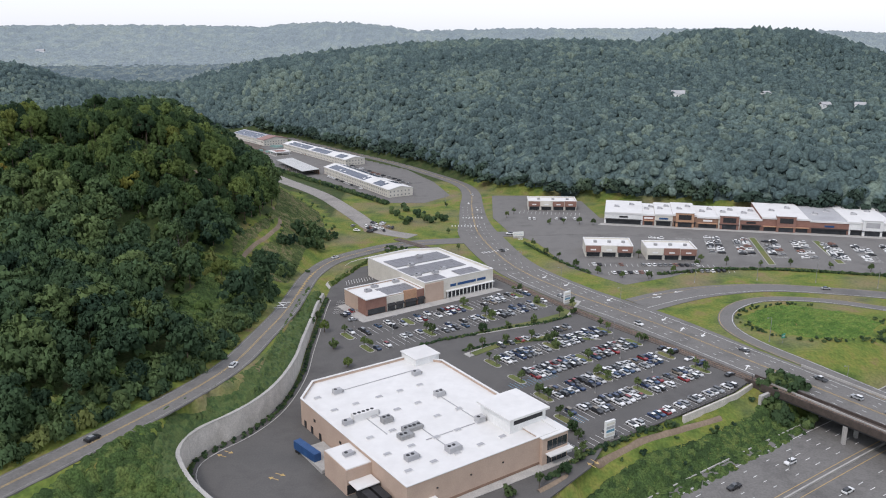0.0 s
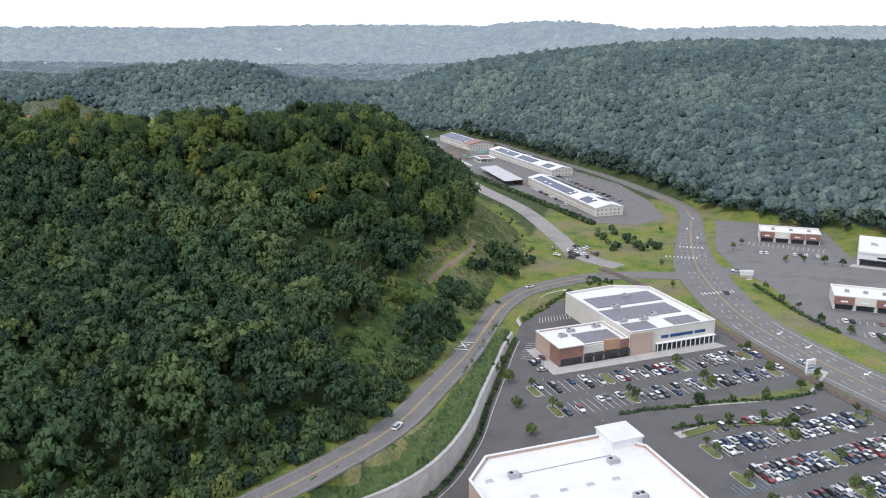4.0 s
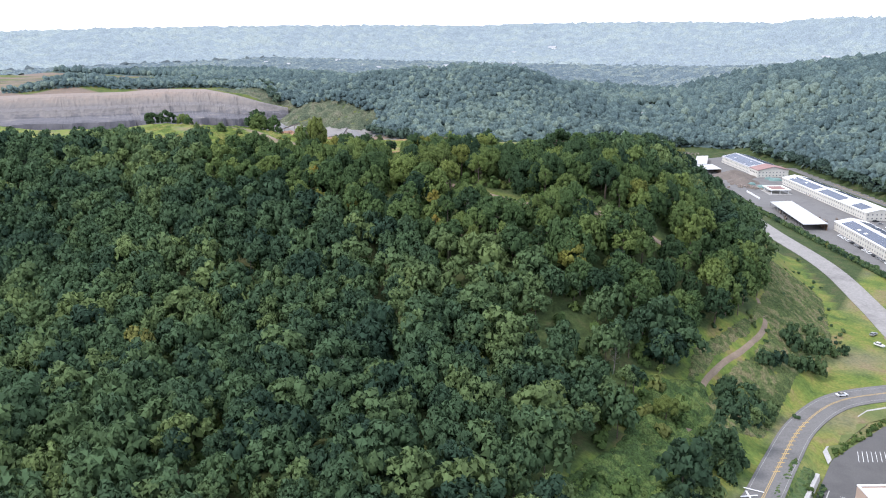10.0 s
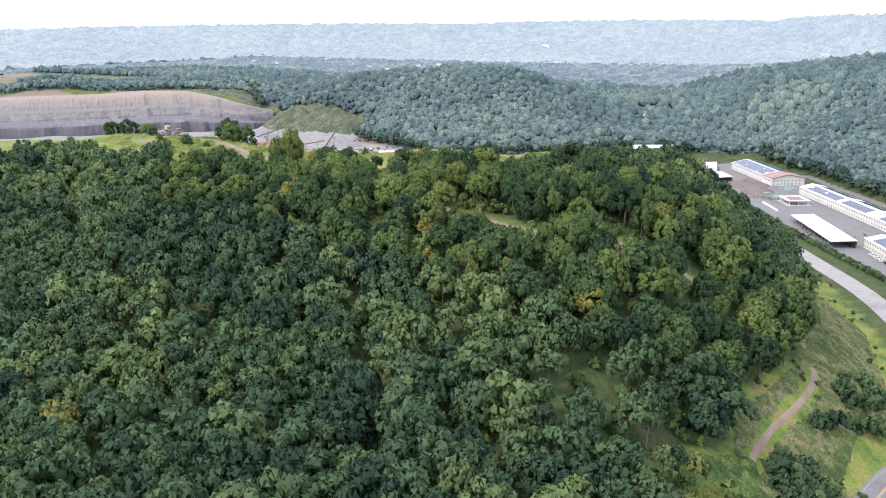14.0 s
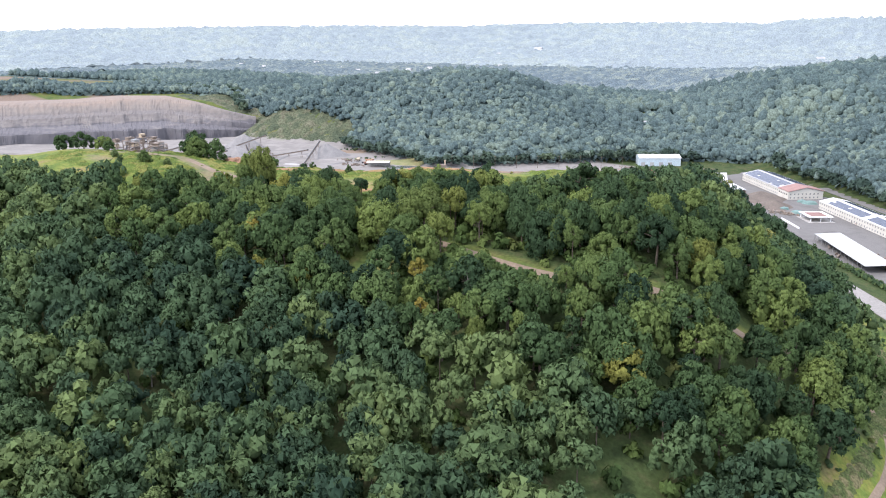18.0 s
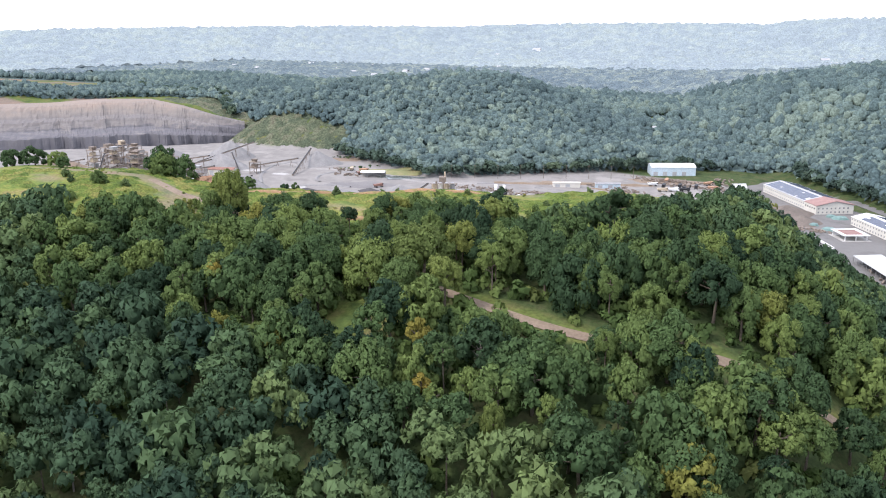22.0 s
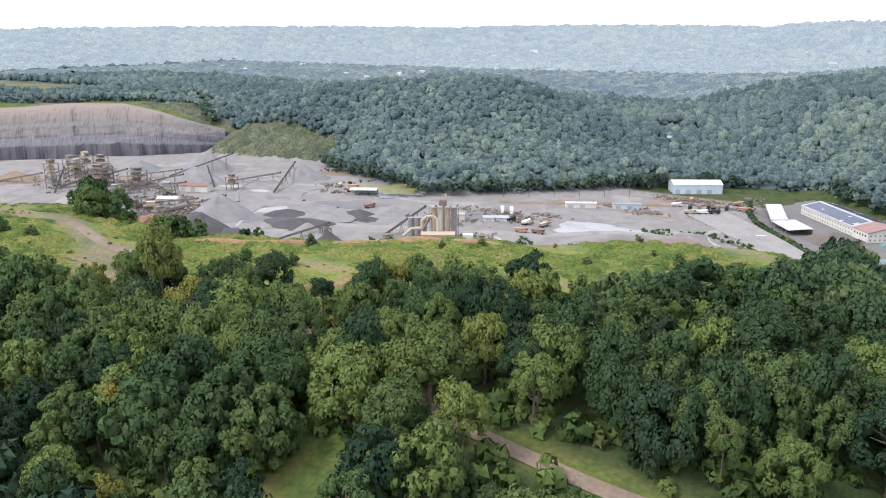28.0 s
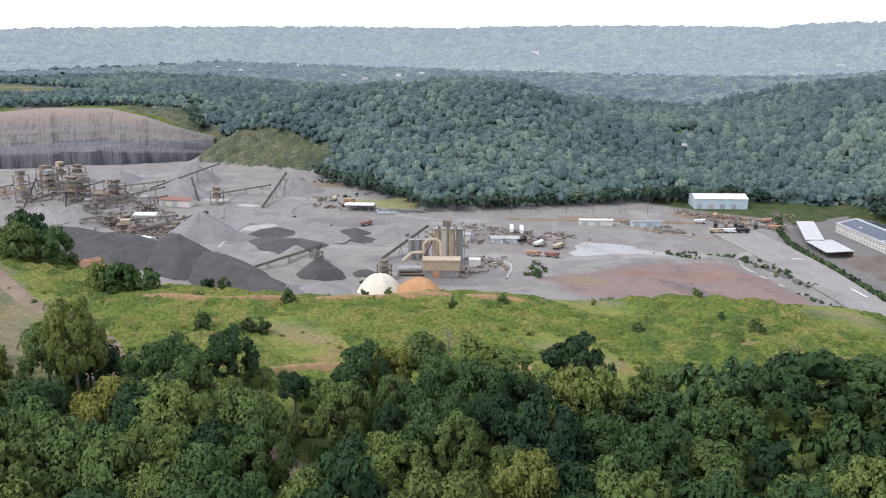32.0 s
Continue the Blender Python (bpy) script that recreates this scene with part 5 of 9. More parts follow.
part("loading_wing_roof", G().box(-8.3, 19.2, 8.2, -0.1, 32.8, 8.5), ROOF_WHITE, annex)
part("loading_canopy", G().box(-8.0, 13.6, 4.3, -0.5, 18.9, 4.6), ROOF_WHITE, annex)
for x in (-7, -3.5):
    part("dock_door", G().box(x - 1.4, 18.9, 0.4, x + 1.4, 18.99, 3.4), DARK, annex)
pent = part("roof_tower", G().box(43.5, 8, 8.4, 58.4, 23, 13.2), WHITE_WALL, store, "white square tower over the entrance")
part("tower_roof", G().box(42.6, 7.1, 13.2, 59.4, 24, 13.9), ROOF_WHITE, pent)
part("louvre_band", G().box(45, 7.93, 11.2, 57, 7.99, 12.8), DARK, pent)
part("side_louvre_band", G().box(58.41, 9.5, 11.2, 58.47, 22, 12.8), DARK, pent)
ent = part("entrance_block", G().box(49, -1.2, -0.3, 59.6, 13, 9.2), TAN_WALL, store, "tan entrance block with dark glazing")
part("entrance_roof", G().box(48.7, -1.5, 9.2, 59.9, 13.3, 9.5), ROOF_WHITE, ent)
for i in range(4):
    part("pane", G().box(51 + i * 2.1, -1.3, 4.8, 52.9 + i * 2.1, -1.21, 8.0), GLASS, ent)
    part("pane", G().box(51 + i * 2.1, -1.3, 0.2, 52.9 + i * 2.1, -1.21, 3.2), GLASS, ent)
part("entrance_canopy", G().box(50.4, -3.6, 3.6, 60.4, -1.21, 3.95), ROOF_WHITE, ent)
part("upper_block", G().box(57.1, 24, -0.2, 60.2, 62, 7.6), CREAM, store)
for i in range(9):
    part("storefront_pane", G().box(60.22, 26 + i * 4, 0.3, 60.3, 29.4 + i * 4, 3.4), GLASS, store)
part("front_canopy", G().box(60.2, 24, 3.8, 63.4, 62, 4.1), DARK, store)
part("corner_tower", G().box(48, 68.5, -0.2, 58.6, 78.4, 11.2), WHITE_WALL, store)
part("corner_tower_cap", G().box(47.6, 68.1, 11.2, 59, 78.8, 11.6), ROOF_WHITE, store)
part("loading_platform", G().box(-9, 34, -0.2, -0.3, 50, 1.2), CONCRETE, store)
for v in (40, 52, 58, 63):
    part("side_door", G().box(-0.12, v, 0, 0.02, v + 1.6, 2.6), DARK, store)
for v in (38, 56):
    part("wall_vent", G().box(-0.12, v, 5.2, 0.02, v + 1.2, 6.2), DARK, store)
for u in (10, 22, 34):
    part("wall_lamp", G().box(u, -0.25, 5.6, u + 0.5, 0, 6.0), DARK, store)
part("door_awning", G().box(6, -1.8, 3.4, 9.5, -0.02, 3.6), ROOF_WHITE, store)
for u, v, sx, sy, sz, dk in ((13, 65, 3, 2, 1.8, 0), (12, 44, 9, 2.4, 2.4, 0), (16, 37, 3.4, 2.4, 2.2, 1), (15.5, 25, 4.5, 3, 1.6, 1), (20, 28, 6.4, 3, 1.6, 1), (41, 43, 3.4, 2.4, 2, 0), (41, 20, 3, 2.4, 2, 0), (23, 10, 4.4, 3, 2, 0), (10, 13, 4, 2.4, 1.8, 0), (5, 43, 3, 2, 1.7, 0), (44, 62, 3, 2, 1.8, 0), (-4, 26, 3, 2, 1.2, 0)):
    rooftop_unit(uv(u, v, 8.6 if u > -1 else 8.5), sx, sy, sz, "units on the store roof", dk)
rs = random.Random(3)
for i in range(26):
    u, v = 6 + (i % 5) * 8.6 + rs.uniform(-0.4, 0.4), 8 + (i // 5) * 11.5
    if 5 < u < 42 or v > 26:
        t = thing("skylight", uv(u, v, 8.6), "pale raised skylight on the white roof", "skylight", "skylights on the store roof")
        part("curb", G().box(-1.3, -0.7, 0, 1.3, 0.7, 0.3), ROOF_WHITE, t)
        part("lens", G().prism([(-1.2, -0.6), (1.2, -0.6), (1.2, 0.6), (-1.2, 0.6)], 0.3, 0.55, 0.2), ROOF_GREY, t)
for (u0, v0), (u1, v1) in (((12, 66), (46, 66)), ((41, 21), (41, 43)), ((12, 30), (12, 44)), ((20, 20), (41, 20)), ((23, 10), (23, 27)), ((16, 37), (16, 46))):
    a, b = uv(u0, v0, 8.75).translation, uv(u1, v1, 8.75).translation
    solo("roof_pipe", G().beam(a, b, 0.22, 0.22), ROOF_GREY, "thin grey service pipe along the white roof", "pipe", "pipes on the store roof")


def trailer(m, mat, label, n=12.0):
    t = thing("semi_trailer", m, label, "trailer")
    part("box", G().box(0, -1.25, 1.1, n, 1.25, 3.9), mat, t)
    part("chassis", G().box(0.5, -0.5, 0.8, n - 0.3, 0.5, 1.1), DARK, t)
    for x in (1.2, 2.5):
        for y in (-1.1, 1.1):
            w = part("wheel", G().tube((x, y - 0.2, 0.5), (x, y + 0.2, 0.5), 0.5, n=10), TYRE, t)
    part("landing_gear", G().box(n - 3, -0.8, 0, n - 2.8, 0.8, 1.1), DARK, t)
    return t


trailer(pose(-47, 231, 0, 0, 0, -48), BLUE_PAINT, "blue semi trailer parked at the loading dock")
trailer(uv(-2.2, 16.5, 0, -90), DARK, "dark semi trailer backed into the loading bay", 10)
trailer(uv(-5.6, 16.5, 0, -90), DARK, "black semi trailer beside another in the bay", 10)

# the second store, with solar roof
store2 = thing("solar_store", uv(72, 147), "cream and brick store with solar panels on its roof", "shop building")
shell(store2, [(33, 0), (76, 0), (76, 50), (60, 58), (33, 56)], -0.3, 9.4, CREAM, ROOF_WHITE, 0.9)
shell(store2, [(0, 1), (32.9, 1), (32.9, 22), (0, 22)], -0.3, 7.0, TAN_WALL, ROOF_WHITE, 0.6)
part("brick_corner", G().box(-0.3, 0.2, 0, 11, 8, 8.0), BRICK, store2, "red brick corner block")
part("brick_corner_roof", G().box(-0.7, -0.4, 8.0, 11.4, 8.4, 8.4), ROOF_WHITE, store2)
part("stone_bay", G().box(11.05, 0.45, 0, 20.9, 1.3, 7.2), CREAM, store2)
part("orange_panel", G().box(21, 0.3, 3.4, 28.4, 1.3, 8.4), ORANGE, store2, "orange facade panel")
part("brick_bay", G().box(28.5, 0.4, 0, 32.8, 1.3, 7.6), BRICK, store2)
part("stone_pier", G().box(33, -0.5, 0, 44, 0, 9.6), TAN_WALL, store2)
for x0, x1, n in ((0.6, 10.2, 4), (11.6, 15.6, 2), (16.4, 20.4, 2), (21.8, 27.6, 3), (29, 32.4, 2)):
    glazing(store2, x0, x1, 0.15, 0.2, 3.0, n)
for x0, x1 in ((11.4, 15.8), (16.2, 20.6), (21.4, 28), (28.8, 32.6)):
    part("awning", G().add([(x0, 0.3, 3.9), (x1, 0.3, 3.9), (x1, -1.3, 3.1), (x0, -1.3, 3.1), (x0, 0.3, 3.7), (x1, 0.3, 3.7), (x1, -1.3, 2.9), (x0, -1.3, 2.9)], [(3, 2, 1, 0), (4, 5, 6, 7), (0, 1, 5, 4), (2, 3, 7, 6), (1, 2, 6, 5), (3, 0, 4, 7)]), DARK, store2)
glazing(store2, 46, 75, -0.3, 0.3, 3.4, 12)
part("white_canopy", G().box(45.5, -1.4, 3.7, 76, 0, 4.0), WHITE_WALL, store2)
for i in range(13):
    part("column", G().box(46 + i * 2.4, -1.3, 0, 46.3 + i * 2.4, -1.0, 3.7), WHITE_WALL, store2)
for i in range(3):
    part("sign_bar", G().box((48.5, 53, 65.5)[i], -0.2, 5.6, (52, 64.5, 71)[i], -0.02, 6.9), BLUE_PAINT, store2, "blue bar of a shop sign")


def solar_array(parent, x0, y0, x1, y1, z, tilt=0.0, px=2.2, py=1.3, gap=0.0):
    """Panels on a frame, each a part."""
    nx, ny = max(1, int((x1 - x0) / px)), max(1, int((y1 - y0) / py))
    arr = part("solar_array", G().box(x0, y0, z, x0 + nx * px, y0 + ny * py, z + 0.12), STEEL, parent)
    me = G().box(0.04, 0.04, 0, px - 0.04, py - 0.04, 0.06).mesh("solar_panel", SKY_GREY_SOLAR)
    for i in range(nx):
        for j in range(ny):
            part("solar_panel", me, None, arr, m=pose(x0 + i * px, y0 + j * py, z + 0.124))


for x0, y0, x1, y1, z in ((12.5, 3, 31.5, 16, 7.2), (35, 2.5, 50, 13, 9.6), (35, 16, 73, 30, 9.6), (37, 33, 73, 47, 9.6), (57, 2.5, 74, 13, 9.6)):
    solar_array(store2, x0, y0, x1, y1, z, px=4.4, py=2.2)
for u, v, z in ((80, 160, 7.0), (86, 164, 7.0), (99, 165, 7.0), (110, 161, 9.4), (120, 160, 9.4), (117, 178, 9.4), (130, 190, 9.4), (127, 163, 9.4)):
    rooftop_unit(uv(u, v, z), 3, 2, 1.6, "units on the solar store roof")

# ---- car park furniture ----


def kerbed_island(pts, name="planted_island", plant=None):
    t = thing(name, pose(0, 0, 0), "kerbed car park island planted with grass", "traffic island", "islands in the car park")
    part("kerb", G().prism(pts, 0.0, 0.15), CONCRETE, t)
    cx, cy = sum(p[0] for p in pts) / len(pts), sum(p[1] for p in pts) / len(pts)
    part("bed", G().prism([(x + (cx - x) * 0.1, y + (cy - y) * 0.1) for x, y in pts], 0.1, 0.2), LAWN, t)


def at_uv(u, v):
    p = uv(u, v).translation
    return (p.x, p.y)


def pill(u0, v0, u1, v1, n=5):
    """A round-ended bed between two corners in the local frame, along v."""
    r, cu = (u1 - u0) / 2, (u0 + u1) / 2
    out = [at_uv(cu + r * math.cos(math.pi * (1 + i / n)), v0 + r + r * math.sin(math.pi * (1 + i / n))) for i in range(n + 1)]
    return out + [at_uv(cu + r * math.cos(math.pi * i / n), v1 - r + r * math.sin(math.pi * i / n)) for i in range(n + 1)]


ROWS_1 = (17, 34.5, 52, 69.5)
bed_spots = []
for v in ROWS_1:
    start = 84 if v < 40 else 88
    ends = {17: (76, 116, 150), 34.5: (82, 113, 150), 52: (84, 120, 150), 69.5: (86, 118, 150)}[v]
    for u in ends:
        kerbed_island(pill(u - 1.6, v - 5, u + 1.6, v + 5))
        bed_spots.append((u, v))
for v in (112.5, 130):
    for u in (52, 84, 118, 150):
        kerbed_island(pill(u - 1.6, v - 5, u + 1.6, v + 5))
        bed_spots.append((u, v))
# verges round the lots
for label, poly in (("access_verge", [(82, 84), (100, 86), (125, 80), (140, 66), (141, 62), (124, 76), (100, 82), (82, 80)]),
                    ("access_verge", [(100, 98), (130, 92), (150, 92), (170, 104), (169, 108), (150, 97), (130, 97), (100, 101)])):
    kerbed_island([at_uv(*p) for p in poly], "planted_verge")

stall = {}


def stall_lines(rows, name):
    g = G()
    for u0, u1, v0, v1, n in rows:
        for i in range(n + 1):
            u = u0 + (u1 - u0) * i / n
            a, b = uv(u, v0, 0.012).translation, uv(u, v1, 0.012).translation
            g.beam(a, b, 0.14, 0.012)
    return part(name, g, PAINT, lot)


SW = 2.75
spots = []
rows = []
for v in ROWS_1:
    u0, u1 = (80, 148) if v < 40 else (90, 148)
    n = int((u1 - u0) / SW)
    rows += [(u0, u0 + n * SW, v - 5.2, v + 5.2, n)]
    a = uv((u0 + u1) / 2, v, 0)
    for i in range(n):
        for s in (-2.6, 2.6):
            u = u0 + (i + 0.5) * SW
            if all(abs(u - bu) > 2.9 or bv != v for bu, bv in bed_spots):
                spots.append((u, v + s, 0.86))
n = int((150 - 66) / SW)
rows.append((66, 66 + n * SW, -2, 3.2, n))
spots += [(66 + (i + 0.5) * SW, 0.6, 0.8) for i in range(4, n)]
rows.append((96, 140, 79, 84, 16))
spots += [(96 + (i + 0.5) * SW, 81.5, 0.6) for i in range(16)]
for v in (112.5, 130):
    u0, u1 = 54, 158
    n = int((u1 - u0) / SW)
    rows.append((u0, u0 + n * SW, v - 5.2, v + 5.2, n))
    for i in range(n):
        for s in (-2.6, 2.6):
            u = u0 + (i + 0.5) * SW
            if all(abs(u - bu) > 2.9 or bv != v for bu, bv in bed_spots):
                spots.append((u, v + s, 0.5 if u > 75 else 0.3))
stall_lines(rows, "stall_lines")
g = G()
for i in range(14):
    a, b = uv(78 + i * 1.6, 45, 0.014).translation, uv(78 + i * 1.6, 51 if i % 2 else 50, 0.014).translation
    g.beam(a, b, 0.2, 0.012)
for i in range(10):
    a, b = uv(68 + i * 1.6, 12, 0.014).translation, uv(68 + i * 1.6, 19, 0.014).translation
    g.beam(a, b, 0.2, 0.012)
part("accessible_bay_lines", g, BLUE_LINE, lot)
# aisle rows on the right end stand square to the rest
for v in np.arange(4, 66, SW):
    if rs.random() < 0.6 and v < 40:
        spots.append((154.5, float(v), 2.0))

# ---- cars ----


def car_paint():
    m = bpy.data.materials.new("car paint")
    m.use_nodes = True
    nt = m.node_tree
    b = nt.nodes["Principled BSDF"]
    b.inputs["Roughness"].default_value, b.inputs["Coat Weight"].default_value = 0.35, 0.6
    oi = nt.nodes.new("ShaderNodeObjectInfo")
    r = nt.nodes.new("ShaderNodeValToRGB")
    r.color_ramp.interpolation = "CONSTANT"
    cols = ((0, (0.72, 0.72, 0.71)), (0.26, (0.02, 0.02, 0.022)), (0.42, (0.30, 0.31, 0.32)), (0.56, (0.08, 0.085, 0.09)), (0.68, (0.5, 0.5, 0.5)), (0.78, (0.02, 0.04, 0.10)), (0.86, (0.22, 0.018, 0.02)), (0.91, (0.03, 0.07, 0.14)), (0.96, (0.2, 0.17, 0.13)))
    for k, (p, c) in enumerate(cols):
        e = r.color_ramp.elements[k] if k < 2 else r.color_ramp.elements.new(p)
        e.position, e.color = p, (*c, 1)
    nt.links.new(oi.outputs["Random"], r.inputs[0])
    nt.links.new(r.outputs[0], b.inputs["Base Color"])
    return m


CAR_PAINT = car_paint()
HEADLAMP = material("headlamp", [(0.5, 0.5, 0.5), (0.6, 0.6, 0.6)], 2, 2, 0.15)
TAIL = material("tail lamp", [(0.25, 0.01, 0.01), (0.3, 0.02, 0.02)], 2, 2, 0.3)


def extrude_profile(g, prof, y0, y1, inset=0.0):
    """A side view (x, z) drawn across the car's width, narrower towards the top."""
    zt = max(p[1] for p in prof)
    zb = min(p[1] for p in prof)
    n = len(prof)
    k = [inset * (p[1] - zb) / (zt - zb + 1e-6) for p in prof]
    v = [(x, y0 + q, z) for (x, z), q in zip(prof, k)] + [(x, y1 - q, z) for (x, z), q in zip(prof, k)]
    g.add(v, [tuple(range(n)), tuple(range(n, 2 * n))[::-1]] + [(i, n + i, n + (i + 1) % n, (i + 1) % n) for i in range(n)])
    return g


def car_model(kind):
    t = new(kind)
    t.empty_display_size = 0.2
    if kind == "sedan":
        body = [(-2.3, 0.35), (-2.35, 0.75), (-2.2, 0.95), (-1.3, 1.0), (0.75, 0.98), (2.0, 0.85), (2.3, 0.65), (2.3, 0.35)]
        glass = [(-1.75, 0.96), (-1.05, 1.38), (0.25, 1.38), (1.15, 0.95)]
        roof = [(-1.0, 1.375), (-0.9, 1.44), (0.15, 1.44), (0.3, 1.375)]
    elif kind == "suv":
        body = [(-2.3, 0.4), (-2.35, 0.9), (-2.25, 1.08), (0.9, 1.06), (2.1, 0.98), (2.3, 0.75), (2.3, 0.4)]
        glass = [(-2.25, 1.05), (-1.95, 1.58), (0.1, 1.6), (0.95, 1.04)]
        roof = [(-1.98, 1.575), (-1.85, 1.7), (0.05, 1.7), (0.15, 1.59)]
    else:
        body = [(-2.7, 0.45), (-2.7, 1.1), (-0.7, 1.1), (1.3, 1.12), (2.5, 1.02), (2.7, 0.8), (2.7, 0.45)]
        glass = [(-0.75, 1.1), (-0.6, 1.68), (0.75, 1.68), (1.4, 1.1)]
        roof = [(-0.62, 1.675), (-0.55, 1.8), (0.68, 1.8), (0.8, 1.68)]
    part("body", extrude_profile(G(), body, -0.92, 0.92, 0.06), CAR_PAINT, t)
    part("window_band", extrude_profile(G(), glass, -0.82, 0.82, 0.16), GLASS, t)
    part("roof", extrude_profile(G(), roof, -0.68, 0.68, 0.06), CAR_PAINT, t)
    if kind == "pickup":
        part("cargo_bed", G().box(-2.55, -0.75, 1.09, -0.85, 0.75, 1.104), DARK, t)
    w = G().tube((0, -0.12, 0), (0, 0.12, 0), 0.34, n=10).mesh("wheel", TYRE)
    for x in (-1.4, 1.45):
        for y in (-0.84, 0.84):
            part("wheel", w, None, t, m=pose(x, y, 0.34))
    return t


GROUND_CARS = (("sedan", "parked sedan with dark windows on the asphalt"), ("suv", "parked sport utility car on the asphalt"), ("pickup", "parked pickup truck with an open cargo bed"))
models = {}
for kind, label in GROUND_CARS:
    models[kind] = tagged(car_model(kind), label, "car", "cars in the car park")
first = {k: True for k in models}


def put_car(kind, m, group="cars in the car park", label=""):
    if first[kind]:
        first[kind] = False
        t = models[kind]
        t.matrix_basis = m
    else:
        t = copy_thing(models[kind], m)
    t["group"] = group
    if label:
        t["label"] = label
    return t


count = 0
for u, v, chance in spots:
    if rs.random() > chance or count > 262:
        continue
    kind = rs.choices(("sedan", "suv", "pickup"), (5, 6, 0.6))[0]
    turn = (90 if rs.random() < 0.5 else -90) if chance < 2 else rs.choice((0, 180))
    put_car(kind, uv(u + rs.uniform(-0.15, 0.15), v + rs.uniform(-0.3, 0.3), 0.0, turn + rs.uniform(-2, 2)))
    count += 1
# along the side of the second store, and on the roads
for i, (x, y, a) in enumerate(((-44, 362, 120), (-45.5, 359, 120), (-47, 356, 121), (-42, 350, 30))):
    put_car(("suv", "sedan")[i % 2], pose(x, y, 0, 0, 0, a))
for kind, x, y, z, a in (("suv", -74.5, 262.5, 15.4, 82), ("sedan", -101, 207, 17.0, 58), ("sedan", -64, 455, 0.2, 45), ("suv", 36, 470, 0.12, 120), ("sedan", 60, 384, 0.12, -50), ("suv", 90, 344, 0.12, -55),
                         ("sedan", 127, 313, 0.12, 122), ("pickup", 146, 284, 0.12, 122), ("suv", 152, 268, 0.12, 124), ("sedan", 158, 255, 0.12, -56), ("sedan", 24, 640, 0.12, 95), ("suv", 116, 238, -9, 212), ("suv", 127, 221, -9, 34), ("pickup", 92, 223, -9, 212),
                         ("sedan", 200, 396, 0.12, -12), ("suv", 44, 512, 0.1, 180)):
    put_car(kind, pose(x, y, z, 0, 0, a), "cars on the roads", "car driving on the worn grey road")


def far_cars(name, places, label):
    """Cars too far off to tell apart, joined: body and cabin each."""
    g = {0: G(), 1: G(), 2: G(), 3: G()}
    glass = G()
    for x, y, z, a in places:
        m = pose(x, y, z, 0, 0, a)
        k = rs.choices((0, 1, 2, 3), (5, 3, 3, 1))[0]
        tmp = extrude_profile(G(), [(-2.3, 0.3), (-2.3, 0.95), (0.9, 1.0), (2.2, 0.85), (2.3, 0.3)], -0.9, 0.9, 0.05)
        extrude_profile(tmp, [(-1.6, 1.42), (-1.5, 1.5), (0.1, 1.5), (0.2, 1.42)], -0.7, 0.7, 0.03)
        g[k].add([m @ Vector(p) for p in tmp.v], tmp.f)
        tmp = extrude_profile(G(), [(-2.0, 0.95), (-1.6, 1.42), (0.2, 1.42), (1.0, 0.98)], -0.8, 0.8, 0.12)
        glass.add([m @ Vector(p) for p in tmp.v], tmp.f)
    base = thing(name, pose(0, 0, 0), label, "cars", kind="stuff")
    for k, mat in enumerate((WHITE_WALL, DARK, STEEL, BRICK)):
        if g[k].v:
            part("car_bodies", g[k], mat, base)
    part("car_windows", glass, GLASS, base)


# ---- mall across the road ----
mall_rows, places = G(), []
M0 = -12.4
mc, ms = math.cos(radians(M0)), math.sin(radians(M0))


def mall(u, v, z=0.0, turn=0.0):
    return pose(113 + u * mc - v * ms, 544 + u * ms + v * mc, z, 0, 0, M0 + turn)


for k in range(13):
    u = 34 + k * 17.5
    for i in range(14):
        v = -66 + i * 2.8
        for s in (-2.6, 2.6):
            a = mall(u + s - 2.6, v, 0.0).translation
            b = mall(u + s + 2.6, v, 0.0).translation
            mall_rows.beam(a, b, 0.14, 0.03)
            if rs.random() < (0.15 if k < 2 else 0.62) and v < -22:
                p = mall(u + s, v + 1.4)
                if MALL_LOT and inside(MALL_LOT, np.array([p.translation.x]), np.array([p.translation.y]))[0]:
                    places.append((p.translation.x, p.translation.y, -0.02, M0 + rs.choice((0, 180))))
for k in range(12):
    for v, ch in ((12, 0.5), (17.5, 0.4)):
        places.append((62 + k * 3.2, 556 + (v - 12) * 0.0 + rs.uniform(-0.3, 0.3), -0.02, 90)) if rs.random() < ch and v == 12 else None
for k in range(22):
    if rs.random() < 0.6:
        places.append((84 + k * 3.1, 441 + rs.uniform(-0.2, 0.2) - k * 0.1, -0.02, 95))
    if rs.random() < 0.5:
        places.append((92 + k * 3.1, 424 + rs.uniform(-0.2, 0.2) + k * 0.2, -0.02, 95))
for (x0, y0), (x1, y1) in (((201, 503), (190, 441)), ((239, 495), (231, 443)), ((283, 485), (275, 436))):
    median = thing("mall_median", pose(0, 0, 0), "long planted median in the mall car park", "traffic island", "islands in the car park")
    part("kerb", G().prism([(x0 - 2.2, y0), (x0 + 2.2, y0), (x1 + 2.2, y1), (x1 - 2.2, y1)][::-1], -0.05, 0.14), CONCRETE, median)
    part("bed", G().prism([(x0 - 1.8, y0 - 0.5), (x0 + 1.8, y0 - 0.5), (x1 + 1.8, y1 + 0.5), (x1 - 1.8, y1 + 0.5)][::-1], 0.1, 0.2), LAWN, median)
g = G()
for k in range(16):
    a = mall(-62 + k * 2.9, 18, 0.0).translation
    b = mall(-62 + k * 2.9, 28, 0.0).translation
    g.beam(a, b, 0.16, 0.03)
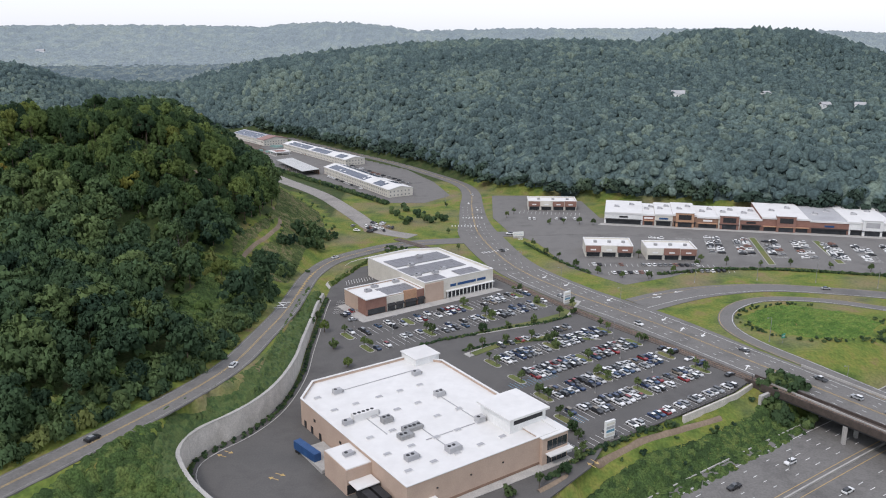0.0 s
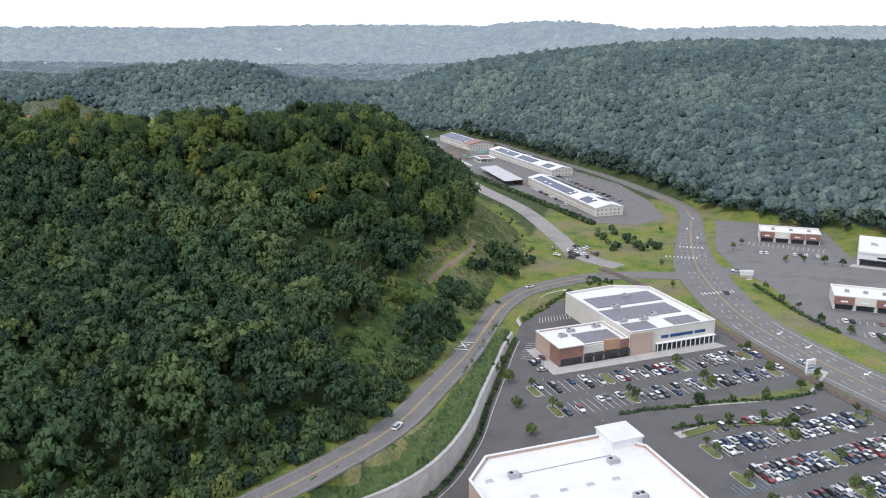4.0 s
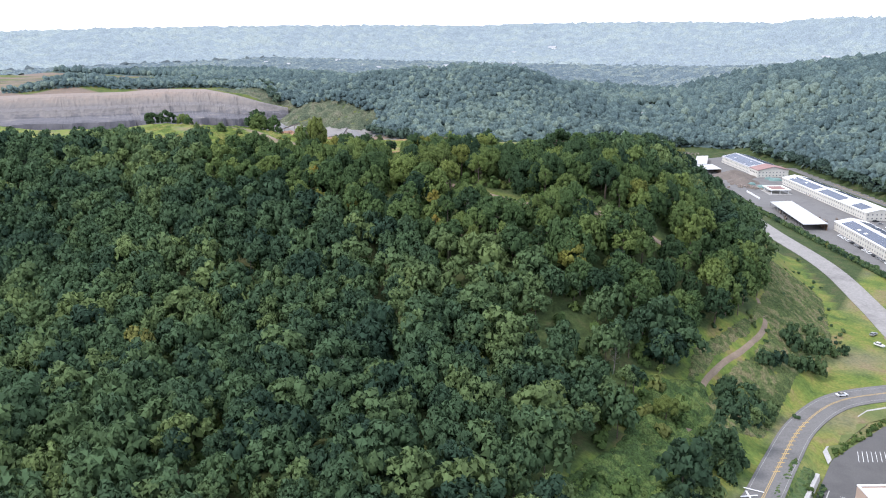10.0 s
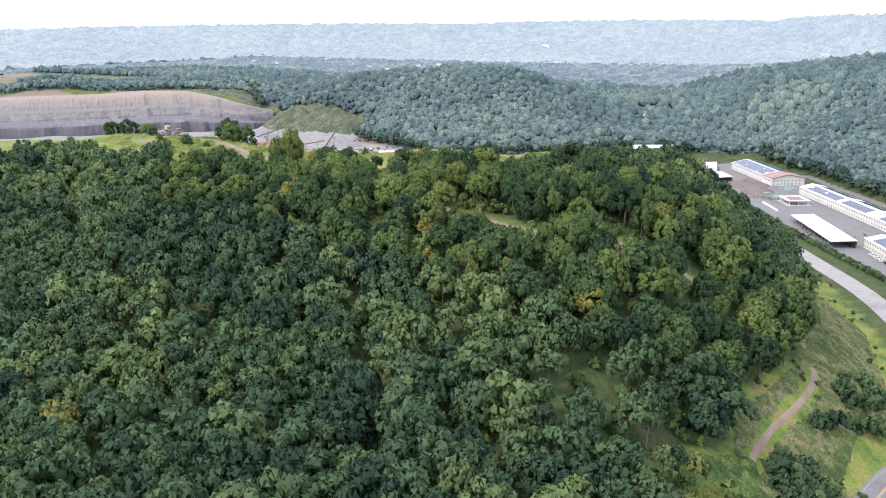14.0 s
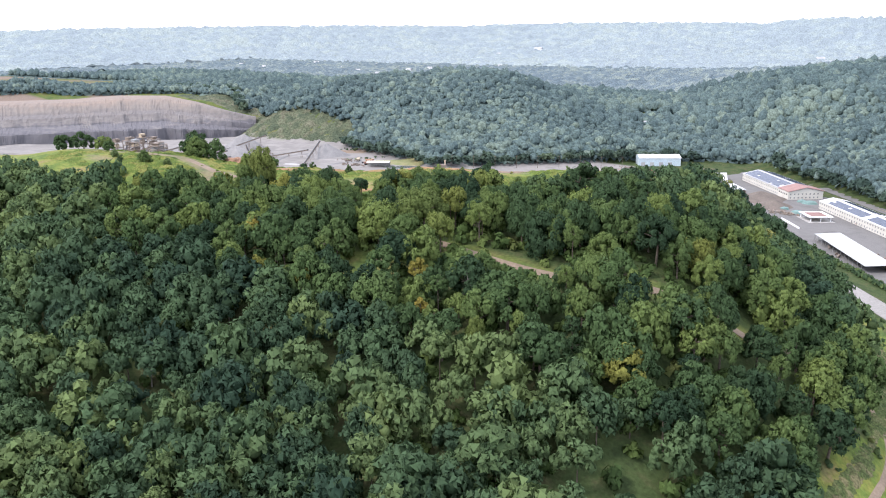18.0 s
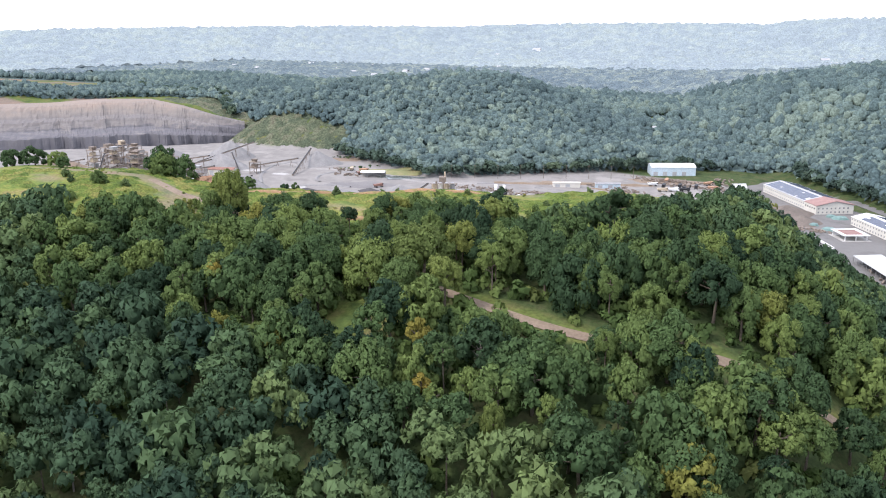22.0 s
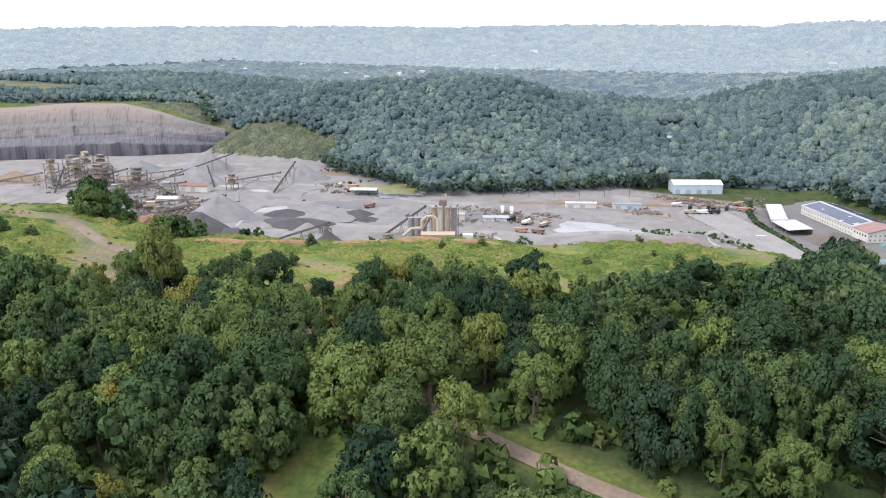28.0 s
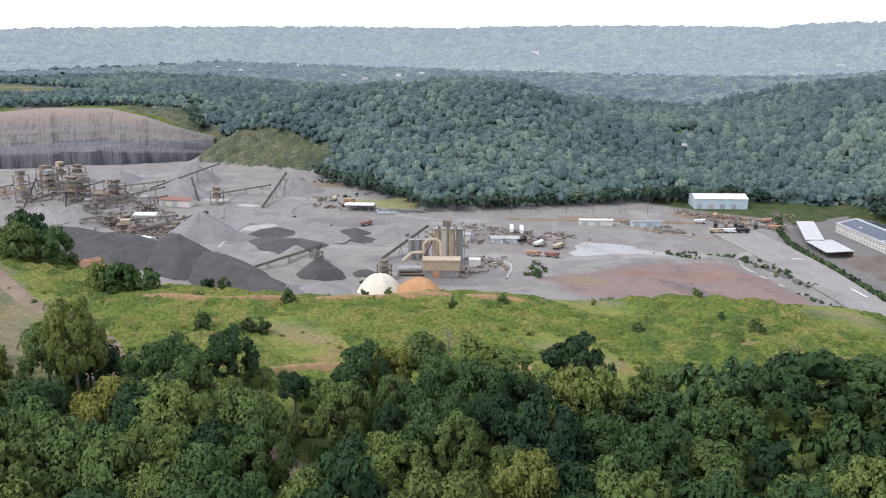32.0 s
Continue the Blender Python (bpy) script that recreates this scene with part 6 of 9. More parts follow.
for k in range(24):
    g.beam((84 + k * 3.1, 438.5 - k * 0.1, 0.0), (84.4 + k * 3.1, 443.5 - k * 0.1, 0.0), 0.16, 0.03)
    g.beam((92 + k * 3.1, 421.5 + k * 0.2, 0.0), (92.4 + k * 3.1, 426.5 + k * 0.2, 0.0), 0.16, 0.03)
part("front_stall_lines", g, PAINT, mall_lot)
part("stall_lines", mall_rows, PAINT, mall_lot)
far_cars("mall_cars", places, "rows of parked cars in the mall car park")

strip_mall = thing("strip_mall", mall(0, 0), "long strip mall with white roofs and varied shop fronts", "shop building")
units = ((0, 26, 44, 7.4, WHITE_WALL, 0), (26, 34, 40, 7.0, BRICK, 0), (34, 46, 42, 7.6, CREAM, 0), (46, 62, 44, 7.8, BROWN, 1), (62, 76, 40, 7.0, BROWN, 0), (76, 90, 40, 7.2, CREAM, 1), (90, 104, 42, 7.0, BRICK, 0), (104, 134, 52, 8.6, BRICK, 2), (134, 158, 52, 7.8, BRICK, 0), (158, 186, 56, 8.2, WHITE_WALL, 1), (186, 240, 52, 7.8, BRICK, 0))
for k, (x0, x1, dep, h, mat, tower) in enumerate(units):
    part("wall", G().box(x0, 0, -0.3, x1 - 0.02, dep, h), mat, strip_mall)
    part("roof", G().box(x0 + 0.1, 0.5, h, x1 - 0.1, dep - 0.3, h + 0.25), ROOF_WHITE if k not in (8, 10) else ROOF_GREY, strip_mall)
    part("parapet", G().box(x0 - 0.1, -0.5, h - 0.2, x1 + 0.05, 0.45, h + 0.9), ROOF_WHITE, strip_mall)
    glazing(strip_mall, x0 + 1.2, x1 - 1.2, -0.1, 0.2, 3.2, max(2, int((x1 - x0) / 3)))
    part("canopy", G().box(x0 + 0.6, -2.2, 3.4, x1 - 0.6, -0.02, 3.75), (DARK, ORANGE, DARK)[k % 3], strip_mall)
    c = (x0 + x1) / 2
    part("sign_bar", G().box(c - 3, -0.2, 4.6, c + 3, -0.02, 5.8), (DARK, WHITE_WALL, BLUE_PAINT)[k % 3], strip_mall)
    if tower:
        t = part("facade_tower", G().box(c - 6, -1.6, 0, c + 6, 3, h + 2.2), (ORANGE if k == 3 else (WHITE_WALL if k == 9 else BRICK)), strip_mall)
        part("tower_cap", G().box(c - 6.4, -2, h + 2.2, c + 6.4, 3.4, h + 2.6), ROOF_WHITE, t)
        part("tower_window", G().box(c - 4.6, -1.7, 0.3, c + 4.6, -1.62, 3.6), GLASS, t)
        part("sign_panel", G().box(c - 4.2, -1.75, h - 2.4, c + 4.2, -1.62, h + 1.0), DARK if k != 9 else ROOF_GREY, t)
    for j in range(2):
        rooftop_unit(mall(x0 + (x1 - x0) * (0.3 + 0.4 * j), dep * (0.45 + 0.2 * j), h + 0.25), 3, 2, 1.5, "units on the mall roof")


def pad_building(m, L, D, h, mats, label):
    t = thing("shop_pavilion", m, label, "shop building")
    shell(t, [(0, 0), (L, 0), (L, D), (0, D)], -0.3, h, CREAM, ROOF_WHITE, 0.7)
    n = len(mats)
    for k, mat in enumerate(mats):
        x0, x1 = L * k / n, L * (k + 1) / n
        part("facade_panel", G().box(x0 + 0.2, -0.35, 2.9, x1 - 0.2, -0.02, h + (0.9 if k % 2 else 0.4)), mat, t)
        glazing(t, x0 + 0.8, x1 - 0.8, -0.12, 0.2, 2.8, 3)
        part("awning", G().box(x0 + 0.6, -1.4, 2.75, x1 - 0.6, -0.36, 2.95), DARK, t)
        part("sign_bar", G().box((x0 + x1) / 2 - 1.6, -0.45, 4.0, (x0 + x1) / 2 + 1.6, -0.36, 4.8), WHITE_WALL, t)
    for j in range(3):
        part("roof_vent", G().box(L * (0.2 + 0.3 * j), D * 0.5, h, L * (0.2 + 0.3 * j) + 2, D * 0.5 + 1.6, h + 1.2), STEEL, t)


pad_building(pose(85, 459, 0, 0, 0, -5), 28, 19, 6.2, (BRICK, CREAM, BRICK), "small brick shop pavilion with a white roof")
pad_building(pose(120, 452, 0, 0, 0, -3), 29, 18, 6.2, (CREAM, BRICK, BRICK), "low shop pavilion with brick panels and awnings")
pad_building(pose(64, 586, 0, 0, 0, -3), 36, 17, 6.2, (BRICK, CREAM, BRICK, BRICK), "small red brick shop row at the wood edge")

# ---- long sheds with solar roofs ----


PALE_GLASS = material("dusty window glass", [(0.16, 0.165, 0.17), (0.24, 0.24, 0.235)], 0.3, 4, 0.3, spec=0.5)
RED_ROOF = material("faded red roof", [(0.27, 0.165, 0.145), (0.33, 0.205, 0.18)], 0.2, 8, 0.8)
TEAL = material("teal tarpaulin", [(0.13, 0.22, 0.20), (0.19, 0.28, 0.255)], 0.4, 6, 0.6)


def long_shed(x, y, a, L, D, eave, ridge, label, solar, wall_mat=CREAM, windows=True, roof_mat=ROOF_WHITE):
    """Origin at one eave corner, the long side along local x."""
    t = thing("long_shed", pose(x, y, 0, 0, 0, a), label, "shed building", "sheds in the yard")
    part("wall", G().box(0, 0, -0.3, L, D, eave), wall_mat, t)
    for x0, sg in ((0, -1), (L, 1)):
        g = G().prism([(0, 0), (D, 0), (D / 2, ridge - eave)], 0, 0.3)
        g.v = [(x0 - (0.3 - q[2] if sg > 0 else q[2]) * 1.0 + (0.3 if sg < 0 else 0), q[0], eave + q[1]) for q in g.v]
        part("gable_wall", g, wall_mat, t)
    part("roof", G().gable(0, 0, eave, L, D, ridge), roof_mat, t)
    sl = math.atan2(ridge - eave, D / 2)
    me = G().box(0.05, 0.05, 0, 3.25, 2.05, 0.08).mesh("solar_panel", SOLAR)
    for x0, x1, side in solar:
        for i in range(int((x1 - x0) / 3.3)):
            for j in range(max(1, int(D / 2 / math.cos(sl) / 2.1) - 1)):
                if rs.random() < 0.04:
                    continue
                off = 0.9 + j * 2.1
                if side < 0:
                    mm = pose(x0 + i * 3.3, off * math.cos(sl), eave + off * math.sin(sl) + 0.36, math.degrees(sl), 0, 0)
                else:
                    mm = pose(x0 + i * 3.3, D - (off + 2.1) * math.cos(sl), eave + (off + 2.1) * math.sin(sl) + 0.36, -math.degrees(sl), 0, 0)
                part("solar_panel", me, None, t, m=mm)
    if windows:
        w = G().box(0, -0.08, 0, 1.1, 0.02, 1.2).mesh("window", PALE_GLASS)
        for z in (1.0, 4.0):
            for i in range(int(L / 3.4)):
                if z + 1.6 < eave:
                    part("window", w, None, t, m=pose(1 + i * 3.4, 0, z))
        w2 = G().box(-0.02, 0, 0, 0.08, 1.1, 1.2).mesh("window", PALE_GLASS)
        for z in (1.0, 4.0):
            for i in range(int(D / 3.4)):
                if z + 1.6 < eave:
                    part("window", w2, None, t, m=pose(L, 1 + i * 3.4, z))
    return t


long_shed(-112, 744, -58.8, 132, 22, 6.2, 8.6, "long white-roofed shed with solar panels and many windows", ((8, 84, -1), (8, 84, 1), (100, 118, -1), (104, 120, 1)))
long_shed(-181, 904, -54.5, 145, 22, 6.0, 8.4, "long cream shed with a solar panelled roof", ((10, 60, -1), (8, 60, 1), (66, 104, -1), (66, 104, 1), (120, 138, -1)))
brick_shed = long_shed(-262, 998, -53, 90, 30, 6.4, 9.6, "long shed with a blue-grey solar roof and red-roofed end block", ((2, 68, -1), (2, 68, 1)), CREAM, True, ROOF_GREY)
part("end_roof", G().gable(72, -0.6, 6.8, 90.3, 30.6, 10.1), RED_ROOF, brick_shed, "faded red roof of the end block")
part("end_block", G().box(72, -0.7, -0.3, 90.2, -0.02, 6.9), CREAM, brick_shed)
for k in range(5):
    part("end_window", G().box(74 + k * 3.2, -0.78, 3.6, 75.3 + k * 3.2, -0.7, 5.0), GLASS, brick_shed)


RIBBED = material("ribbed pale sheet", [(0.43, 0.44, 0.43), (0.51, 0.515, 0.505)], 0.15, 6, 0.6, fine=1.5, grain=0.5)


def carport(x, y, a, L, D, h, label):
    t = thing("carport", pose(x, y, 0, 0, 0, a), label, "carport", "open sheds in the yard")
    part("roof", G().add([(0, 0, h), (L, 0, h), (L, D, h + 0.8), (0, D, h + 0.8), (0, 0, h + 0.3), (L, 0, h + 0.3), (L, D, h + 1.1), (0, D, h + 1.1)], [(0, 3, 2, 1), (4, 5, 6, 7), (0, 1, 5, 4), (1, 2, 6, 5), (2, 3, 7, 6), (3, 0, 4, 7)]), RIBBED, t)
    for i in range(int(L / 1.5)):
        part("roof_rib", G().beam((0.7 + i * 1.5, 0.1, h + 0.33), (0.7 + i * 1.5, D - 0.1, h + 1.12), 0.14, 0.08), ROOF_WHITE, t)
    for i in range(int(L / 6) + 1):
        for yy in (0.4, D - 0.4):
            part("post", G().box(i * 6 + 0.1, yy - 0.12, -0.2, i * 6 + 0.34, yy + 0.12, h + 0.02 + 0.8 * yy / D), STEEL, t)
    part("back_wall", G().box(0.4, D - 0.3, -0.2, L - 0.4, D - 0.1, h), BROWN, t)


carport(-168, 797, -60.5, 77, 17, 4.2, "long open-sided shed with a flat white roof")
carport(-274, 941, -56, 29, 18, 4.0, "open-sided shed with a ribbed white roof")
carport(-289, 997, -75, 56, 12, 4.4, "narrow open shed with a ribbed white roof")

# open pavilion with red slats in the roof
pav = thing("pavilion", pose(-177, 862, 0, 0, 0, -57), "open pavilion with a white roof frame and red roof slats", "pavilion")
part("paving", G().box(-11, -10, -0.2, 11, 10, 0.12), CONCRETE, pav)
for x0, y0, x1, y1 in ((-10, -9, 10, -6.5), (-10, 6.5, 10, 9), (-10, -6.49, -7.5, 6.49), (7.5, -6.49, 10, 6.49)):
    part("roof_frame", G().box(x0, y0, 3.6, x1, y1, 4.1), ROOF_WHITE, pav)
part("roof_deck", G().box(-7.49, -6.48, 3.6, 7.49, 6.48, 3.75), CREAM, pav)
for k in range(6):
    part("slat", G().box(-6.9 + k * 2.4, -6, 3.76, -5.3 + k * 2.4, 6, 4.0), RED_ROOF, pav)
for x in (-8.5, 8.5):
    for y in (-7.5, 0, 7.5):
        part("post", G().box(x - 0.25, y - 0.25, 0.1, x + 0.25, y + 0.25, 3.6), WHITE_WALL, pav)
solo("garden_wall", G().beam((-199, 850, 0.6), (-182, 824, 0.6), 0.6, 1.4), WHITE_WALL, "low white wall beside the hedge", "wall")


def covered_heap(x, y, a, r, h):
    """Goods under a tarpaulin: a lumpy draped mound."""
    g, n, r1 = G(), 14, random.Random(int(x))
    v = [(0, 0, h)]
    for q, hh in ((0.45, 0.92), (0.8, 0.7), (1.0, 0.0)):
        v += [(math.cos(i * 6.283 / n) * r * q * r1.uniform(0.85, 1.1) * 1.6, math.sin(i * 6.283 / n) * r * q * r1.uniform(0.85, 1.1), h * hh * r1.uniform(0.8, 1.1)) for i in range(n)]
    f = [(0, 1 + i, 1 + (i + 1) % n) for i in range(n)]
    for j in range(2):
        f += [(1 + j * n + i, 1 + (j + 1) * n + i, 1 + (j + 1) * n + (i + 1) % n, 1 + j * n + (i + 1) % n) for i in range(n)]
    solo("covered_goods", g.add(v, f), TEAL, "goods under a teal tarpaulin in the yard", "covered goods", "covered goods in the yard", m=pose(x, y, -0.03, 0, 0, a))


for x, y, a, r, h in ((-190, 919, 20, 4.2, 2.4), (-197, 923, 40, 2.6, 2.0), (-228, 966, -30, 4.0, 2.6), (-236, 975, -50, 3.0, 2.0), (-192, 878, 10, 3.6, 2.2), (-204, 886, 50, 3.0, 2.2)):
    covered_heap(x, y, a, r, h)

# ---- railway beside the main road ----
RAIL = curve([(-30, 500, 0.25, 5), (-4, 470, 0.25, 5), (28, 420, 0.25, 5), (50, 384, 0.25, 5), (72, 352, 0.25, 5), (92, 325, 0.25, 5), (108, 302, 0.25, 5), (124, 279, 0.25, 5), (140, 256, 0.25, 5), (160, 226, 0.25, 5), (190, 180, 0.25, 5)])
rail = thing("railway", pose(0, 0, 0), "single railway track on brown ballast", "railway", kind="structure")
part("ballast", slab(G(), RAIL, 0.0, 0.7, 5), material("dark track ballast", [(0.085, 0.072, 0.064), (0.15, 0.125, 0.108)], 0.4, 10, 0.95, fine=2.0, bump=0.4), rail)
for o in (-0.75, 0.75):
    part("rail", slab(G(), RAIL, 0.28, 0.16, 0.16, o), RUST, rail)
me = G().box(-1.3, -0.13, 0, 1.3, 0.13, 0.14).mesh("sleeper", BROWN)
acc = 0
for a, b in zip(RAIL[:-1], RAIL[1:]):
    ang = math.degrees(math.atan2(b[1] - a[1], b[0] - a[0]))
    for k in range(3):
        if 235 < a[1] < 430:
            part("sleeper", me, None, rail, m=pose(a[0] + (b[0] - a[0]) * k / 3, a[1] + (b[1] - a[1]) * k / 3, 0.25, 0, 0, ang + 90))

# ---- bridge over the highway ----
bridge = thing("road_bridge", pose(0, 0, 0), "concrete road bridge carrying the main road over the highway", "bridge", kind="structure")
BR = [p for p in MAIN_ROAD if 236 < p[1] < 292]
part("deck", slab(G(), BR, -0.55, 0.5), CONCRETE, bridge)
for o in (-12.3, -9, -6, -3, 0, 3, 6, 9, 12.3):
    part("girder", slab(G(), BR, -1.07, 1.3, 0.5, o), DARK, bridge)
for o in (-12.8, 12.8):
    part("parapet", slab(G(), BR, 0.9, 1.4, 0.35, o), CONCRETE, bridge)
DARK_STEEL = material("dark rusted steel", [(0.05, 0.04, 0.035), (0.09, 0.07, 0.06)], 0.6, 8, 0.7)
RB = [p for p in RAIL if 232 < p[1] < 288]
part("rail_deck", slab(G(), RB, -0.72, 1.6, 6), DARK, bridge)
for o in (-3, 3):
    part("rail_girder", slab(G(), RB, 0.9, 2.6, 0.4, o), DARK_STEEL, bridge)
hd = Vector((0.824, 0.566))
for s in (-1, 1):
    c = Vector((150, 263)) + Vector((-hd.y, hd.x)) * 25.5 * s
    g = G()
    p, q = c - hd * 21, c + hd * 21
    g.beam((p.x, p.y, -5.0), (q.x, q.y, -5.0), 1.2, 8.4)
    part("abutment", g, CONCRETE, bridge)
c = Vector((150, 248))
for k in (-12, -4, 4, 12):
    p = Vector((150, 258)) + hd * k
    part("pier", G().box(p.x - 0.6, p.y - 0.6, -9.2, p.x + 0.6, p.y + 0.6, -2.3), CONCRETE, bridge)

# ---- lamps, signs, fences ----


def street_lamp(x, y, z, a, h=10.0, label="tall grey street lamp with a single arm"):
    t = thing("street_lamp", pose(x, y, z, 0, 0, a), label, "street lamp", "street lamps")
    part("pole", G().tube((0, 0, -0.3), (0, 0, h), 0.14, 0.08), STEEL, t)
    part("arm", G().beam((0, 0, h), (1.8, 0, h + 0.2), 0.1, 0.1), STEEL, t)
    part("lamp_head", G().box(1.6, -0.2, h + 0.1, 2.4, 0.2, h + 0.3), STEEL, t)
    part("base", G().cyl(0, 0, -0.3, 0.5, 0.3, n=8), CONCRETE, t)


for x, y, a in ((142, 324, 200), (159, 289, 200), (170, 412, 270), (200, 408, 250), (228, 398, 250), (62, 400, 210), (86, 366, 210), (44, 432, 210), (10, 520, 0), (2, 600, 0), (135, 408, 250)):
    street_lamp(x, y, gz(x, y), a, 11)
for x, y in ((76, 207), (114, 234)):
    street_lamp(x, y, gz(x, y), -55, 13)
for u, v in ((100, 26), (132, 26), (100, 60), (132, 43), (110, 104), (140, 121), (70, 121), (64, 100), (146, 60), (60, 138)):
    p = uv(u, v).translation
    street_lamp(p.x, p.y, 0, A0, 8, "dark car park lamp post on a concrete base")


def pylon_sign(x, y, a, h, w):
    t = thing("pylon_sign", pose(x, y, 0, 0, 0, a), "pale freestanding shop sign with panels", "sign", "shop signs")
    part("post", G().box(-w / 2 + 0.2, -0.3, -0.2, w / 2 - 0.2, 0.3, 1.2), CONCRETE, t)
    part("cabinet", G().box(-w / 2, -0.4, 1.2, w / 2, 0.4, h), WHITE_WALL, t)
    for k in range(4):
        part("panel_bar", G().box(-w / 2 + 0.3, -0.45, 1.7 + k * (h - 2) / 4, w / 2 - 0.3, -0.41, 1.3 + (k + 1) * (h - 2) / 4), (CREAM, BLUE_LINE, ROOF_GREY, CREAM)[k], t)


pylon_sign(55, 238, 30, 7, 4)
pylon_sign(61, 372, 35, 7, 4)
pylon_sign(49, 503, 10, 4, 7)
t = thing("road_sign", pose(147, 322, 0, 0, 0, 30), "green highway sign on a steel post", "sign")
part("post", G().cyl(0, 0, -0.5, 4, 0.08, n=6), STEEL, t)
part("panel", G().box(-1.1, -0.05, 2.4, 1.1, 0.05, 4.4), GREEN_SIGN, t)
part("word_bar", G().box(-0.8, -0.08, 3.2, 0.8, -0.051, 3.5), WHITE_WALL, t)
t = thing("guide_sign_frame", pose(70, 208, gz(70, 208), 0, 0, 35), "bare back of a highway guide sign on posts", "sign")
for x in (-2, 2):
    part("post", G().box(x - 0.1, -0.1, -0.3, x + 0.1, 0.1, 4.5), STEEL, t)
part("panel_back", G().box(-2.8, -0.1, 2.2, 2.8, 0.0, 4.6), STEEL, t)

fence = thing("car_park_fence", pose(0, 0, 0), "dark metal railing along the car park edge", "fence", kind="structure")
edge = [(84, 255.2), (97, 264.5), (109, 273.2), (119.5, 283), (121, 288)]
for (ax, ay), (bx, by) in zip(edge[:-1], edge[1:]):
    n = max(2, int(math.hypot(bx - ax, by - ay) / 2.4))
    for z in (0.5, 1.1):
        part("fence_rail", G().beam((ax, ay, z), (bx, by, z), 0.08, 0.08), DARK, fence)
    for i in range(n):
        part("post", G().box(ax + (bx - ax) * i / n - 0.06, ay + (by - ay) * i / n - 0.06, -0.1, ax + (bx - ax) * i / n + 0.06, ay + (by - ay) * i / n + 0.06, 1.25), DARK, fence)
lw = thing("car_park_wall", pose(0, 0, 0), "grey block retaining wall below the car park edge", "wall", kind="structure")
for (ax, ay), (bx, by) in zip(edge[:-1], edge[1:]):
    part("wall_segment", G().beam((ax + 0.5, ay - 0.5, -2.3), (bx + 0.5, by - 0.5, -2.3), 0.8, 4.6), WALL_STONE, lw)

# ---- young trees, shrubs and hedges ----
YOUNG = [crown_mesh(crown(800 + k, 240, 0.15, 9), LEAF_YOUNG) for k in range(4)]
YT = G().tube((0, 0, 0), (0, 0, 1), 0.05, 0.03, 5).mesh("trunk", BARK)


FINE = [crown_mesh(crown(820 + k, 640, 0.1, 16), LEAF) for k in range(3)]


def young_tree(x, y, z, r, h, label="young street tree with a small green crown", group="young trees in the car parks", name="young_tree", wide=1.0):
    t = thing(name, pose(x, y, z, 0, 0, rs.uniform(0, 360)), label, "tree" if h > r * 1.6 else "shrub", group)
    c = part("crown", YOUNG[rs.randrange(4)] if r < 2.1 else FINE[rs.randrange(3)] if r < 5.5 else crowns[rs.randrange(6)], None, t)
    c.matrix_basis = Matrix.LocRotScale((0, 0, h - r), None, (r * wide, r * wide, r * rs.uniform(1.0, 1.4)))
    q = part("trunk", YT, None, t)
    q.matrix_basis = Matrix.LocRotScale((0, 0, -0.2), None, (2 + r, 2 + r, h - r + 0.3))


for u, v in bed_spots:
    for s in (-2.6, 2.4):
        p = uv(u, v + s).translation
        if rs.random() < 0.8:
            young_tree(p.x, p.y, 0.15, rs.uniform(1.2, 2.0), rs.uniform(3.4, 5))
for u, v in ((84, 82), (92, 84), (104, 83), (116, 80), (126, 76), (104, 99), (116, 96), (130, 94), (146, 94), (160, 100), (44, 150), (46, 140), (52, 158), (60, 175), (40, 120), (36, 100), (70, 4), (73, 10), (60, -6), (52, -8), (40, -10), (30, -8), (64, -4)):
    p = uv(u, v).translation
    young_tree(p.x, p.y, gz(p.x, p.y) + 0.2, rs.uniform(1.3, 2.4), rs.uniform(3, 5.2))
for k in range(16):
    p = MAIN_ROAD[int(len(MAIN_ROAD) * (0.42 + 0.02 * k))]
    young_tree(p[0] - 19 + rs.uniform(-1, 1), p[1] - 9, gz(p[0] - 19, p[1] - 9), rs.uniform(1.2, 1.8), rs.uniform(3, 4.6), group="young trees along the road") if k % 2 else None
for x, y in ((56, 478), (62, 462), (68, 450), (76, 436), (86, 424), (98, 416), (112, 414), (128, 424), (146, 440), (163, 440), (182, 438), (200, 440), (220, 434), (240, 428), (262, 420), (46, 560), (52, 572), (108, 470), (116, 455), (150, 446), (74, 540), (84, 541), (95, 540), (104, 538)):
    young_tree(x, y, gz(x, y), rs.uniform(1.3, 2.0), rs.uniform(3.4, 5.2), group="young trees at the mall")


def bushes(name, P, r0, r1, label, mat=None, templates=None, squash=0.9, category="shrubs"):
    P = np.array(P, float)
    R = rng.uniform(r0, r1, len(P))
    Z = ground_z(P[:, 0], P[:, 1])
    tint = np.clip(rng.normal(0.5, 0.25, len(P)), 0, 0.97)
    v, f, t, nn = scatter(templates or [crown(900 + k, 54, 0.28, 3) for k in range(5)], np.column_stack([P, Z + R * 0.35]), R, rng.uniform(0, 6.28, len(P)), np.full(len(P), squash), tint)
    return tagged(new(name, raw_mesh(name, v, f, mat or LEAF_STUFF, t, nn)), label, category, kind="stuff")


def in_poly(poly, n):
    a = np.array(poly)
    P = rng.uniform(a.min(0), a.max(0), (n * 4, 2))
    return P[inside(poly, P[:, 0], P[:, 1])][:n]


def growth(name, poly, step, cell, dome, mat, label, base=0.1):
    """Rough low growth over a plot: one uneven sheet of small mounds."""
    xs, ys = [p[0] for p in poly], [p[1] for p in poly]
    ob = canopy(name, min(xs), max(xs), min(ys), max(ys), step, cell, base, dome, lambda X, Y: inside(poly, X, Y), mat, label, wild=1.3, top=3)
    return ob


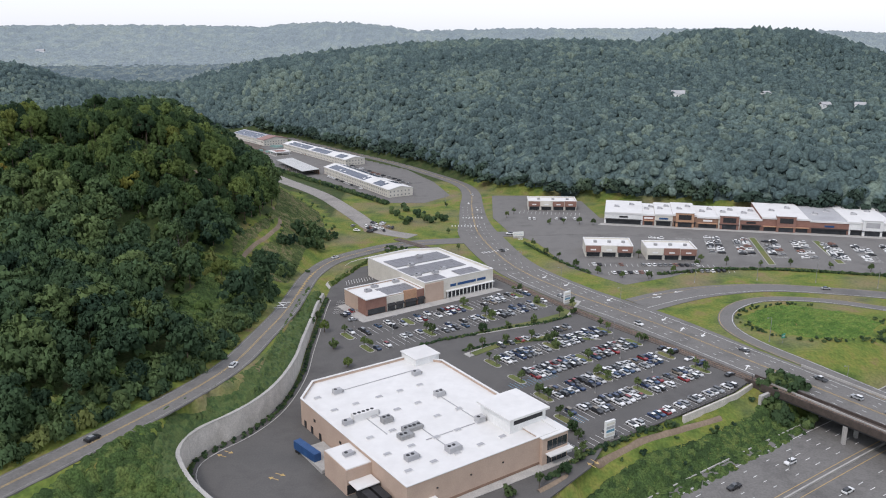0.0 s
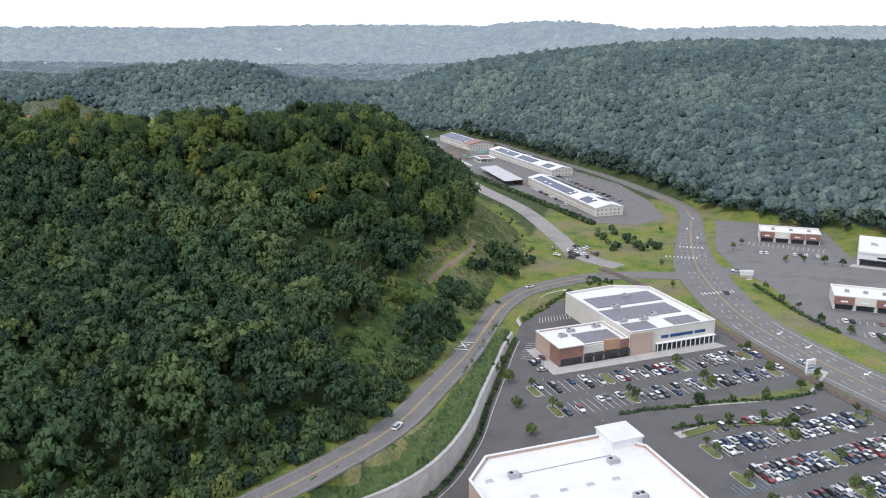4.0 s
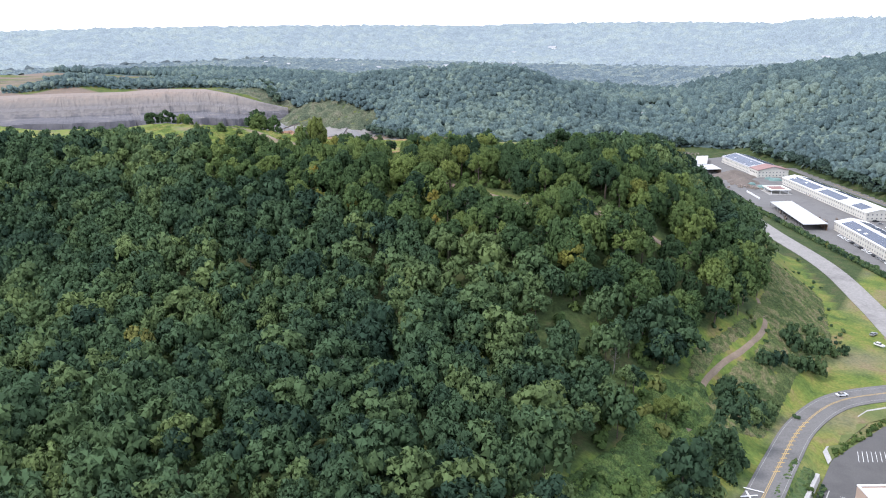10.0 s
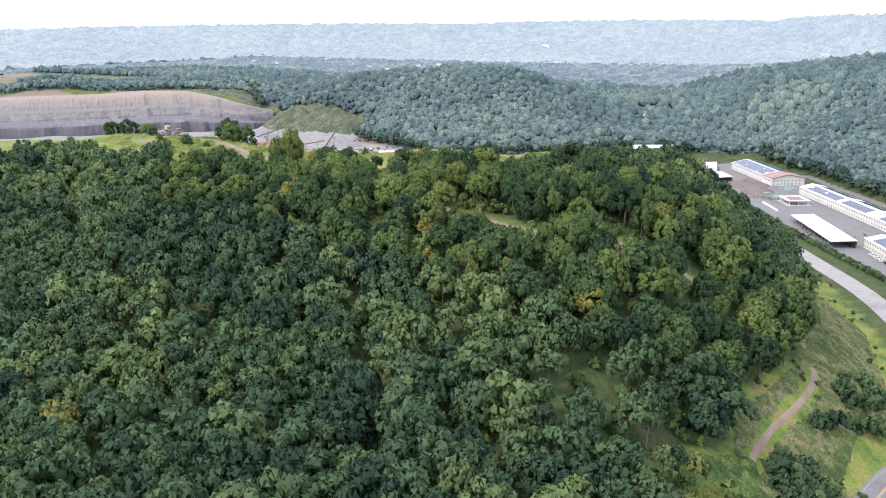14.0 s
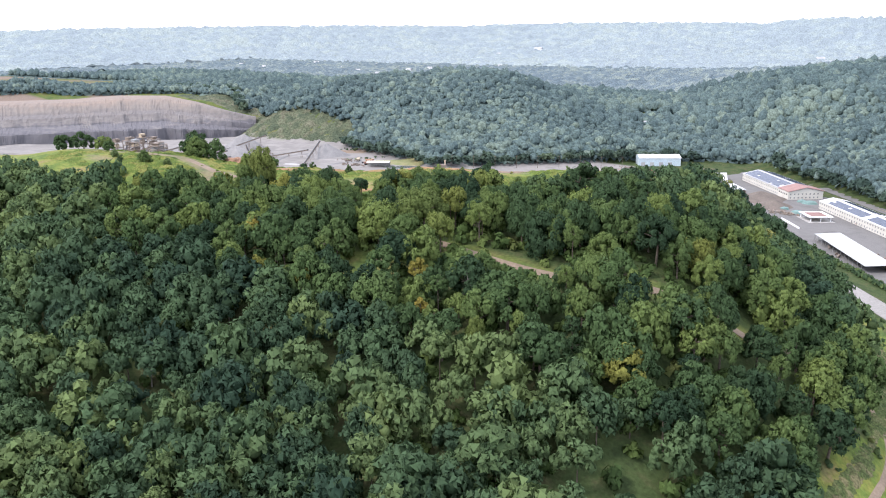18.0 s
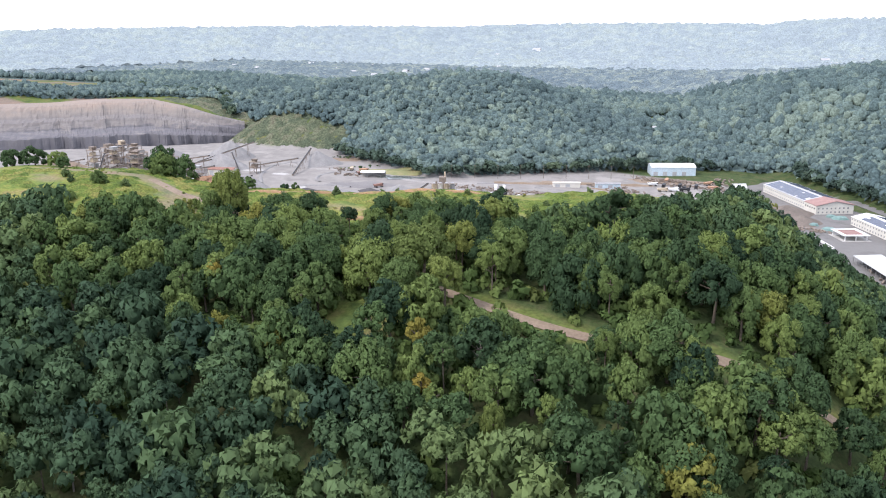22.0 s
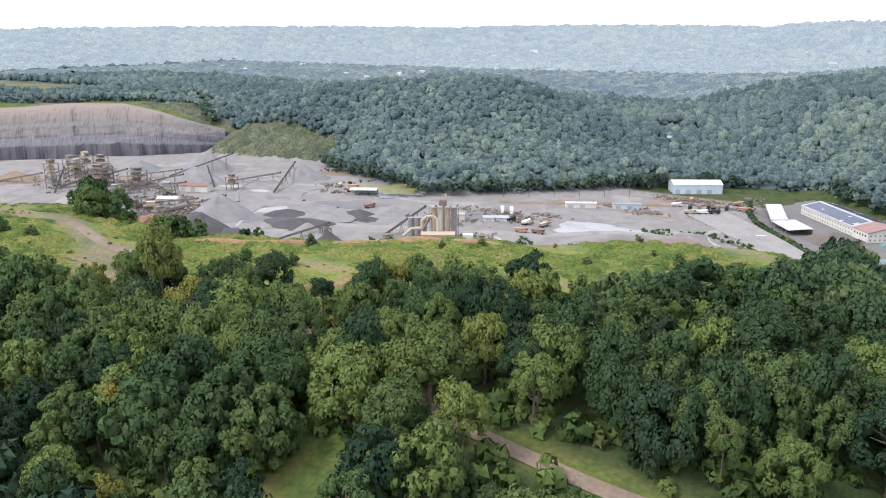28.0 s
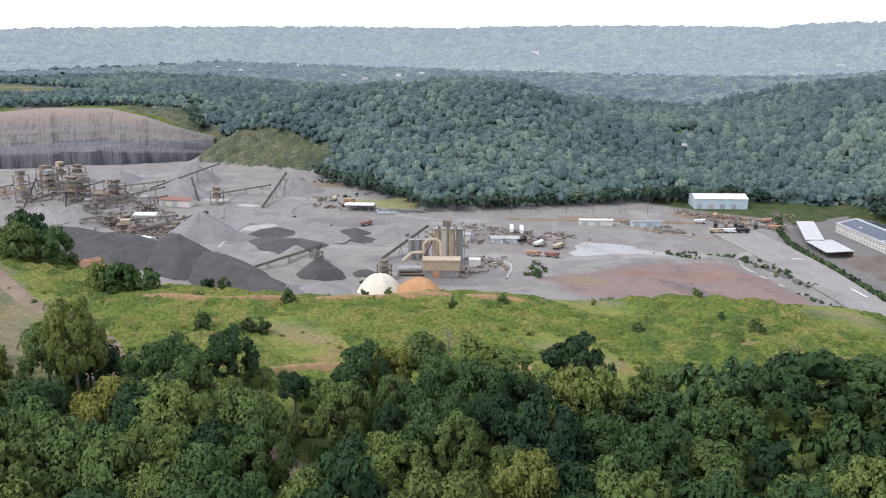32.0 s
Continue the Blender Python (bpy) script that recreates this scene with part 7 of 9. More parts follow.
ROUGH = canopy_material("rough growth", (0.040, 0.068, 0.025), (0.066, 0.108, 0.034), (0.105, 0.142, 0.044), fine=1.6)
LUSH = canopy_material("lush meadow", (0.075, 0.140, 0.032), (0.105, 0.180, 0.040), (0.145, 0.205, 0.050), fine=1.6)
MEADOW = canopy_material("yellow-green meadow", (0.070, 0.106, 0.026), (0.112, 0.152, 0.033), (0.172, 0.172, 0.050), fine=1.3)
MUTED = canopy_material("dry hill growth", (0.066, 0.082, 0.052), (0.092, 0.106, 0.064), (0.130, 0.128, 0.086), fine=0.5)
SCRUB_T = [crown(920 + k, 44, 0.30, 4, core=False) for k in range(6)]
# verge scrub between hill road and wall, and the embankment below the car park
scrub = []
for p in HILL_ROAD:
    if p[1] < 440:
        for k in range(16):
            q = (p[0] + 7.4 + rng.uniform(0, 10), p[1] + rng.uniform(-2, 2))
            wd = along([(a[0], a[1], 0) for a in WALL_LINE], np.array([q[0]]), np.array([q[1]]))[0][0]
            if wd > 2.2 and not inside(LOT, np.array([q[0]]), np.array([q[1]]))[0]:
                scrub.append(q)
bank = [(20, 178), (48, 212), (56, 232), (86, 251), (112, 270), (124, 284), (138, 268), (128, 256), (80, 222), (30, 186)]
growth("bank_scrub", [(14, 160), (36, 206), (50, 222), (68, 238), (86, 248), (112, 266), (124, 281), (137, 267), (127, 255), (80, 221), (40, 190), (26, 176)], 0.75, 2.3, 0.9, ROUGH, "overgrown green scrub on the highway bank")
P = in_poly(bank, 50)
bushes("bank_shrubs", P, 0.7, 1.5, "darker shrubs on the highway bank", squash=1.1)
P = in_poly([(118, 276), (126, 290), (140, 270), (134, 262), (124, 262)], 26)
bushes("bank_trees", P, 2.0, 3.4, "small trees on the bank beside the bridge", squash=1.3, category="trees")
P = in_poly([(-110, 150), (-60, 150), (-64, 198), (-84, 212), (-90, 222)], 190)
growth("slope_scrub", [(-118, 152), (-58, 152), (-62, 190), (-76, 204), (-82, 214), (-86, 222), (-93, 214)], 0.8, 2.5, 1.1, ROUGH, "green scrub on the slope below the road")
bushes("slope_shrubs", P[:40], 0.8, 1.8, "small shrubs on the slope below the road", SCRUB_LEAF)
P = [(171 + (34 + rng.normal(0, 1.5)) * math.cos(a) * 0.95, 348 + (24 + rng.normal(0, 1.5)) * math.sin(a)) for a in rng.uniform(1.2, 6.6, 90)]
bushes("loop_scrub", P, 0.5, 1.3, "low green scrub inside the ramp loop")
growth("loop_meadow", [(140, 346), (143, 356), (150, 364), (161, 370), (172, 371), (188, 365), (200, 355), (204, 347), (192, 333), (180, 326), (165, 326), (150, 333)], 0.9, 2.2, 0.45, LUSH, "lush bright green meadow inside the ramp loop")
P = in_poly([(190, 300), (250, 330), (330, 290), (260, 240), (180, 270)], 170)
bushes("far_bank_scrub", P, 1.5, 4.0, "thick shrubs beyond the loop ramp", squash=1.2)
# low hedges and kerbs
inner = []
for i, p in enumerate(WALL_LINE[2:-6]):
    a, b = WALL_LINE[i + 1], WALL_LINE[i + 3]
    k = math.hypot(b[0] - a[0], b[1] - a[1])
    inner.append((p[0] - (b[1] - a[1]) / k * 1.7, p[1] + (b[0] - a[0]) / k * 1.7, 0.0))
bushes("wall_foot_hedge", [(p[0] + rng.uniform(-0.4, 0.4), p[1] + o) for p in inner for o in (-1.0, 0.4, 1.4)], 0.7, 1.1, "low dark hedge along the foot of the retaining wall", category="hedge")
kerb = G()
for p, q in zip(inner[:-1], inner[1:]):
    dx, dy = q[0] - p[0], q[1] - p[1]
    k = math.hypot(dx, dy)
    nx, ny = -dy / k * 1.9, dx / k * 1.9
    kerb.beam((p[0] + nx, p[1] + ny, 0.07), (q[0] + nx, q[1] + ny, 0.07), 0.3, 0.16)
solo("wall_foot_kerb", kerb, CONCRETE, "pale concrete kerb along the drive", "kerb", kind="structure")
for name, line, r0, r1 in (("drive_hedge", [(-9, 320), (2, 326.5), (12, 331), (24, 338), (43, 345), (60, 355)], 0.7, 1.1), ("drive_hedge", [(9, 313.5), (21, 320), (36, 324.5), (51, 326), (66, 332), (73, 334)], 0.7, 1.1),
                           ("lot_edge_hedge", [(32, 214), (46, 228.5), (58, 238), (70, 246), (81, 252)], 0.8, 1.4), ("mall_edge_hedge", [(120, 422), (152, 430), (189, 430), (242, 419), (300, 404)], 0.8, 1.5), ("mall_corner_hedge", [(52, 488), (61, 464), (70, 444), (82, 424)], 0.7, 1.3)):
    L = curve([(x, y, 0) for x, y in line], 1.4)
    bushes(name, [(p[0] + rng.uniform(-0.6, 0.6), p[1] + rng.uniform(-0.6, 0.6)) for p in L for _ in range(2)], r0, r1, "low dark green hedge beside the car park drive", category="hedge")
kerbed_island([(-62.5, 404), (-61, 424), (-54, 447), (-46, 456.5), (-42.5, 455), (-43, 450), (-52, 436), (-57, 416), (-59.5, 396)], "planted_verge")
bushes("verge_planting", [(-60 + 17 * q + rng.uniform(-1.2, 1.2), 404 + 50 * q ** 1.1 + rng.uniform(-2, 2)) for q in rng.random(60)], 0.5, 1.2, "small shrubs planted in the kerbed verge", SCRUB_LEAF, SCRUB_T)
hatch = G()
for k in range(12):
    hatch.beam((-51 + k * 1.3, 403.5 + k * 0.9, 0.014), (-52.5 + k * 1.3, 411 + k * 0.8, 0.014), 0.16, 0.012)
for k in range(8):
    hatch.beam((-53, 360 + k * 2.5, 0.014), (-46.5, 360.5 + k * 2.5, 0.014), 0.15, 0.012)
part("side_bay_lines", hatch, PAINT, lot)
bushes("rail_side_shrubs", [(-36 + rng.uniform(0, 14), 474 + rng.uniform(-6, 6)) for _ in range(26)], 0.8, 1.6, "dark clipped shrubs at the road corner")
# hedge beside the haul road
H = curve([(-44, 606, 0), (-90, 668, 0), (-150, 748, 0), (-215, 835, 0), (-262, 905, 0), (-290, 955, 0), (-302, 1000, 0)], 2.6)
bushes("hedge", [(p[0] + o, p[1] + o) for p in H for o in (-0.8, 0.8)], 1.6, 2.3, "long trimmed dark green hedge beside the haul road", squash=1.2, category="hedge")
P = [(-30, 556), (-24, 548), (-18, 560), (-12, 552), (-8, 544), (-34, 566), (-20, 570), (-4, 560), (0, 550), (-26, 540), (-14, 568), (-38, 575), (-28, 582)]
bushes("pond_shrubs", P, 2.2, 4.2, "rounded shrubs in the green triangle by the junction", squash=1.1)
DRY = canopy_material("dry slope growth", (0.062, 0.088, 0.032), (0.100, 0.126, 0.046), (0.170, 0.155, 0.080), fine=1.4)
SLOPE = [(-80, 396), (-93, 376), (-110, 396), (-114, 416), (-109, 439), (-105, 464), (-107, 497), (-116, 530), (-128, 570), (-96, 580), (-90, 571), (-74, 505), (-79, 470), (-80, 440)]
canopy("slope_meadow", -128, -74, 376, 580, 0.9, 2.4, 0.1, 0.7, lambda X, Y: inside(SLOPE, X, Y) & (along([(-98, 345, 0), (-99, 358, 0), (-100, 377, 0), (-104, 398, 0), (-103, 420, 0), (-98, 450, 0), (-99, 470, 0)], X, Y)[0] > 1.9 + 0.5 * np.sin(Y / 3)), DRY, "rough green growth on the grassy slope", wild=1.3, top=3)
P = np.concatenate([in_poly(GRASS_HILL, 40), in_poly([(-76, 500), (-70, 520), (-82, 560), (-92, 560), (-84, 510)], 14)])
bushes("slope_bushes", P, 0.5, 1.7, "scattered bushes on the grassy slope")
P = [(p[0] - 11 - k * 2.8 + rng.uniform(-1.2, 1.2), p[1] + rng.uniform(-2, 2)) for p in HILL_ROAD if 285 < p[1] < 345 or 352 < p[1] < 372 or 398 < p[1] < 420 for k in range(4) if rng.random() < 0.8]
P += [(p[0] - 7.5 - k * 2.6 + rng.uniform(-1, 1), p[1] + 5 + k * 1.6 + rng.uniform(-1.5, 1.5)) for p in HILL_ROAD if 110 < p[1] < 290 for k in range(4) if rng.random() < 0.75]
bushes("road_edge_bushes", P, 1.8, 3.6, "dark rounded bushes along the road edge", squash=1.3, templates=[crown(910 + k, 150, 0.19, 7) for k in range(5)])
P = [(-98, 402), (-96, 408), (-92, 440), (-88, 447), (-84, 455), (-80, 460), (-88, 470), (-82, 476), (-78, 486), (-84, 492), (-74, 494), (-70, 500), (-90, 484), (-95, 395), (-76, 466)]
bushes("slope_thicket", P, 2.6, 4.6, "dark green thicket of small trees on the slope", squash=1.25, templates=[crown(910 + k, 200, 0.17, 9) for k in range(5)], category="shrubs")
growth("clearing_scrub", CLEARING, 0.9, 2.6, 1.2, ROUGH, "bright green scrub in the hillside clearing")
# low growth between the trees
P = jitter_grid(-430, -80, 180, 600, 6)
d = crest_d(P[:, 0], P[:, 1])
tx = np.interp(P[:, 1], [100, 196, 262, 300, 416, 445, 500, 571, 645], [-165, -106, -76, -73, -72, -66, -66, -84, -118])
keep = (P[:, 0] < tx - 12) & (d > 34) & (rng.random(len(P)) < np.where((P[:, 1] > 400) & (P[:, 0] > -330) & (P[:, 0] < -150), 0.85, 0.4)) & (along([p[:3] for p in TRACK_LINE], P[:, 0], P[:, 1])[0] > 3.6) & (np.hypot(P[:, 0] + 259, P[:, 1] - 420) > 9) & ~inside(GRASS_HILL, P[:, 0], P[:, 1])
bushes("woodland_undergrowth", P[keep], 1.6, 3.4, "green undergrowth between the hillside trees", SCRUB_LEAF, templates=SCRUB_T, squash=1.1)
# plateau: bushes told apart singly, and tufts
for x, y, r in ((-345, 486, 2.2), (-336, 492, 1.7), (-333, 493, 2.0), (-341, 511, 2.0), (-294, 540, 1.3), (-270, 575, 1.5), (-259, 543, 1.4), (-235, 556, 1.8), (-368, 508, 2.2), (-363, 509, 2.0), (-329, 527, 1.2), (-324, 531, 1.2), (-254, 575, 1.5), (-302, 528, 1.2), (-244, 560, 1.0),
                (-426, 490, 6.6), (-434, 497, 7.6), (-440, 502, 6.4), (-420, 497, 6.0), (-418, 453, 3.4), (-408, 458, 1.8), (-489, 468, 6.0), (-480, 474, 5.0), (-498, 462, 5.4), (-470, 470, 3.4), (-389, 490, 4.4), (-384, 493, 4.8), (-379, 497, 4.0), (-372, 462, 2.4), (-203, 540, 4.0), (-196, 548, 4.0), (-440, 452, 2.0), (-430, 448, 1.6)):
    young_tree(x, y, gz(x, y), r, r * 1.5, "dark green bush standing on the grassy plateau", "bushes on the plateau", "bush")
P = jitter_grid(-470, -180, 440, 620, 3.2)
d = crest_d(P[:, 0], P[:, 1])
keep = (d < 44) & (d > -60) & (rng.random(len(P)) < 0.12 + 0.12 * np.sin(P[:, 0] / 15) * np.sin(P[:, 1] / 9))
canopy("plateau_growth", -470, -160, 432, 640, 1.5, 4.2, 0.0, 0.75, lambda X, Y: (crest_d(X, Y) < np.where(X > -345, 38, 42) + 4 * np.sin(X / 9)) & (crest_d(X, Y) > -58) & (X < -170) & (np.sin(X / 17 + Y / 9) * np.sin(Y / 13 - X / 31) < 0.72) & (along([(-470, 462, 0), (-420, 478, 0), (-395, 470, 0), (-370, 452, 0), (-345, 462, 0)], X, Y)[0] > 4.5 + 1.5 * np.sin(X / 3)), MEADOW, "yellow-green rough meadow over the plateau", wild=1.0, top=3)
GRASS_LEAF = foliage("meadow tufts", "tint", (0.10, 0.15, 0.035), (0.16, 0.205, 0.042), (0.22, 0.225, 0.05), (0.26, 0.20, 0.06))
bushes("plateau_meadow", P[keep], 0.4, 1.1, "rough yellow-green meadow tufts on the plateau", GRASS_LEAF, [crown(970 + k, 34, 0.3, 4, core=False) for k in range(4)], 0.4, "meadow")
# trees told apart from the rest by size or colour: x, y, radius, height, stretch, leaves
LIGHT_CROWN = crown_mesh(crown(610, 3600, 0.036, 24), LEAF_LIGHT)
YELLOW_CROWN = crown_mesh(crown(611, 900, 0.07, 14), LEAF_YELLOW)
for x, y, r, h, up, mesh, lab in ((-252, 444, 9.4, 19, 1.1, LIGHT_CROWN, "large light green tree beside the dirt track"), (-333, 446, 6.0, 25, 1.9, LIGHT_CROWN, "tall light green tree at the plateau edge"),
                                  (-218, 507, 8.6, 18, 1.0, crowns[0], "broad dark tree on the crest of the hill"), (-209, 512, 6.5, 16, 1.0, crowns[2], "broad dark tree on the crest of the hill"), (-283, 487, 4.6, 13, 1.2, crowns[1], "dark tree standing at the plateau edge"), (-248, 485, 5.2, 16, 1.2, crowns[3], "dark tree standing at the plateau edge"),
                                  (-232, 412, 3.6, 12, 1.3, YELLOW_CROWN, "yellowing tree among green hillside trees"), (-299, 407, 3.0, 14.5, 1.0, YELLOW_CROWN, "yellowing tree among green hillside trees"), (-222, 398, 2.8, 11, 1.2, YELLOW_CROWN, "yellowing tree among green hillside trees"), (-107, 272, 3.6, 9, 1.2, YELLOW_CROWN, "yellowing tree above the road"),
                                  (-201.5, 396, 3.2, 13, 2.0, LIGHT_CROWN, "narrow pointed light green tree"), (-106, 364, 4.6, 9.5, 1.1, LIGHT_CROWN, "light green tree on the grassy slope")):
    t = thing("large_tree", pose(x, y, gz(x, y), 0, 0, rs.uniform(0, 360)), lab, "tree", "trees that stand out")
    c = part("crown", mesh, None, t)
    c.matrix_basis = Matrix.LocRotScale((0, 0, h - r * up * 0.9), None, (r, r, r * up))
    q = part("trunk", trunk_meshes[0], None, t)
    q.matrix_basis = Matrix.LocRotScale((0, 0, h - r * up * 0.9), None, (r, r, h - r * up * 0.9))


DEAD_WOOD = material("dead grey wood", [(0.17, 0.15, 0.13), (0.26, 0.235, 0.21)], 1.0, 8, 0.95, fine=3.0)


def snag(x, y, h):
    g = G()
    z = gz(x, y)
    g.tube((x, y, z), (x + 0.4, y, z + h * 0.55), 0.24, 0.13, 5)
    g.tube((x + 0.4, y, z + h * 0.55), (x - 0.3, y + 0.5, z + h), 0.13, 0.03, 5)
    for i in range(14):
        a = i * 2.3
        zz = z + h * (0.3 + 0.045 * i)
        k = 2.6 - 0.1 * i + 0.6 * math.sin(i * 3.1)
        m = (x + 0.2 + math.cos(a) * k * 0.6, y + math.sin(a) * k * 0.6, zz + 0.7)
        g.tube((x + 0.2, y, zz), m, 0.07, 0.04, 4)
        g.tube(m, (x + math.cos(a + 0.4) * k, y + math.sin(a + 0.4) * k, zz + 1.9), 0.04, 0.012, 3)
        g.tube(m, (x + math.cos(a - 0.5) * k, y + math.sin(a - 0.5) * k, zz + 1.3), 0.035, 0.012, 3)
    solo("dead_tree", g, DEAD_WOOD, "bare grey dead tree among green trees", "tree", "dead trees")


for x, y, h in ((-362, 468, 11), (-286, 500, 9), (-222, 520, 14), (-232, 396, 13), (-280, 345, 12), (-300, 352, 12), (-150, 318, 12), (-128, 372, 12), (-190, 300, 12), (-214, 412, 13)):
    snag(x, y, h)

# ---- quarry ----


def pile(name, x, y, z, r, h, mat, label, sx=1.0, turn=0.0, sharp=1.0):
    n, k = 26, 7
    g = G()
    r1 = random.Random(int(x * 7 + y))
    ph = [r1.uniform(0, 6.28) for _ in range(4)]
    v = [(0, 0, h)]
    for j in range(1, k + 1):
        for i in range(n):
            a = 2 * math.pi * i / n
            q = j / k
            w = 1 + 0.10 * math.sin(3 * a + ph[0]) + 0.06 * math.sin(7 * a + ph[1])
            v.append((math.cos(a) * r * q * w * sx, math.sin(a) * r * q * w, h * (1 - q ** sharp) * (1 + 0.05 * math.sin(5 * a + ph[2])) - (0.4 if j == k else 0)))
    f = [(0, 1 + i, 1 + (i + 1) % n) for i in range(n)]
    for j in range(k - 1):
        f += [(1 + j * n + i, 1 + (j + 1) * n + i, 1 + (j + 1) * n + (i + 1) % n, 1 + j * n + (i + 1) % n) for i in range(n)]
    g.add(v, f)
    return solo(name, g, mat, label, "pile", "stockpiles in the quarry", m=pose(x, y, z, 0, 0, turn), smooth=True)


QZ = lambda x, y: gz(x, y)
for x, y, r, h, mat, lab, sx in ((-491, 694, 14, 11, DARK_GRAVEL, "dark cone-shaped gravel stockpile", 1), (-520, 707, 13, 9, GRAVEL, "pale grey gravel stockpile under a conveyor", 1.2), (-612, 716, 26, 17, MID_GRAVEL, "large grey gravel stockpile", 1),
                                 (-664, 862, 24, 14, MID_GRAVEL, "grey gravel stockpile below a conveyor end", 1), (-775, 850, 28, 18, MID_GRAVEL, "broad grey stockpile in the quarry", 1), (-735, 800, 26, 14, MID_GRAVEL, "grey stockpile on the quarry floor", 1.2),
                                 (-575, 747, 14, 4, DARK_GRAVEL, "low dark gravel heap", 1.4), (-545, 755, 17, 4.5, MID_GRAVEL, "low flat gravel heap", 1.3), (-512, 792, 13, 6, MID_GRAVEL, "grey gravel heap beside the plant", 1.2), (-534, 780, 9, 4, DARK_GRAVEL, "small dark gravel heap", 1.5), (-520, 767, 9, 3, DARK_GRAVEL, "small dark gravel heap", 1.6),
                                 (-745, 688, 17, 9, GRAVEL, "pale gravel heap by the crushers", 1.2), (-738, 704, 17, 9, MID_GRAVEL, "grey gravel heap by the crushers", 1.2), (-470, 710, 7, 3.5, DARK_GRAVEL, "small dark heap next to the dryer", 1.6), (-469, 672, 13, 5, MID_GRAVEL, "grey gravel heap below the plateau", 1.3), (-548, 690, 11, 5, GRAVEL, "pale gravel heap behind the dark tips", 1.2),
                                 (-830, 815, 20, 11, MID_GRAVEL, "grey stockpile below a conveyor end", 1), (-862, 790, 18, 9, MID_GRAVEL, "grey stockpile by the crushers", 1.2), (-547, 728, 18, 3, DARK_GRAVEL, "low flat dark gravel heap", 1.5), (-880, 720, 22, 9, BROWN_SOIL, "brown soil heap at the quarry edge", 1.4),
                                 (-228, 917, 21, 7.5, DARK_SOIL, "brown soil stockpile in the yard", 1), (-213, 893, 16, 6, DARK_SOIL, "brown mulch stockpile in the yard", 1)):
    pile("stockpile", x, y, QZ(x, y) - 0.2, r, h, mat, lab, sx)
pile("stockpile", -445, 688, QZ(-445, 688), 11.5, 9.5, PALE_SAND, "smooth pale sand dome stockpile", 1, 0, 2.2)
pile("stockpile", -427, 699, QZ(-427, 699), 11, 7.5, ORANGE_SAND, "low orange sand stockpile", 1.1, 30, 1.8)
# long dark tips on the near side
for x, y, r, h, sx, tn in ((-662, 652, 22, 13, 3.4, 12), (-618, 660, 22, 13.5, 3.2, 8), (-578, 668, 21, 16.5, 2.0, -20), (-540, 665, 19, 11.5, 2.6, -14), (-508, 660, 14, 6, 2.2, -6)):
    pile("stockpile", x, y, QZ(x, y), r, h, DARK_GRAVEL, "long dark grey spoil tip", sx, tn, 1.3)


def patch(name, x, y, rx, ry, turn, mat, label, lift=0.12, category="ground patch"):
    """A flat spread of another soil, following the ground."""
    r1 = random.Random(int(x * 3 + y))
    ph = [r1.uniform(0, 6.28) for _ in range(3)]
    n, k = 30, 6
    ca, sa = math.cos(radians(turn)), math.sin(radians(turn))
    v, g = [(x, y, gz(x, y) + lift)], G()
    for j in range(1, k + 1):
        for i in range(n):
            a = 2 * math.pi * i / n
            w = j / k * (1 + 0.16 * math.sin(2 * a + ph[0]) + 0.12 * math.sin(5 * a + ph[1]) + 0.07 * math.sin(9 * a + ph[2]))
            p, q = math.cos(a) * rx * w, math.sin(a) * ry * w
            p, q = x + p * ca - q * sa, y + p * sa + q * ca
            v.append((p, q, gz(p, q) + lift - (0.3 if j == k else 0)))
    f = [(0, 1 + i, 1 + (i + 1) % n) for i in range(n)]
    for j in range(k - 1):
        f += [(1 + j * n + i, 1 + (j + 1) * n + i, 1 + (j + 1) * n + (i + 1) % n, 1 + j * n + (i + 1) % n) for i in range(n)]
    g.add(v, f)
    solo(name, g, mat, label, category, kind="structure", smooth=True)


def bank(name, line, w, h, mat, label, lift=0.0):
    """A low ridge, or a worn lane where h is small, along a line."""
    L = curve([(x, y) for x, y in line], 4)
    g = G()
    rows = []
    for i, p in enumerate(L):
        a, b = L[max(0, i - 1)], L[min(len(L) - 1, i + 1)]
        k = math.hypot(b[0] - a[0], b[1] - a[1])
        nx, ny = -(b[1] - a[1]) / k, (b[0] - a[0]) / k
        q = 0.75 + 0.25 * math.sin(i * 1.3) + 0.2 * math.sin(i * 0.47)
        row = []
        for o, e in ((-0.5, -0.3), (-0.25, 0.75), (0.0, 1.0), (0.25, 0.75), (0.5, -0.3)):
            x, y = p[0] + nx * o * w, p[1] + ny * o * w
            row.append((x, y, gz(x, y) + (h * q * e if h > 0.3 else (h if e > 0 else -0.2)) + lift))
        rows.append(row)
    for P, Q in zip(rows[:-1], rows[1:]):
        g.add([*P, *Q], [(k, k + 1, k + 6, k + 5) for k in range(4)])
    solo(name, g, mat, label, "earth bank" if h > 0.3 else "track", kind="structure", smooth=True)


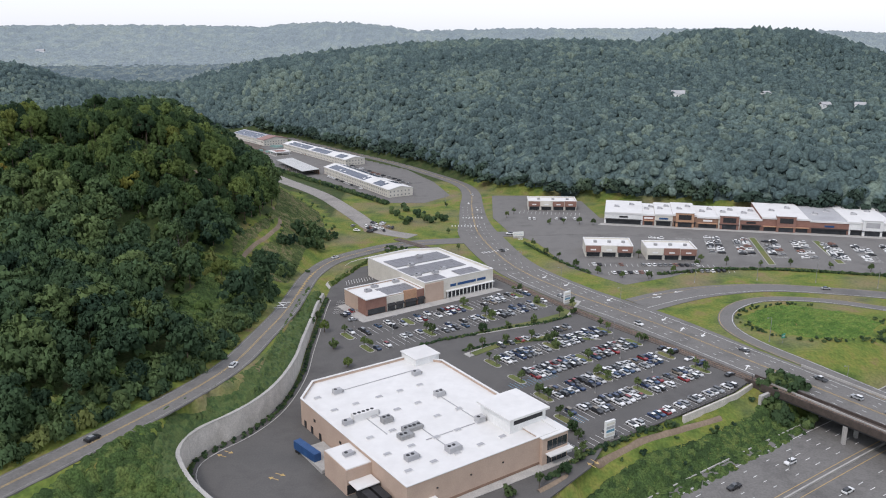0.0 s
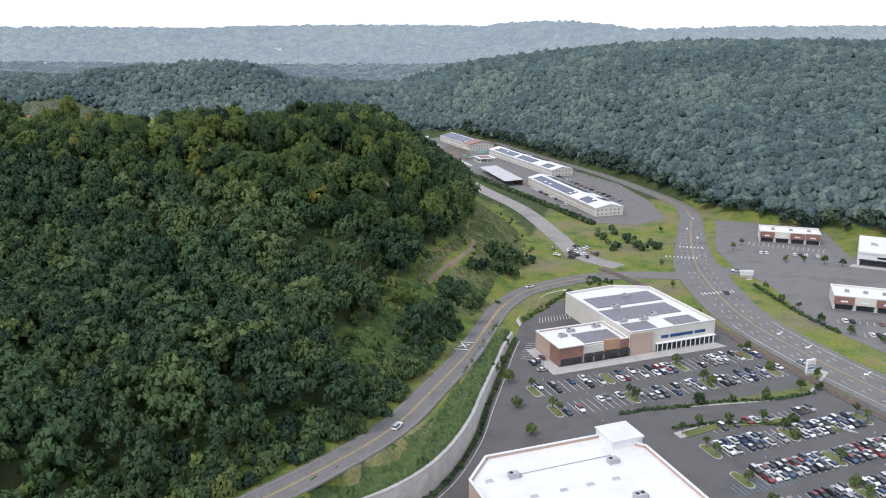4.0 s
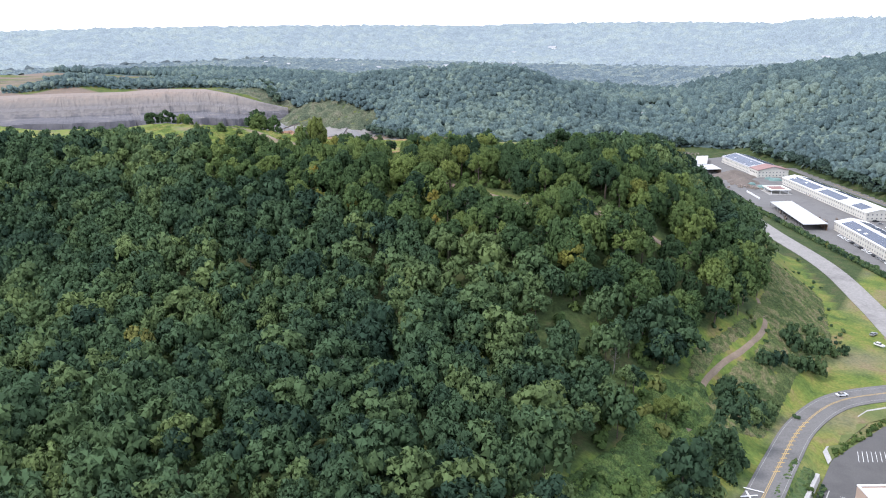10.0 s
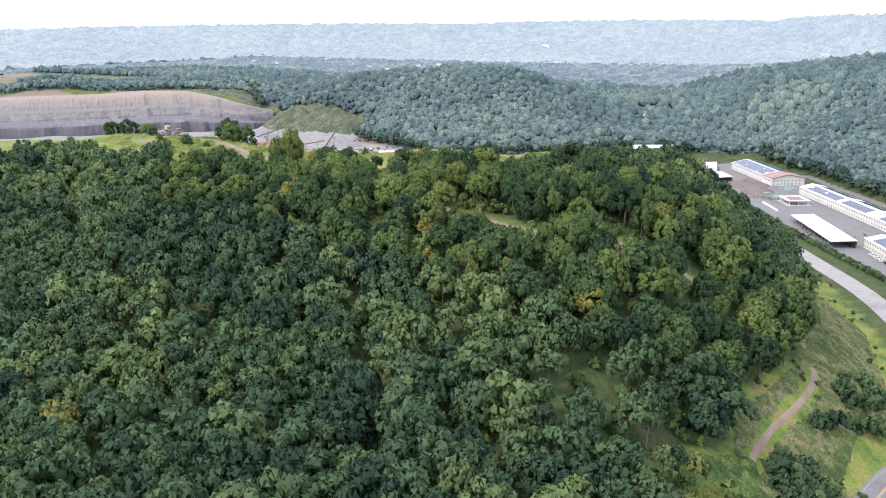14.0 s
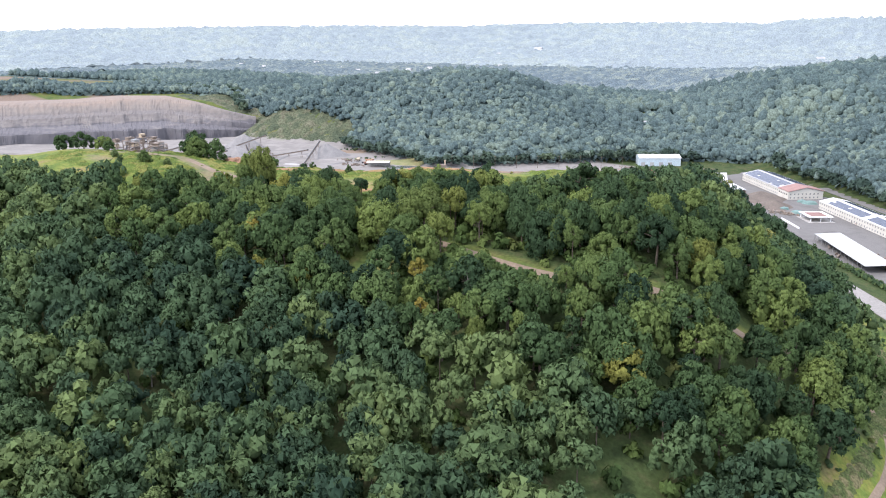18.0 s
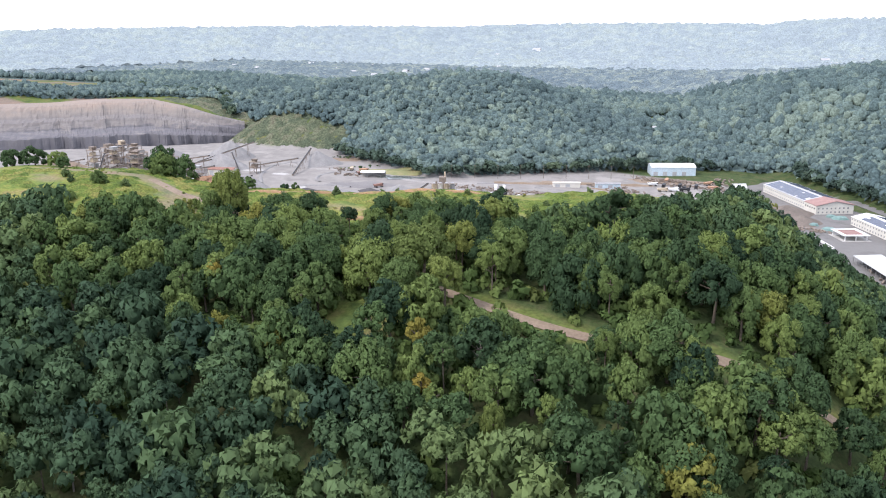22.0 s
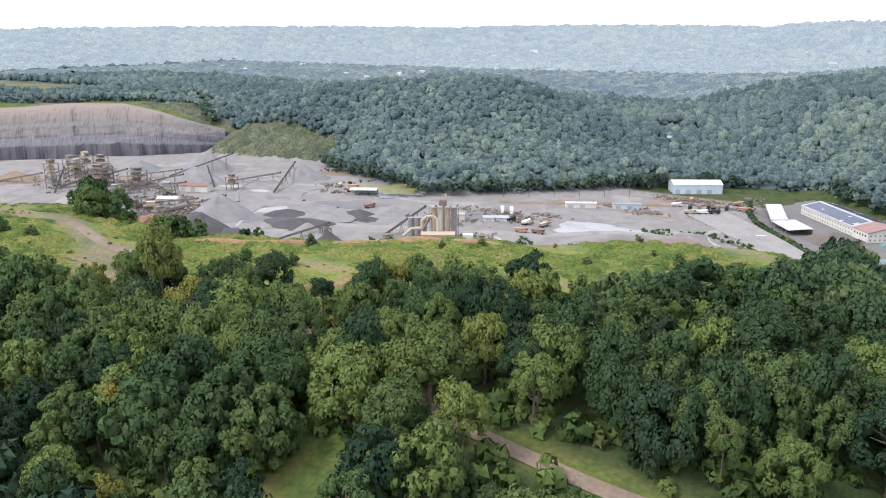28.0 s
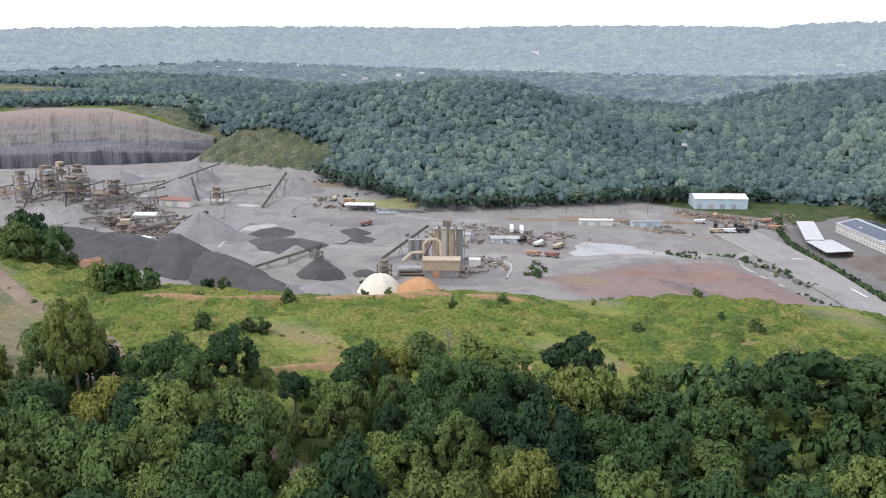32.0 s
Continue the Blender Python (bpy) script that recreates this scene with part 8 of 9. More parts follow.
TAILING = material("pale tailings", [(0.30, 0.305, 0.30), (0.40, 0.40, 0.385), (0.34, 0.345, 0.335)], 0.06, 10, 0.95, fine=1.0, bump=0.3)
WET = material("wet dark gravel", [(0.15, 0.14, 0.137), (0.20, 0.188, 0.18)], 0.05, 10, 0.8, fine=1.0, bump=0.3)
SILT = material("white silt", [(0.32, 0.31, 0.295), (0.42, 0.405, 0.385)], 0.15, 10, 0.9, fine=1.0)
REEDS = material("pond reeds", [(0.15, 0.17, 0.07), (0.22, 0.22, 0.10), (0.28, 0.24, 0.12)], 0.12, 10, 0.95, fine=1.4, bump=0.5)
for x, y, rx, ry, tn, mat, lab in ((-372, 832, 26, 22, 30, TAILING, "pale grey tailings spread on the quarry floor"), (-350, 845, 14, 12, 30, TAILING, "pale grey tailings spread on the quarry floor"), (-590, 720, 30, 14, 40, WET, "dark damp gravel on the quarry floor"), (-560, 800, 34, 16, 20, WET, "dark damp gravel on the quarry floor"),
                                   (-480, 660, 40, 14, 10, WET, "dark damp gravel below the plateau"), (-420, 735, 30, 16, 30, WET, "dark damp gravel beside the mixing plant"), (-700, 720, 60, 22, 20, WET, "dark damp gravel round the crushers"), (-450, 820, 34, 16, 35, WET, "dark damp gravel in the machine yard"), (-760, 760, 60, 24, 25, WET, "dark damp gravel round the crushers"),
                                   (-345, 985, 34, 12, 28, BROWN_SOIL, "brown soil before the workshop"), (-400, 930, 60, 6, 28, BROWN_SOIL, "brown soil strip at the wood edge"), (-600, 755, 16, 8, 60, SILT, "white silt on the quarry floor"), (-655, 800, 10, 4, 30, SILT, "white silt on the quarry floor"), (-690, 800, 14, 4, 20, SILT, "white silt on the quarry floor"),
                                   (-650, 905, 30, 12, 10, BROWN_SOIL, "bare brown soil at the quarry rim"), (-360, 762, 16, 8, 20, BROWN_SOIL, "brown soil spread"), (-300, 815, 26, 10, 25, RED_SOIL, "reddish soil spread"), (-325, 795, 30, 9, 20, RED_SOIL, "reddish soil spread"), (-466, 705, 4, 2, 20, SILT, "white silt on the quarry floor")):
    patch("soil_patch", x, y, rx, ry, tn, mat, lab, 0.12 if mat is WET or mat is TAILING else 0.2)
for line, w, h, mat, lab in ((((-593, 692), (-605, 716), (-599, 729), (-610, 759), (-585, 778), (-560, 786)), 5, 1.3, MID_GRAVEL, "low gravel bank beside the haul track"), (((-580, 700), (-600, 735), (-600, 755)), 3.0, 0.25, SILT, "pale silty drain on the quarry floor"), (((-588, 686), (-602, 712), (-604, 724)), 2.4, 0.25, SILT, "pale silty drain on the quarry floor"),
                             (((-599, 791), (-612, 801), (-620, 821), (-612, 838), (-598, 842)), 4, 1.4, MID_GRAVEL, "low gravel bank round the machine park"), (((-640, 760), (-670, 790), (-690, 830), (-690, 870)), 4, 1.0, MID_GRAVEL, "low gravel bank beside the haul track"), (((-432, 886), (-384, 894), (-324, 912)), 4, 1.2, MID_GRAVEL, "low gravel bank across the yard"),
                             (((-391, 914), (-356, 915), (-324, 913)), 3, 0.9, BROWN_SOIL, "low earth bank across the yard"), (((-470, 880), (-430, 905), (-390, 935), (-350, 960)), 5, 1.6, BROWN_SOIL, "brown earth bank at the wood edge"), (((-470, 850), (-430, 872), (-400, 880)), 3, 1.0, MID_GRAVEL, "low gravel bank across the yard"),
                             (((-317, 872), (-299, 873), (-280, 860), (-258, 840)), 4, 0.26, ASPHALT, "dark asphalt weighbridge lane"), (((-306, 866), (-281, 846), (-256, 826)), 2.0, 0.5, CONCRETE, "pale concrete kerb wall along the lane"), (((-274, 889), (-264, 895)), 2.2, 0.27, PAINT, "white painted arrow bar on the haul road"), (((-236, 846), (-227, 835)), 2.0, 0.27, PAINT, "white painted arrow bar on the haul road"),
                             (((-398, 742), (-404, 760), (-412, 768), (-430, 760)), 2.0, 1.2, CONCRETE, "low concrete wall round the plant yard"), (((-560, 690), (-530, 730), (-520, 745), (-480, 760), (-400, 790), (-330, 850), (-290, 900)), 11, 0.24, GRAVEL, "worn pale haul track across the gravel"), (((-700, 850), (-640, 840), (-600, 860), (-540, 840), (-470, 850)), 10, 0.24, GRAVEL, "worn pale haul track across the gravel")):
    bank("quarry_bank" if h > 0.3 else "haul_track", line, w, h, mat, lab)
patch("reed_bed", -566, 864, 34, 20, 32, REEDS, "yellow-green reed bed at the pond", 0.45, "reeds")
scrub_p = []
for a, b, n in (((-350, 855), (-320, 850), 16), ((-332, 859), (-311, 870), 14), ((-314, 879), (-282, 867), 22), ((-282, 867), (-256, 838), 20), ((-395, 776), (-385, 748), 26), ((-260, 822), (-205, 780), 24), ((-620, 905), (-560, 912), 26), ((-700, 905), (-620, 912), 22), ((-620, 850), (-600, 880), 14), ((-462, 690), (-452, 700), 5)):
    for i in range(n):
        q = rng.random()
        scrub_p.append((a[0] + (b[0] - a[0]) * q + rng.normal(0, 3), a[1] + (b[1] - a[1]) * q + rng.normal(0, 3)))
bushes("quarry_scrub", scrub_p, 0.7, 2.2, "low green scrub on the gravel banks", squash=0.8)
bank("bank_trail", [(28, 207), (34, 212), (48, 226), (66, 241), (82, 250.5), (100, 261)], 2.4, 0.9, BROWN_SOIL, "worn brown trail along the bank")
growth("rim_growth", [(-884, 968), (-868, 936), (-846, 916), (-780, 926), (-714, 939), (-700, 960), (-706, 1000), (-714, 1076), (-900, 1078), (-1010, 1080), (-1090, 1010), (-1000, 984), (-930, 972)], 3.5, 9, 2.0, MUTED, "dry green growth on the slope beside the quarry wall")
EARTH = material("orange-brown earth", [(0.22, 0.13, 0.07), (0.32, 0.20, 0.11), (0.15, 0.15, 0.05)], 0.3, 10, 0.95, fine=1.2, bump=0.5)
bank("earth_ledge", [(-374, 492), (-364, 497), (-351, 505), (-343, 514), (-327, 525), (-309, 534), (-290, 545)], 3.2, 1.5, EARTH, "raw orange-brown earth ledge in the meadow")
bank("earth_ledge", [(-318, 480), (-306, 490), (-294, 496), (-270, 508)], 3.4, 1.4, EARTH, "raw orange-brown earth ledge in the meadow")
bank("slope_path", [(-97, 336), (-99, 358), (-100, 377), (-104, 398), (-103, 420), (-98, 450), (-99, 472), (-106, 486)], 2.6, 0.28, BROWN_SOIL, "narrow brown path up the grassy slope")
for x, y, rx, ry in ((-97, 296, 5, 3.5), (-104, 310, 4, 2.5), (-92, 312, 3, 2)):
    patch("bare_soil", x, y, rx, ry, 40, DARK_SOIL, "bare brown soil in the hillside clearing", 0.25)
bank("plateau_trail", [(-416, 477), (-391, 472), (-372, 473), (-359, 470), (-345, 463), (-334, 456)], 6, 0.28, BROWN_SOIL, "worn grey-brown trail over the plateau")
# raw orange rock on the plateau's edge
rg = random.Random(4)
g = G()
nu, nv = 22, 8
v = []
for i in range(nu + 1):
    for j in range(nv + 1):
        u, w = i / nu, j / nv
        x = -421 + 21 * u + rg.uniform(-0.4, 0.4) - 2.0 * w
        y = 494 + 9 * u + 5.5 * w + 1.6 * math.sin(i * 1.1) + rg.uniform(-0.5, 0.5)
        hh = 7.0 * math.sin(math.pi * min(0.92, max(0.08, u))) ** 0.5
        v.append((x, y, gz(-410, 500) - 4.5 + hh * min(1, w * 1.5) + rg.uniform(-0.4, 0.4)))
g.add(v, [(i * (nv + 1) + j, (i + 1) * (nv + 1) + j, (i + 1) * (nv + 1) + j + 1, i * (nv + 1) + j + 1) for i in range(nu) for j in range(nv)])
solo("rock_outcrop", g, material("orange weathered rock", [(0.26, 0.13, 0.08), (0.40, 0.24, 0.15), (0.20, 0.12, 0.09)], 0.25, 10, 0.95, fine=1.2, bump=0.6), "raw orange-brown rock outcrop on the plateau edge", "rock")


def conveyor(p, q, label="inclined belt conveyor on trestle legs", w=1.4):
    p, q = Vector(p), Vector(q)
    t = thing("conveyor", pose(p.x, p.y, 0), label, "conveyor", "conveyors in the quarry")
    o = Vector((p.x, p.y, 0))
    part("truss", G().beam(p - o, q - o, w, 1.0), RUST, t)
    part("belt", G().beam(p - o + Vector((0, 0, 0.6)), q - o + Vector((0, 0, 0.6)), w * 0.8, 0.15), DARK, t)
    n = max(1, int((q - p).length / 14))
    for i in range(1, n + 1):
        c = p + (q - p) * (i / (n + 0.5)) - o
        gzz = gz(c.x + o.x, c.y + o.y)
        if c.z - gzz > 1.5:
            for s in (-1.2, 1.2):
                part("leg", G().beam((c.x + s, c.y + s * 0.5, gzz - 0.3), (c.x, c.y, c.z - 0.4), 0.3, 0.3), RUST, t)
    part("head_drum", G().tube(q - o + Vector((0, -w / 2, 0.2)), q - o + Vector((0, w / 2, 0.2)), 0.7, n=8), DARK, t)


for p, q in (((-655, 700, 11), (-640, 745, 18)), ((-690, 740, 11), (-735, 752, 20)), ((-720, 700, 11), (-690, 712, 17)), ((-800, 790, 12), (-752, 800, 20)), ((-870, 745, 12), (-842, 770, 24)), ((-880, 700, 12), (-842, 722, 20)), ((-760, 715, 11), (-800, 742, 22)), ((-700, 790, 11), (-735, 815, 22)), ((-626, 705, 10), (-655, 722, 17)), ((-530, 676, 11), (-506, 712, 20)), ((-640, 800, 11), (-672, 862, 25)), ((-705, 810, 12), (-668, 838, 19)), ((-770, 800, 12), (-748, 858, 27)), ((-700, 705, 11), (-640, 720, 20)), ((-760, 745, 12), (-722, 776, 22)),
             ((-810, 720, 12), (-775, 760, 24)), ((-850, 760, 14), (-800, 760, 26)), ((-660, 700, 11), (-612, 722, 25)), ((-790, 700, 12), (-820, 730, 26)), ((-735, 730, 14), (-700, 760, 20)), ((-478, 735, 11), (-470, 772, 24))):
    conveyor(p, q)


def trestle_tower(x, y, w, d, h, levels, label, mat=RUST, clad=None):
    """A steel frame with floors, braces and a few clad boxes."""
    z = gz(x, y)
    t = thing("crusher_tower", pose(x, y, z, 0, 0, rs.uniform(0, 90)), label, "quarry plant", "crushing plants in the quarry")
    for sx in (-1, 1):
        for sy in (-1, 1):
            part("column", G().box(sx * w / 2 - 0.25, sy * d / 2 - 0.25, -0.3, sx * w / 2 + 0.25, sy * d / 2 + 0.25, h), mat, t)
    for k in range(1, levels + 1):
        zz = h * k / levels
        part("floor_deck", G().box(-w / 2 - 0.6, -d / 2 - 0.6, zz - 0.3, w / 2 + 0.6, d / 2 + 0.6, zz), mat, t)
        part("handrail", G().beam((-w / 2, -d / 2 - 0.5, zz + 1), (w / 2, -d / 2 - 0.5, zz + 1), 0.15, 0.15), BEIGE, t)
        part("brace", G().beam((-w / 2, -d / 2, zz - h / levels), (w / 2, -d / 2, zz - 0.3), 0.2, 0.2), mat, t)
        if rs.random() < 0.8:
            part("machine_box", G().box(-w / 3, -d / 3, zz, rs.uniform(0, w / 3), d / 3, zz + h / levels * 0.6), rs.choice((clad or mat, BEIGE, STEEL)), t)
    part("hopper", G().prism([(-w / 3, -d / 3), (w / 3, -d / 3), (w / 3, d / 3), (-w / 3, d / 3)], h + 2.6, h, 0.4), mat, t)


for x, y, w, d, h, lv in ((-780, 735, 12, 9, 17, 4), (-826, 745, 10, 9, 18, 4), (-705, 745, 10, 8, 9, 2), (-745, 735, 9, 7, 12, 3), (-690, 702, 8, 6, 8, 2), (-628, 708, 7, 6, 7, 2), (-855, 790, 10, 9, 14, 3), (-815, 715, 8, 8, 22, 4), (-862, 765, 14, 9, 16, 3), (-840, 765, 9, 8, 20, 3), (-796, 752, 14, 10, 15, 4), (-762, 760, 13, 10, 14, 3), (-678, 790, 8, 6, 11, 2), (-735, 718, 8, 8, 9, 2), (-655, 690, 10, 7, 9, 2), (-675, 705, 9, 7, 7, 2), (-640, 684, 8, 6, 8, 2), (-508, 712, 4, 4, 6, 2), (-455, 706, 6, 5, 9, 3)):
    trestle_tower(x, y, w, d, h, lv, "rusty steel crushing and screening tower")

# asphalt plant
pz = gz(-440, 725)
plant = thing("asphalt_plant", pose(-440, 722, pz, 0, 0, 31) @ Matrix.Diagonal((0.86, 0.86, 0.86, 1)), "beige asphalt mixing plant with tall silos and ducts", "quarry plant")
part("baghouse", G().box(0, 0, 4.5, 24, 9, 11), BEIGE, plant, "long beige filter house")
part("baghouse_base", G().box(0.5, 0.5, -0.3, 23.5, 8.5, 4.5), STEEL, plant)
part("baghouse_rim", G().box(-0.4, -0.4, 11, 24.4, 9.4, 11.6), BEIGE, plant)
for k in range(12):
    part("rib", G().box(0.8 + k * 2, -0.25, 4.8, 1.1 + k * 2, 0, 10.8), BEIGE, plant)
part("bin_orange", G().box(6, -0.5, 0, 11, 0.4, 4), ORANGE, plant)
for k in range(4):
    part("silo", G().cyl(8 + k * 5.2, 30, 3, 25, 2.3, n=14), (BEIGE, CREAM, BEIGE, STEEL)[k], plant)
    part("silo_cone", G().cyl(8 + k * 5.2, 30, 0, 3, 0.6, 2.3, n=14), BEIGE, plant)
    part("silo_cap", G().cyl(8 + k * 5.2, 30, 25, 26.2, 2.3, 0.8, n=14), STEEL, plant)
for k in range(3):
    part("tank", G().cyl(-10 + k * 5, 40, -0.2, 15, 2.3, n=14), STEEL, plant)
part("mixing_tower", G().box(11, 33, 0, 19, 40, 22), BEIGE, plant)
part("tower_head", G().box(12, 32.5, 22, 18, 38, 30), RUST, plant)
part("tower_stack", G().cyl(17, 37, 26, 34, 0.7, n=8), BEIGE, plant)
part("catwalk", G().box(4, 26.5, 25.3, 28, 27.7, 25.6), RUST, plant)
for k in range(5):
    part("frame_post", G().box(5 + k * 5.4, 26.8, 0, 5.4 + k * 5.4, 27.2, 25.3), RUST, plant)
part("dryer_drum", G().tube((-16, 3, 4.5), (-1, 3, 5.2), 2.2, n=14), STEEL, plant)
part("drum_frame", G().box(-17, 0.5, 1.6, -0.5, 5.5, 2.3), RUST, plant)
duct = G()
pts = [(-14, 9, 8), (-8, 12, 13), (0, 12, 13.5), (0, 12, 19), (3, 12, 22), (8, 12, 22.5), (11, 12, 20), (11.5, 10, 12)]
for a, b in zip(pts[:-1], pts[1:]):
    duct.tube(a, b, 1.15, n=10)
part("exhaust_duct", duct, BEIGE, plant, "thick curved beige exhaust duct")
part("control_cabin", G().box(30, 24, 0, 38, 30, 5), CREAM, plant)
part("drag_conveyor", G().beam((-2, 26, 4), (10, 30, 27), 1.6, 1.4), RUST, plant)


def shed(x, y, a, L, D, eave, ridge, wall_mat, roof_mat, label, name="metal_shed", open_front=False):
    t = thing(name, pose(x, y, gz(x, y), 0, 0, a), label, "shed building", "buildings in the quarry")
    if open_front:
        part("back_wall", G().box(0, D - 0.3, -0.3, L, D, eave), wall_mat, t)
        for k in range(int(L / 6) + 1):
            part("post", G().box(k * 6 - 0.0, 0, -0.3, k * 6 + 0.3, 0.3, eave), STEEL, t)
    else:
        part("wall", G().box(0, 0, -0.5, L, D, eave), wall_mat, t)
        for k in range(int(L / 9)):
            part("roller_door", G().box(2 + k * 9, -0.1, 0, 6 + k * 9, 0.0 - 0.01, min(4, eave - 1)), ROOF_GREY, t)
        for x0, sg in ((0, -1), (L, 1)):
            g = G().prism([(0, 0), (D, 0), (D / 2, ridge - eave)], 0, 0.3)
            g.v = [(x0 - sg * q[2], q[0], eave + q[1]) for q in g.v]
            part("gable_wall", g, wall_mat, t)
    part("roof", G().gable(0, 0, eave, L, D, ridge), roof_mat, t)
    return t


shed(-366, 1004, 30, 42, 20, 8.2, 10.6, PALE_BLUE, ROOF_WHITE, "large pale blue metal workshop shed with a white roof")
shed(-580, 826, 28, 22, 9, 4.6, 5.6, STEEL, ROOF_WHITE, "open-fronted white-roofed machine shed", "machine_shed", True)
shed(-690, 722, 30, 16, 8, 4, 5.4, CREAM, ROOF_WHITE, "small white site building", "site_building")
shed(-712, 762, 20, 26, 10, 5, 6.5, CREAM, BRICK, "site building with a faded red roof", "site_building")
shed(-462, 792, 30, 10, 6, 5.5, 6.2, CREAM, ROOF_GREY, "two-storey cream site office", "site_office")
shed(-440, 800, 28, 18, 6, 3, 4, PALE_BLUE, ROOF_GREY, "long low pale blue site cabin", "site_cabin")
shed(-420, 898, 30, 24, 5, 3.6, 4.2, CREAM, CREAM, "long cream storage container building", "storage_building")
shed(-388, 918, 30, 22, 5, 3.6, 4.2, PALE_BLUE, STEEL, "long blue-grey storage container building", "storage_building")
shed(-640, 684, 0, 14, 6, 3, 3.8, CREAM, ROOF_WHITE, "small cream shed beside the crusher", "site_building")


def dump_truck(x, y, a, mat, label):
    t = thing("dump_truck", pose(x, y, gz(x, y), 0, 0, a), label, "truck", "trucks in the quarry")
    part("cab", G().box(2.4, -1.2, 1.0, 4.4, 1.2, 3.4), mat, t)
    part("cab_glass", G().box(3.2, -1.22, 2.2, 4.45, 1.22, 3.1), GLASS, t)
    g = G()
    g.add([(-4, -1.3, 1.4), (2.1, -1.3, 1.2), (2.1, 1.3, 1.2), (-4, 1.3, 1.4), (-4.6, -1.5, 3.0), (2.2, -1.5, 3.2), (2.2, 1.5, 3.2), (-4.6, 1.5, 3.0)], [(3, 2, 1, 0), (4, 5, 6, 7), (0, 1, 5, 4), (1, 2, 6, 5), (2, 3, 7, 6), (3, 0, 4, 7)])
    part("dump_body", g, mat, t)
    for xx in (-3, -1.6, 3.2):
        for yy in (-1.15, 1.15):
            part("wheel", G().tube((xx, yy - 0.2, 0.55), (xx, yy + 0.2, 0.55), 0.55, n=8), TYRE, t)


for k, (x, y, a) in enumerate(((-595, 850, 20), (-588, 838, 60), (-400, 815, 80), (-412, 812, 80), (-424, 812, 85), (-432, 808, 70), (-405, 790, 20), (-395, 795, 10), (-330, 925, 30), (-322, 930, 30), (-314, 935, 30), (-345, 985, 100), (-300, 975, 10), (-540, 800, 70), (-610, 850, 120), (-350, 960, 40), (-318, 955, 70), (-308, 990, 50))):
    dump_truck(x, y, a, (ORANGE, BRICK, BEIGE, WHITE_WALL, DARK, ORANGE)[k % 6], "%s tipper truck parked on the gravel" % ("orange", "red", "beige", "white", "black", "orange")[k % 6])
for x, y, a in ((-438, 825, 118), (-432, 828, 118)):
    trailer(pose(x, y, gz(x, y), 0, 0, a), WHITE_WALL, "white box trailer parked on the gravel", 13)
for k in range(5):
    trailer(pose(-333 + k * 6.2, 936 + k * 3.2, gz(-333 + k * 6.2, 936 + k * 3.2), 0, 0, 100), RUST if k % 2 else DARK, "rusty open trailer in a row on the gravel", 8)
# scrap and plant parts lying about
scrap = G()
for cx, cy, sx, sy, n in ((-345, 990, 40, 5, 90), (-325, 975, 36, 6, 70), (-302, 1000, 8, 30, 50), (-440, 830, 40, 8, 90), (-470, 800, 20, 10, 40), (-680, 712, 60, 14, 120), (-640, 715, 30, 20, 60), (-800, 740, 70, 30, 120), (-400, 925, 60, 4, 40), (-415, 850, 10, 5, 30), (-360, 922, 14, 2, 20), (-420, 765, 20, 8, 40), (-600, 830, 14, 6, 20), (-350, 985, 26, 6, 60), (-300, 985, 8, 16, 40), (-420, 815, 22, 6, 50), (-660, 700, 30, 12, 60), (-700, 740, 30, 12, 60), (-450, 800, 30, 20, 40), (-430, 745, 18, 8, 40), (-620, 845, 12, 6, 16), (-780, 770, 50, 20, 60), (-370, 915, 14, 4, 14), (-140, 770, 40, 14, 30), (-205, 872, 16, 8, 30)):
    for i in range(n):
        x, y = rng.normal(cx, sx / 2), rng.normal(cy, sy / 2)
        z = gz(x, y) if i % 6 == 0 else z
        s = rng.uniform(0.5, 2.2)
        a = rng.uniform(0, 3.1)
        scrap.beam((x - math.cos(a) * s, y - math.sin(a) * s, z + 0.6), (x + math.cos(a) * s, y + math.sin(a) * s, z + rng.uniform(0.5, 1.6)), rng.uniform(0.4, 1.4), rng.uniform(0.6, 1.6))
solo("plant_scrap", scrap, RUST, "scattered rusty machine parts on the gravel", "scrap", kind="stuff")
places = [(-48 + rng.normal(0, 6), 528 + rng.normal(0, 7), 0.4, rng.uniform(0, 360)) for _ in range(22)]
places += [(-30 - k * 5 + rng.uniform(-1, 1), 690 + k * 8, 0.0, 35) for k in range(14)]
places += [(-70 - k * 3.2, 668 + k * 5.2, 0.0, 120 + rng.uniform(-8, 8)) for k in range(12)]
places += [(-140 - k * 3.5, 850 + k * 5, 0.0, 30) for k in range(6)]
far_cars("yard_cars", places, "vans and cars parked round the sheds")
for x, y, rx, ry in ((-547, 842, 15, 7), (-562, 838, 8, 4), (-534, 852, 7, 4)):
    patch("pond", x, y, rx, ry, 32, WATER, "shallow grey pond beside the reeds", 0.55, "pond")
# utility poles along the wood edge
for k in range(9):
    x, y = -510 + k * 17, 872 + k * 13
    t = thing("utility_pole", pose(x, y, gz(x, y)), "tall wooden utility pole with a crossarm", "utility pole", "utility poles")
    part("pole", G().tube((0, 0, -0.5), (0, 0, 13), 0.2, 0.12), BARK, t)
    part("crossarm", G().box(-1.2, -0.08, 11.8, 1.2, 0.08, 12.05), BARK, t)


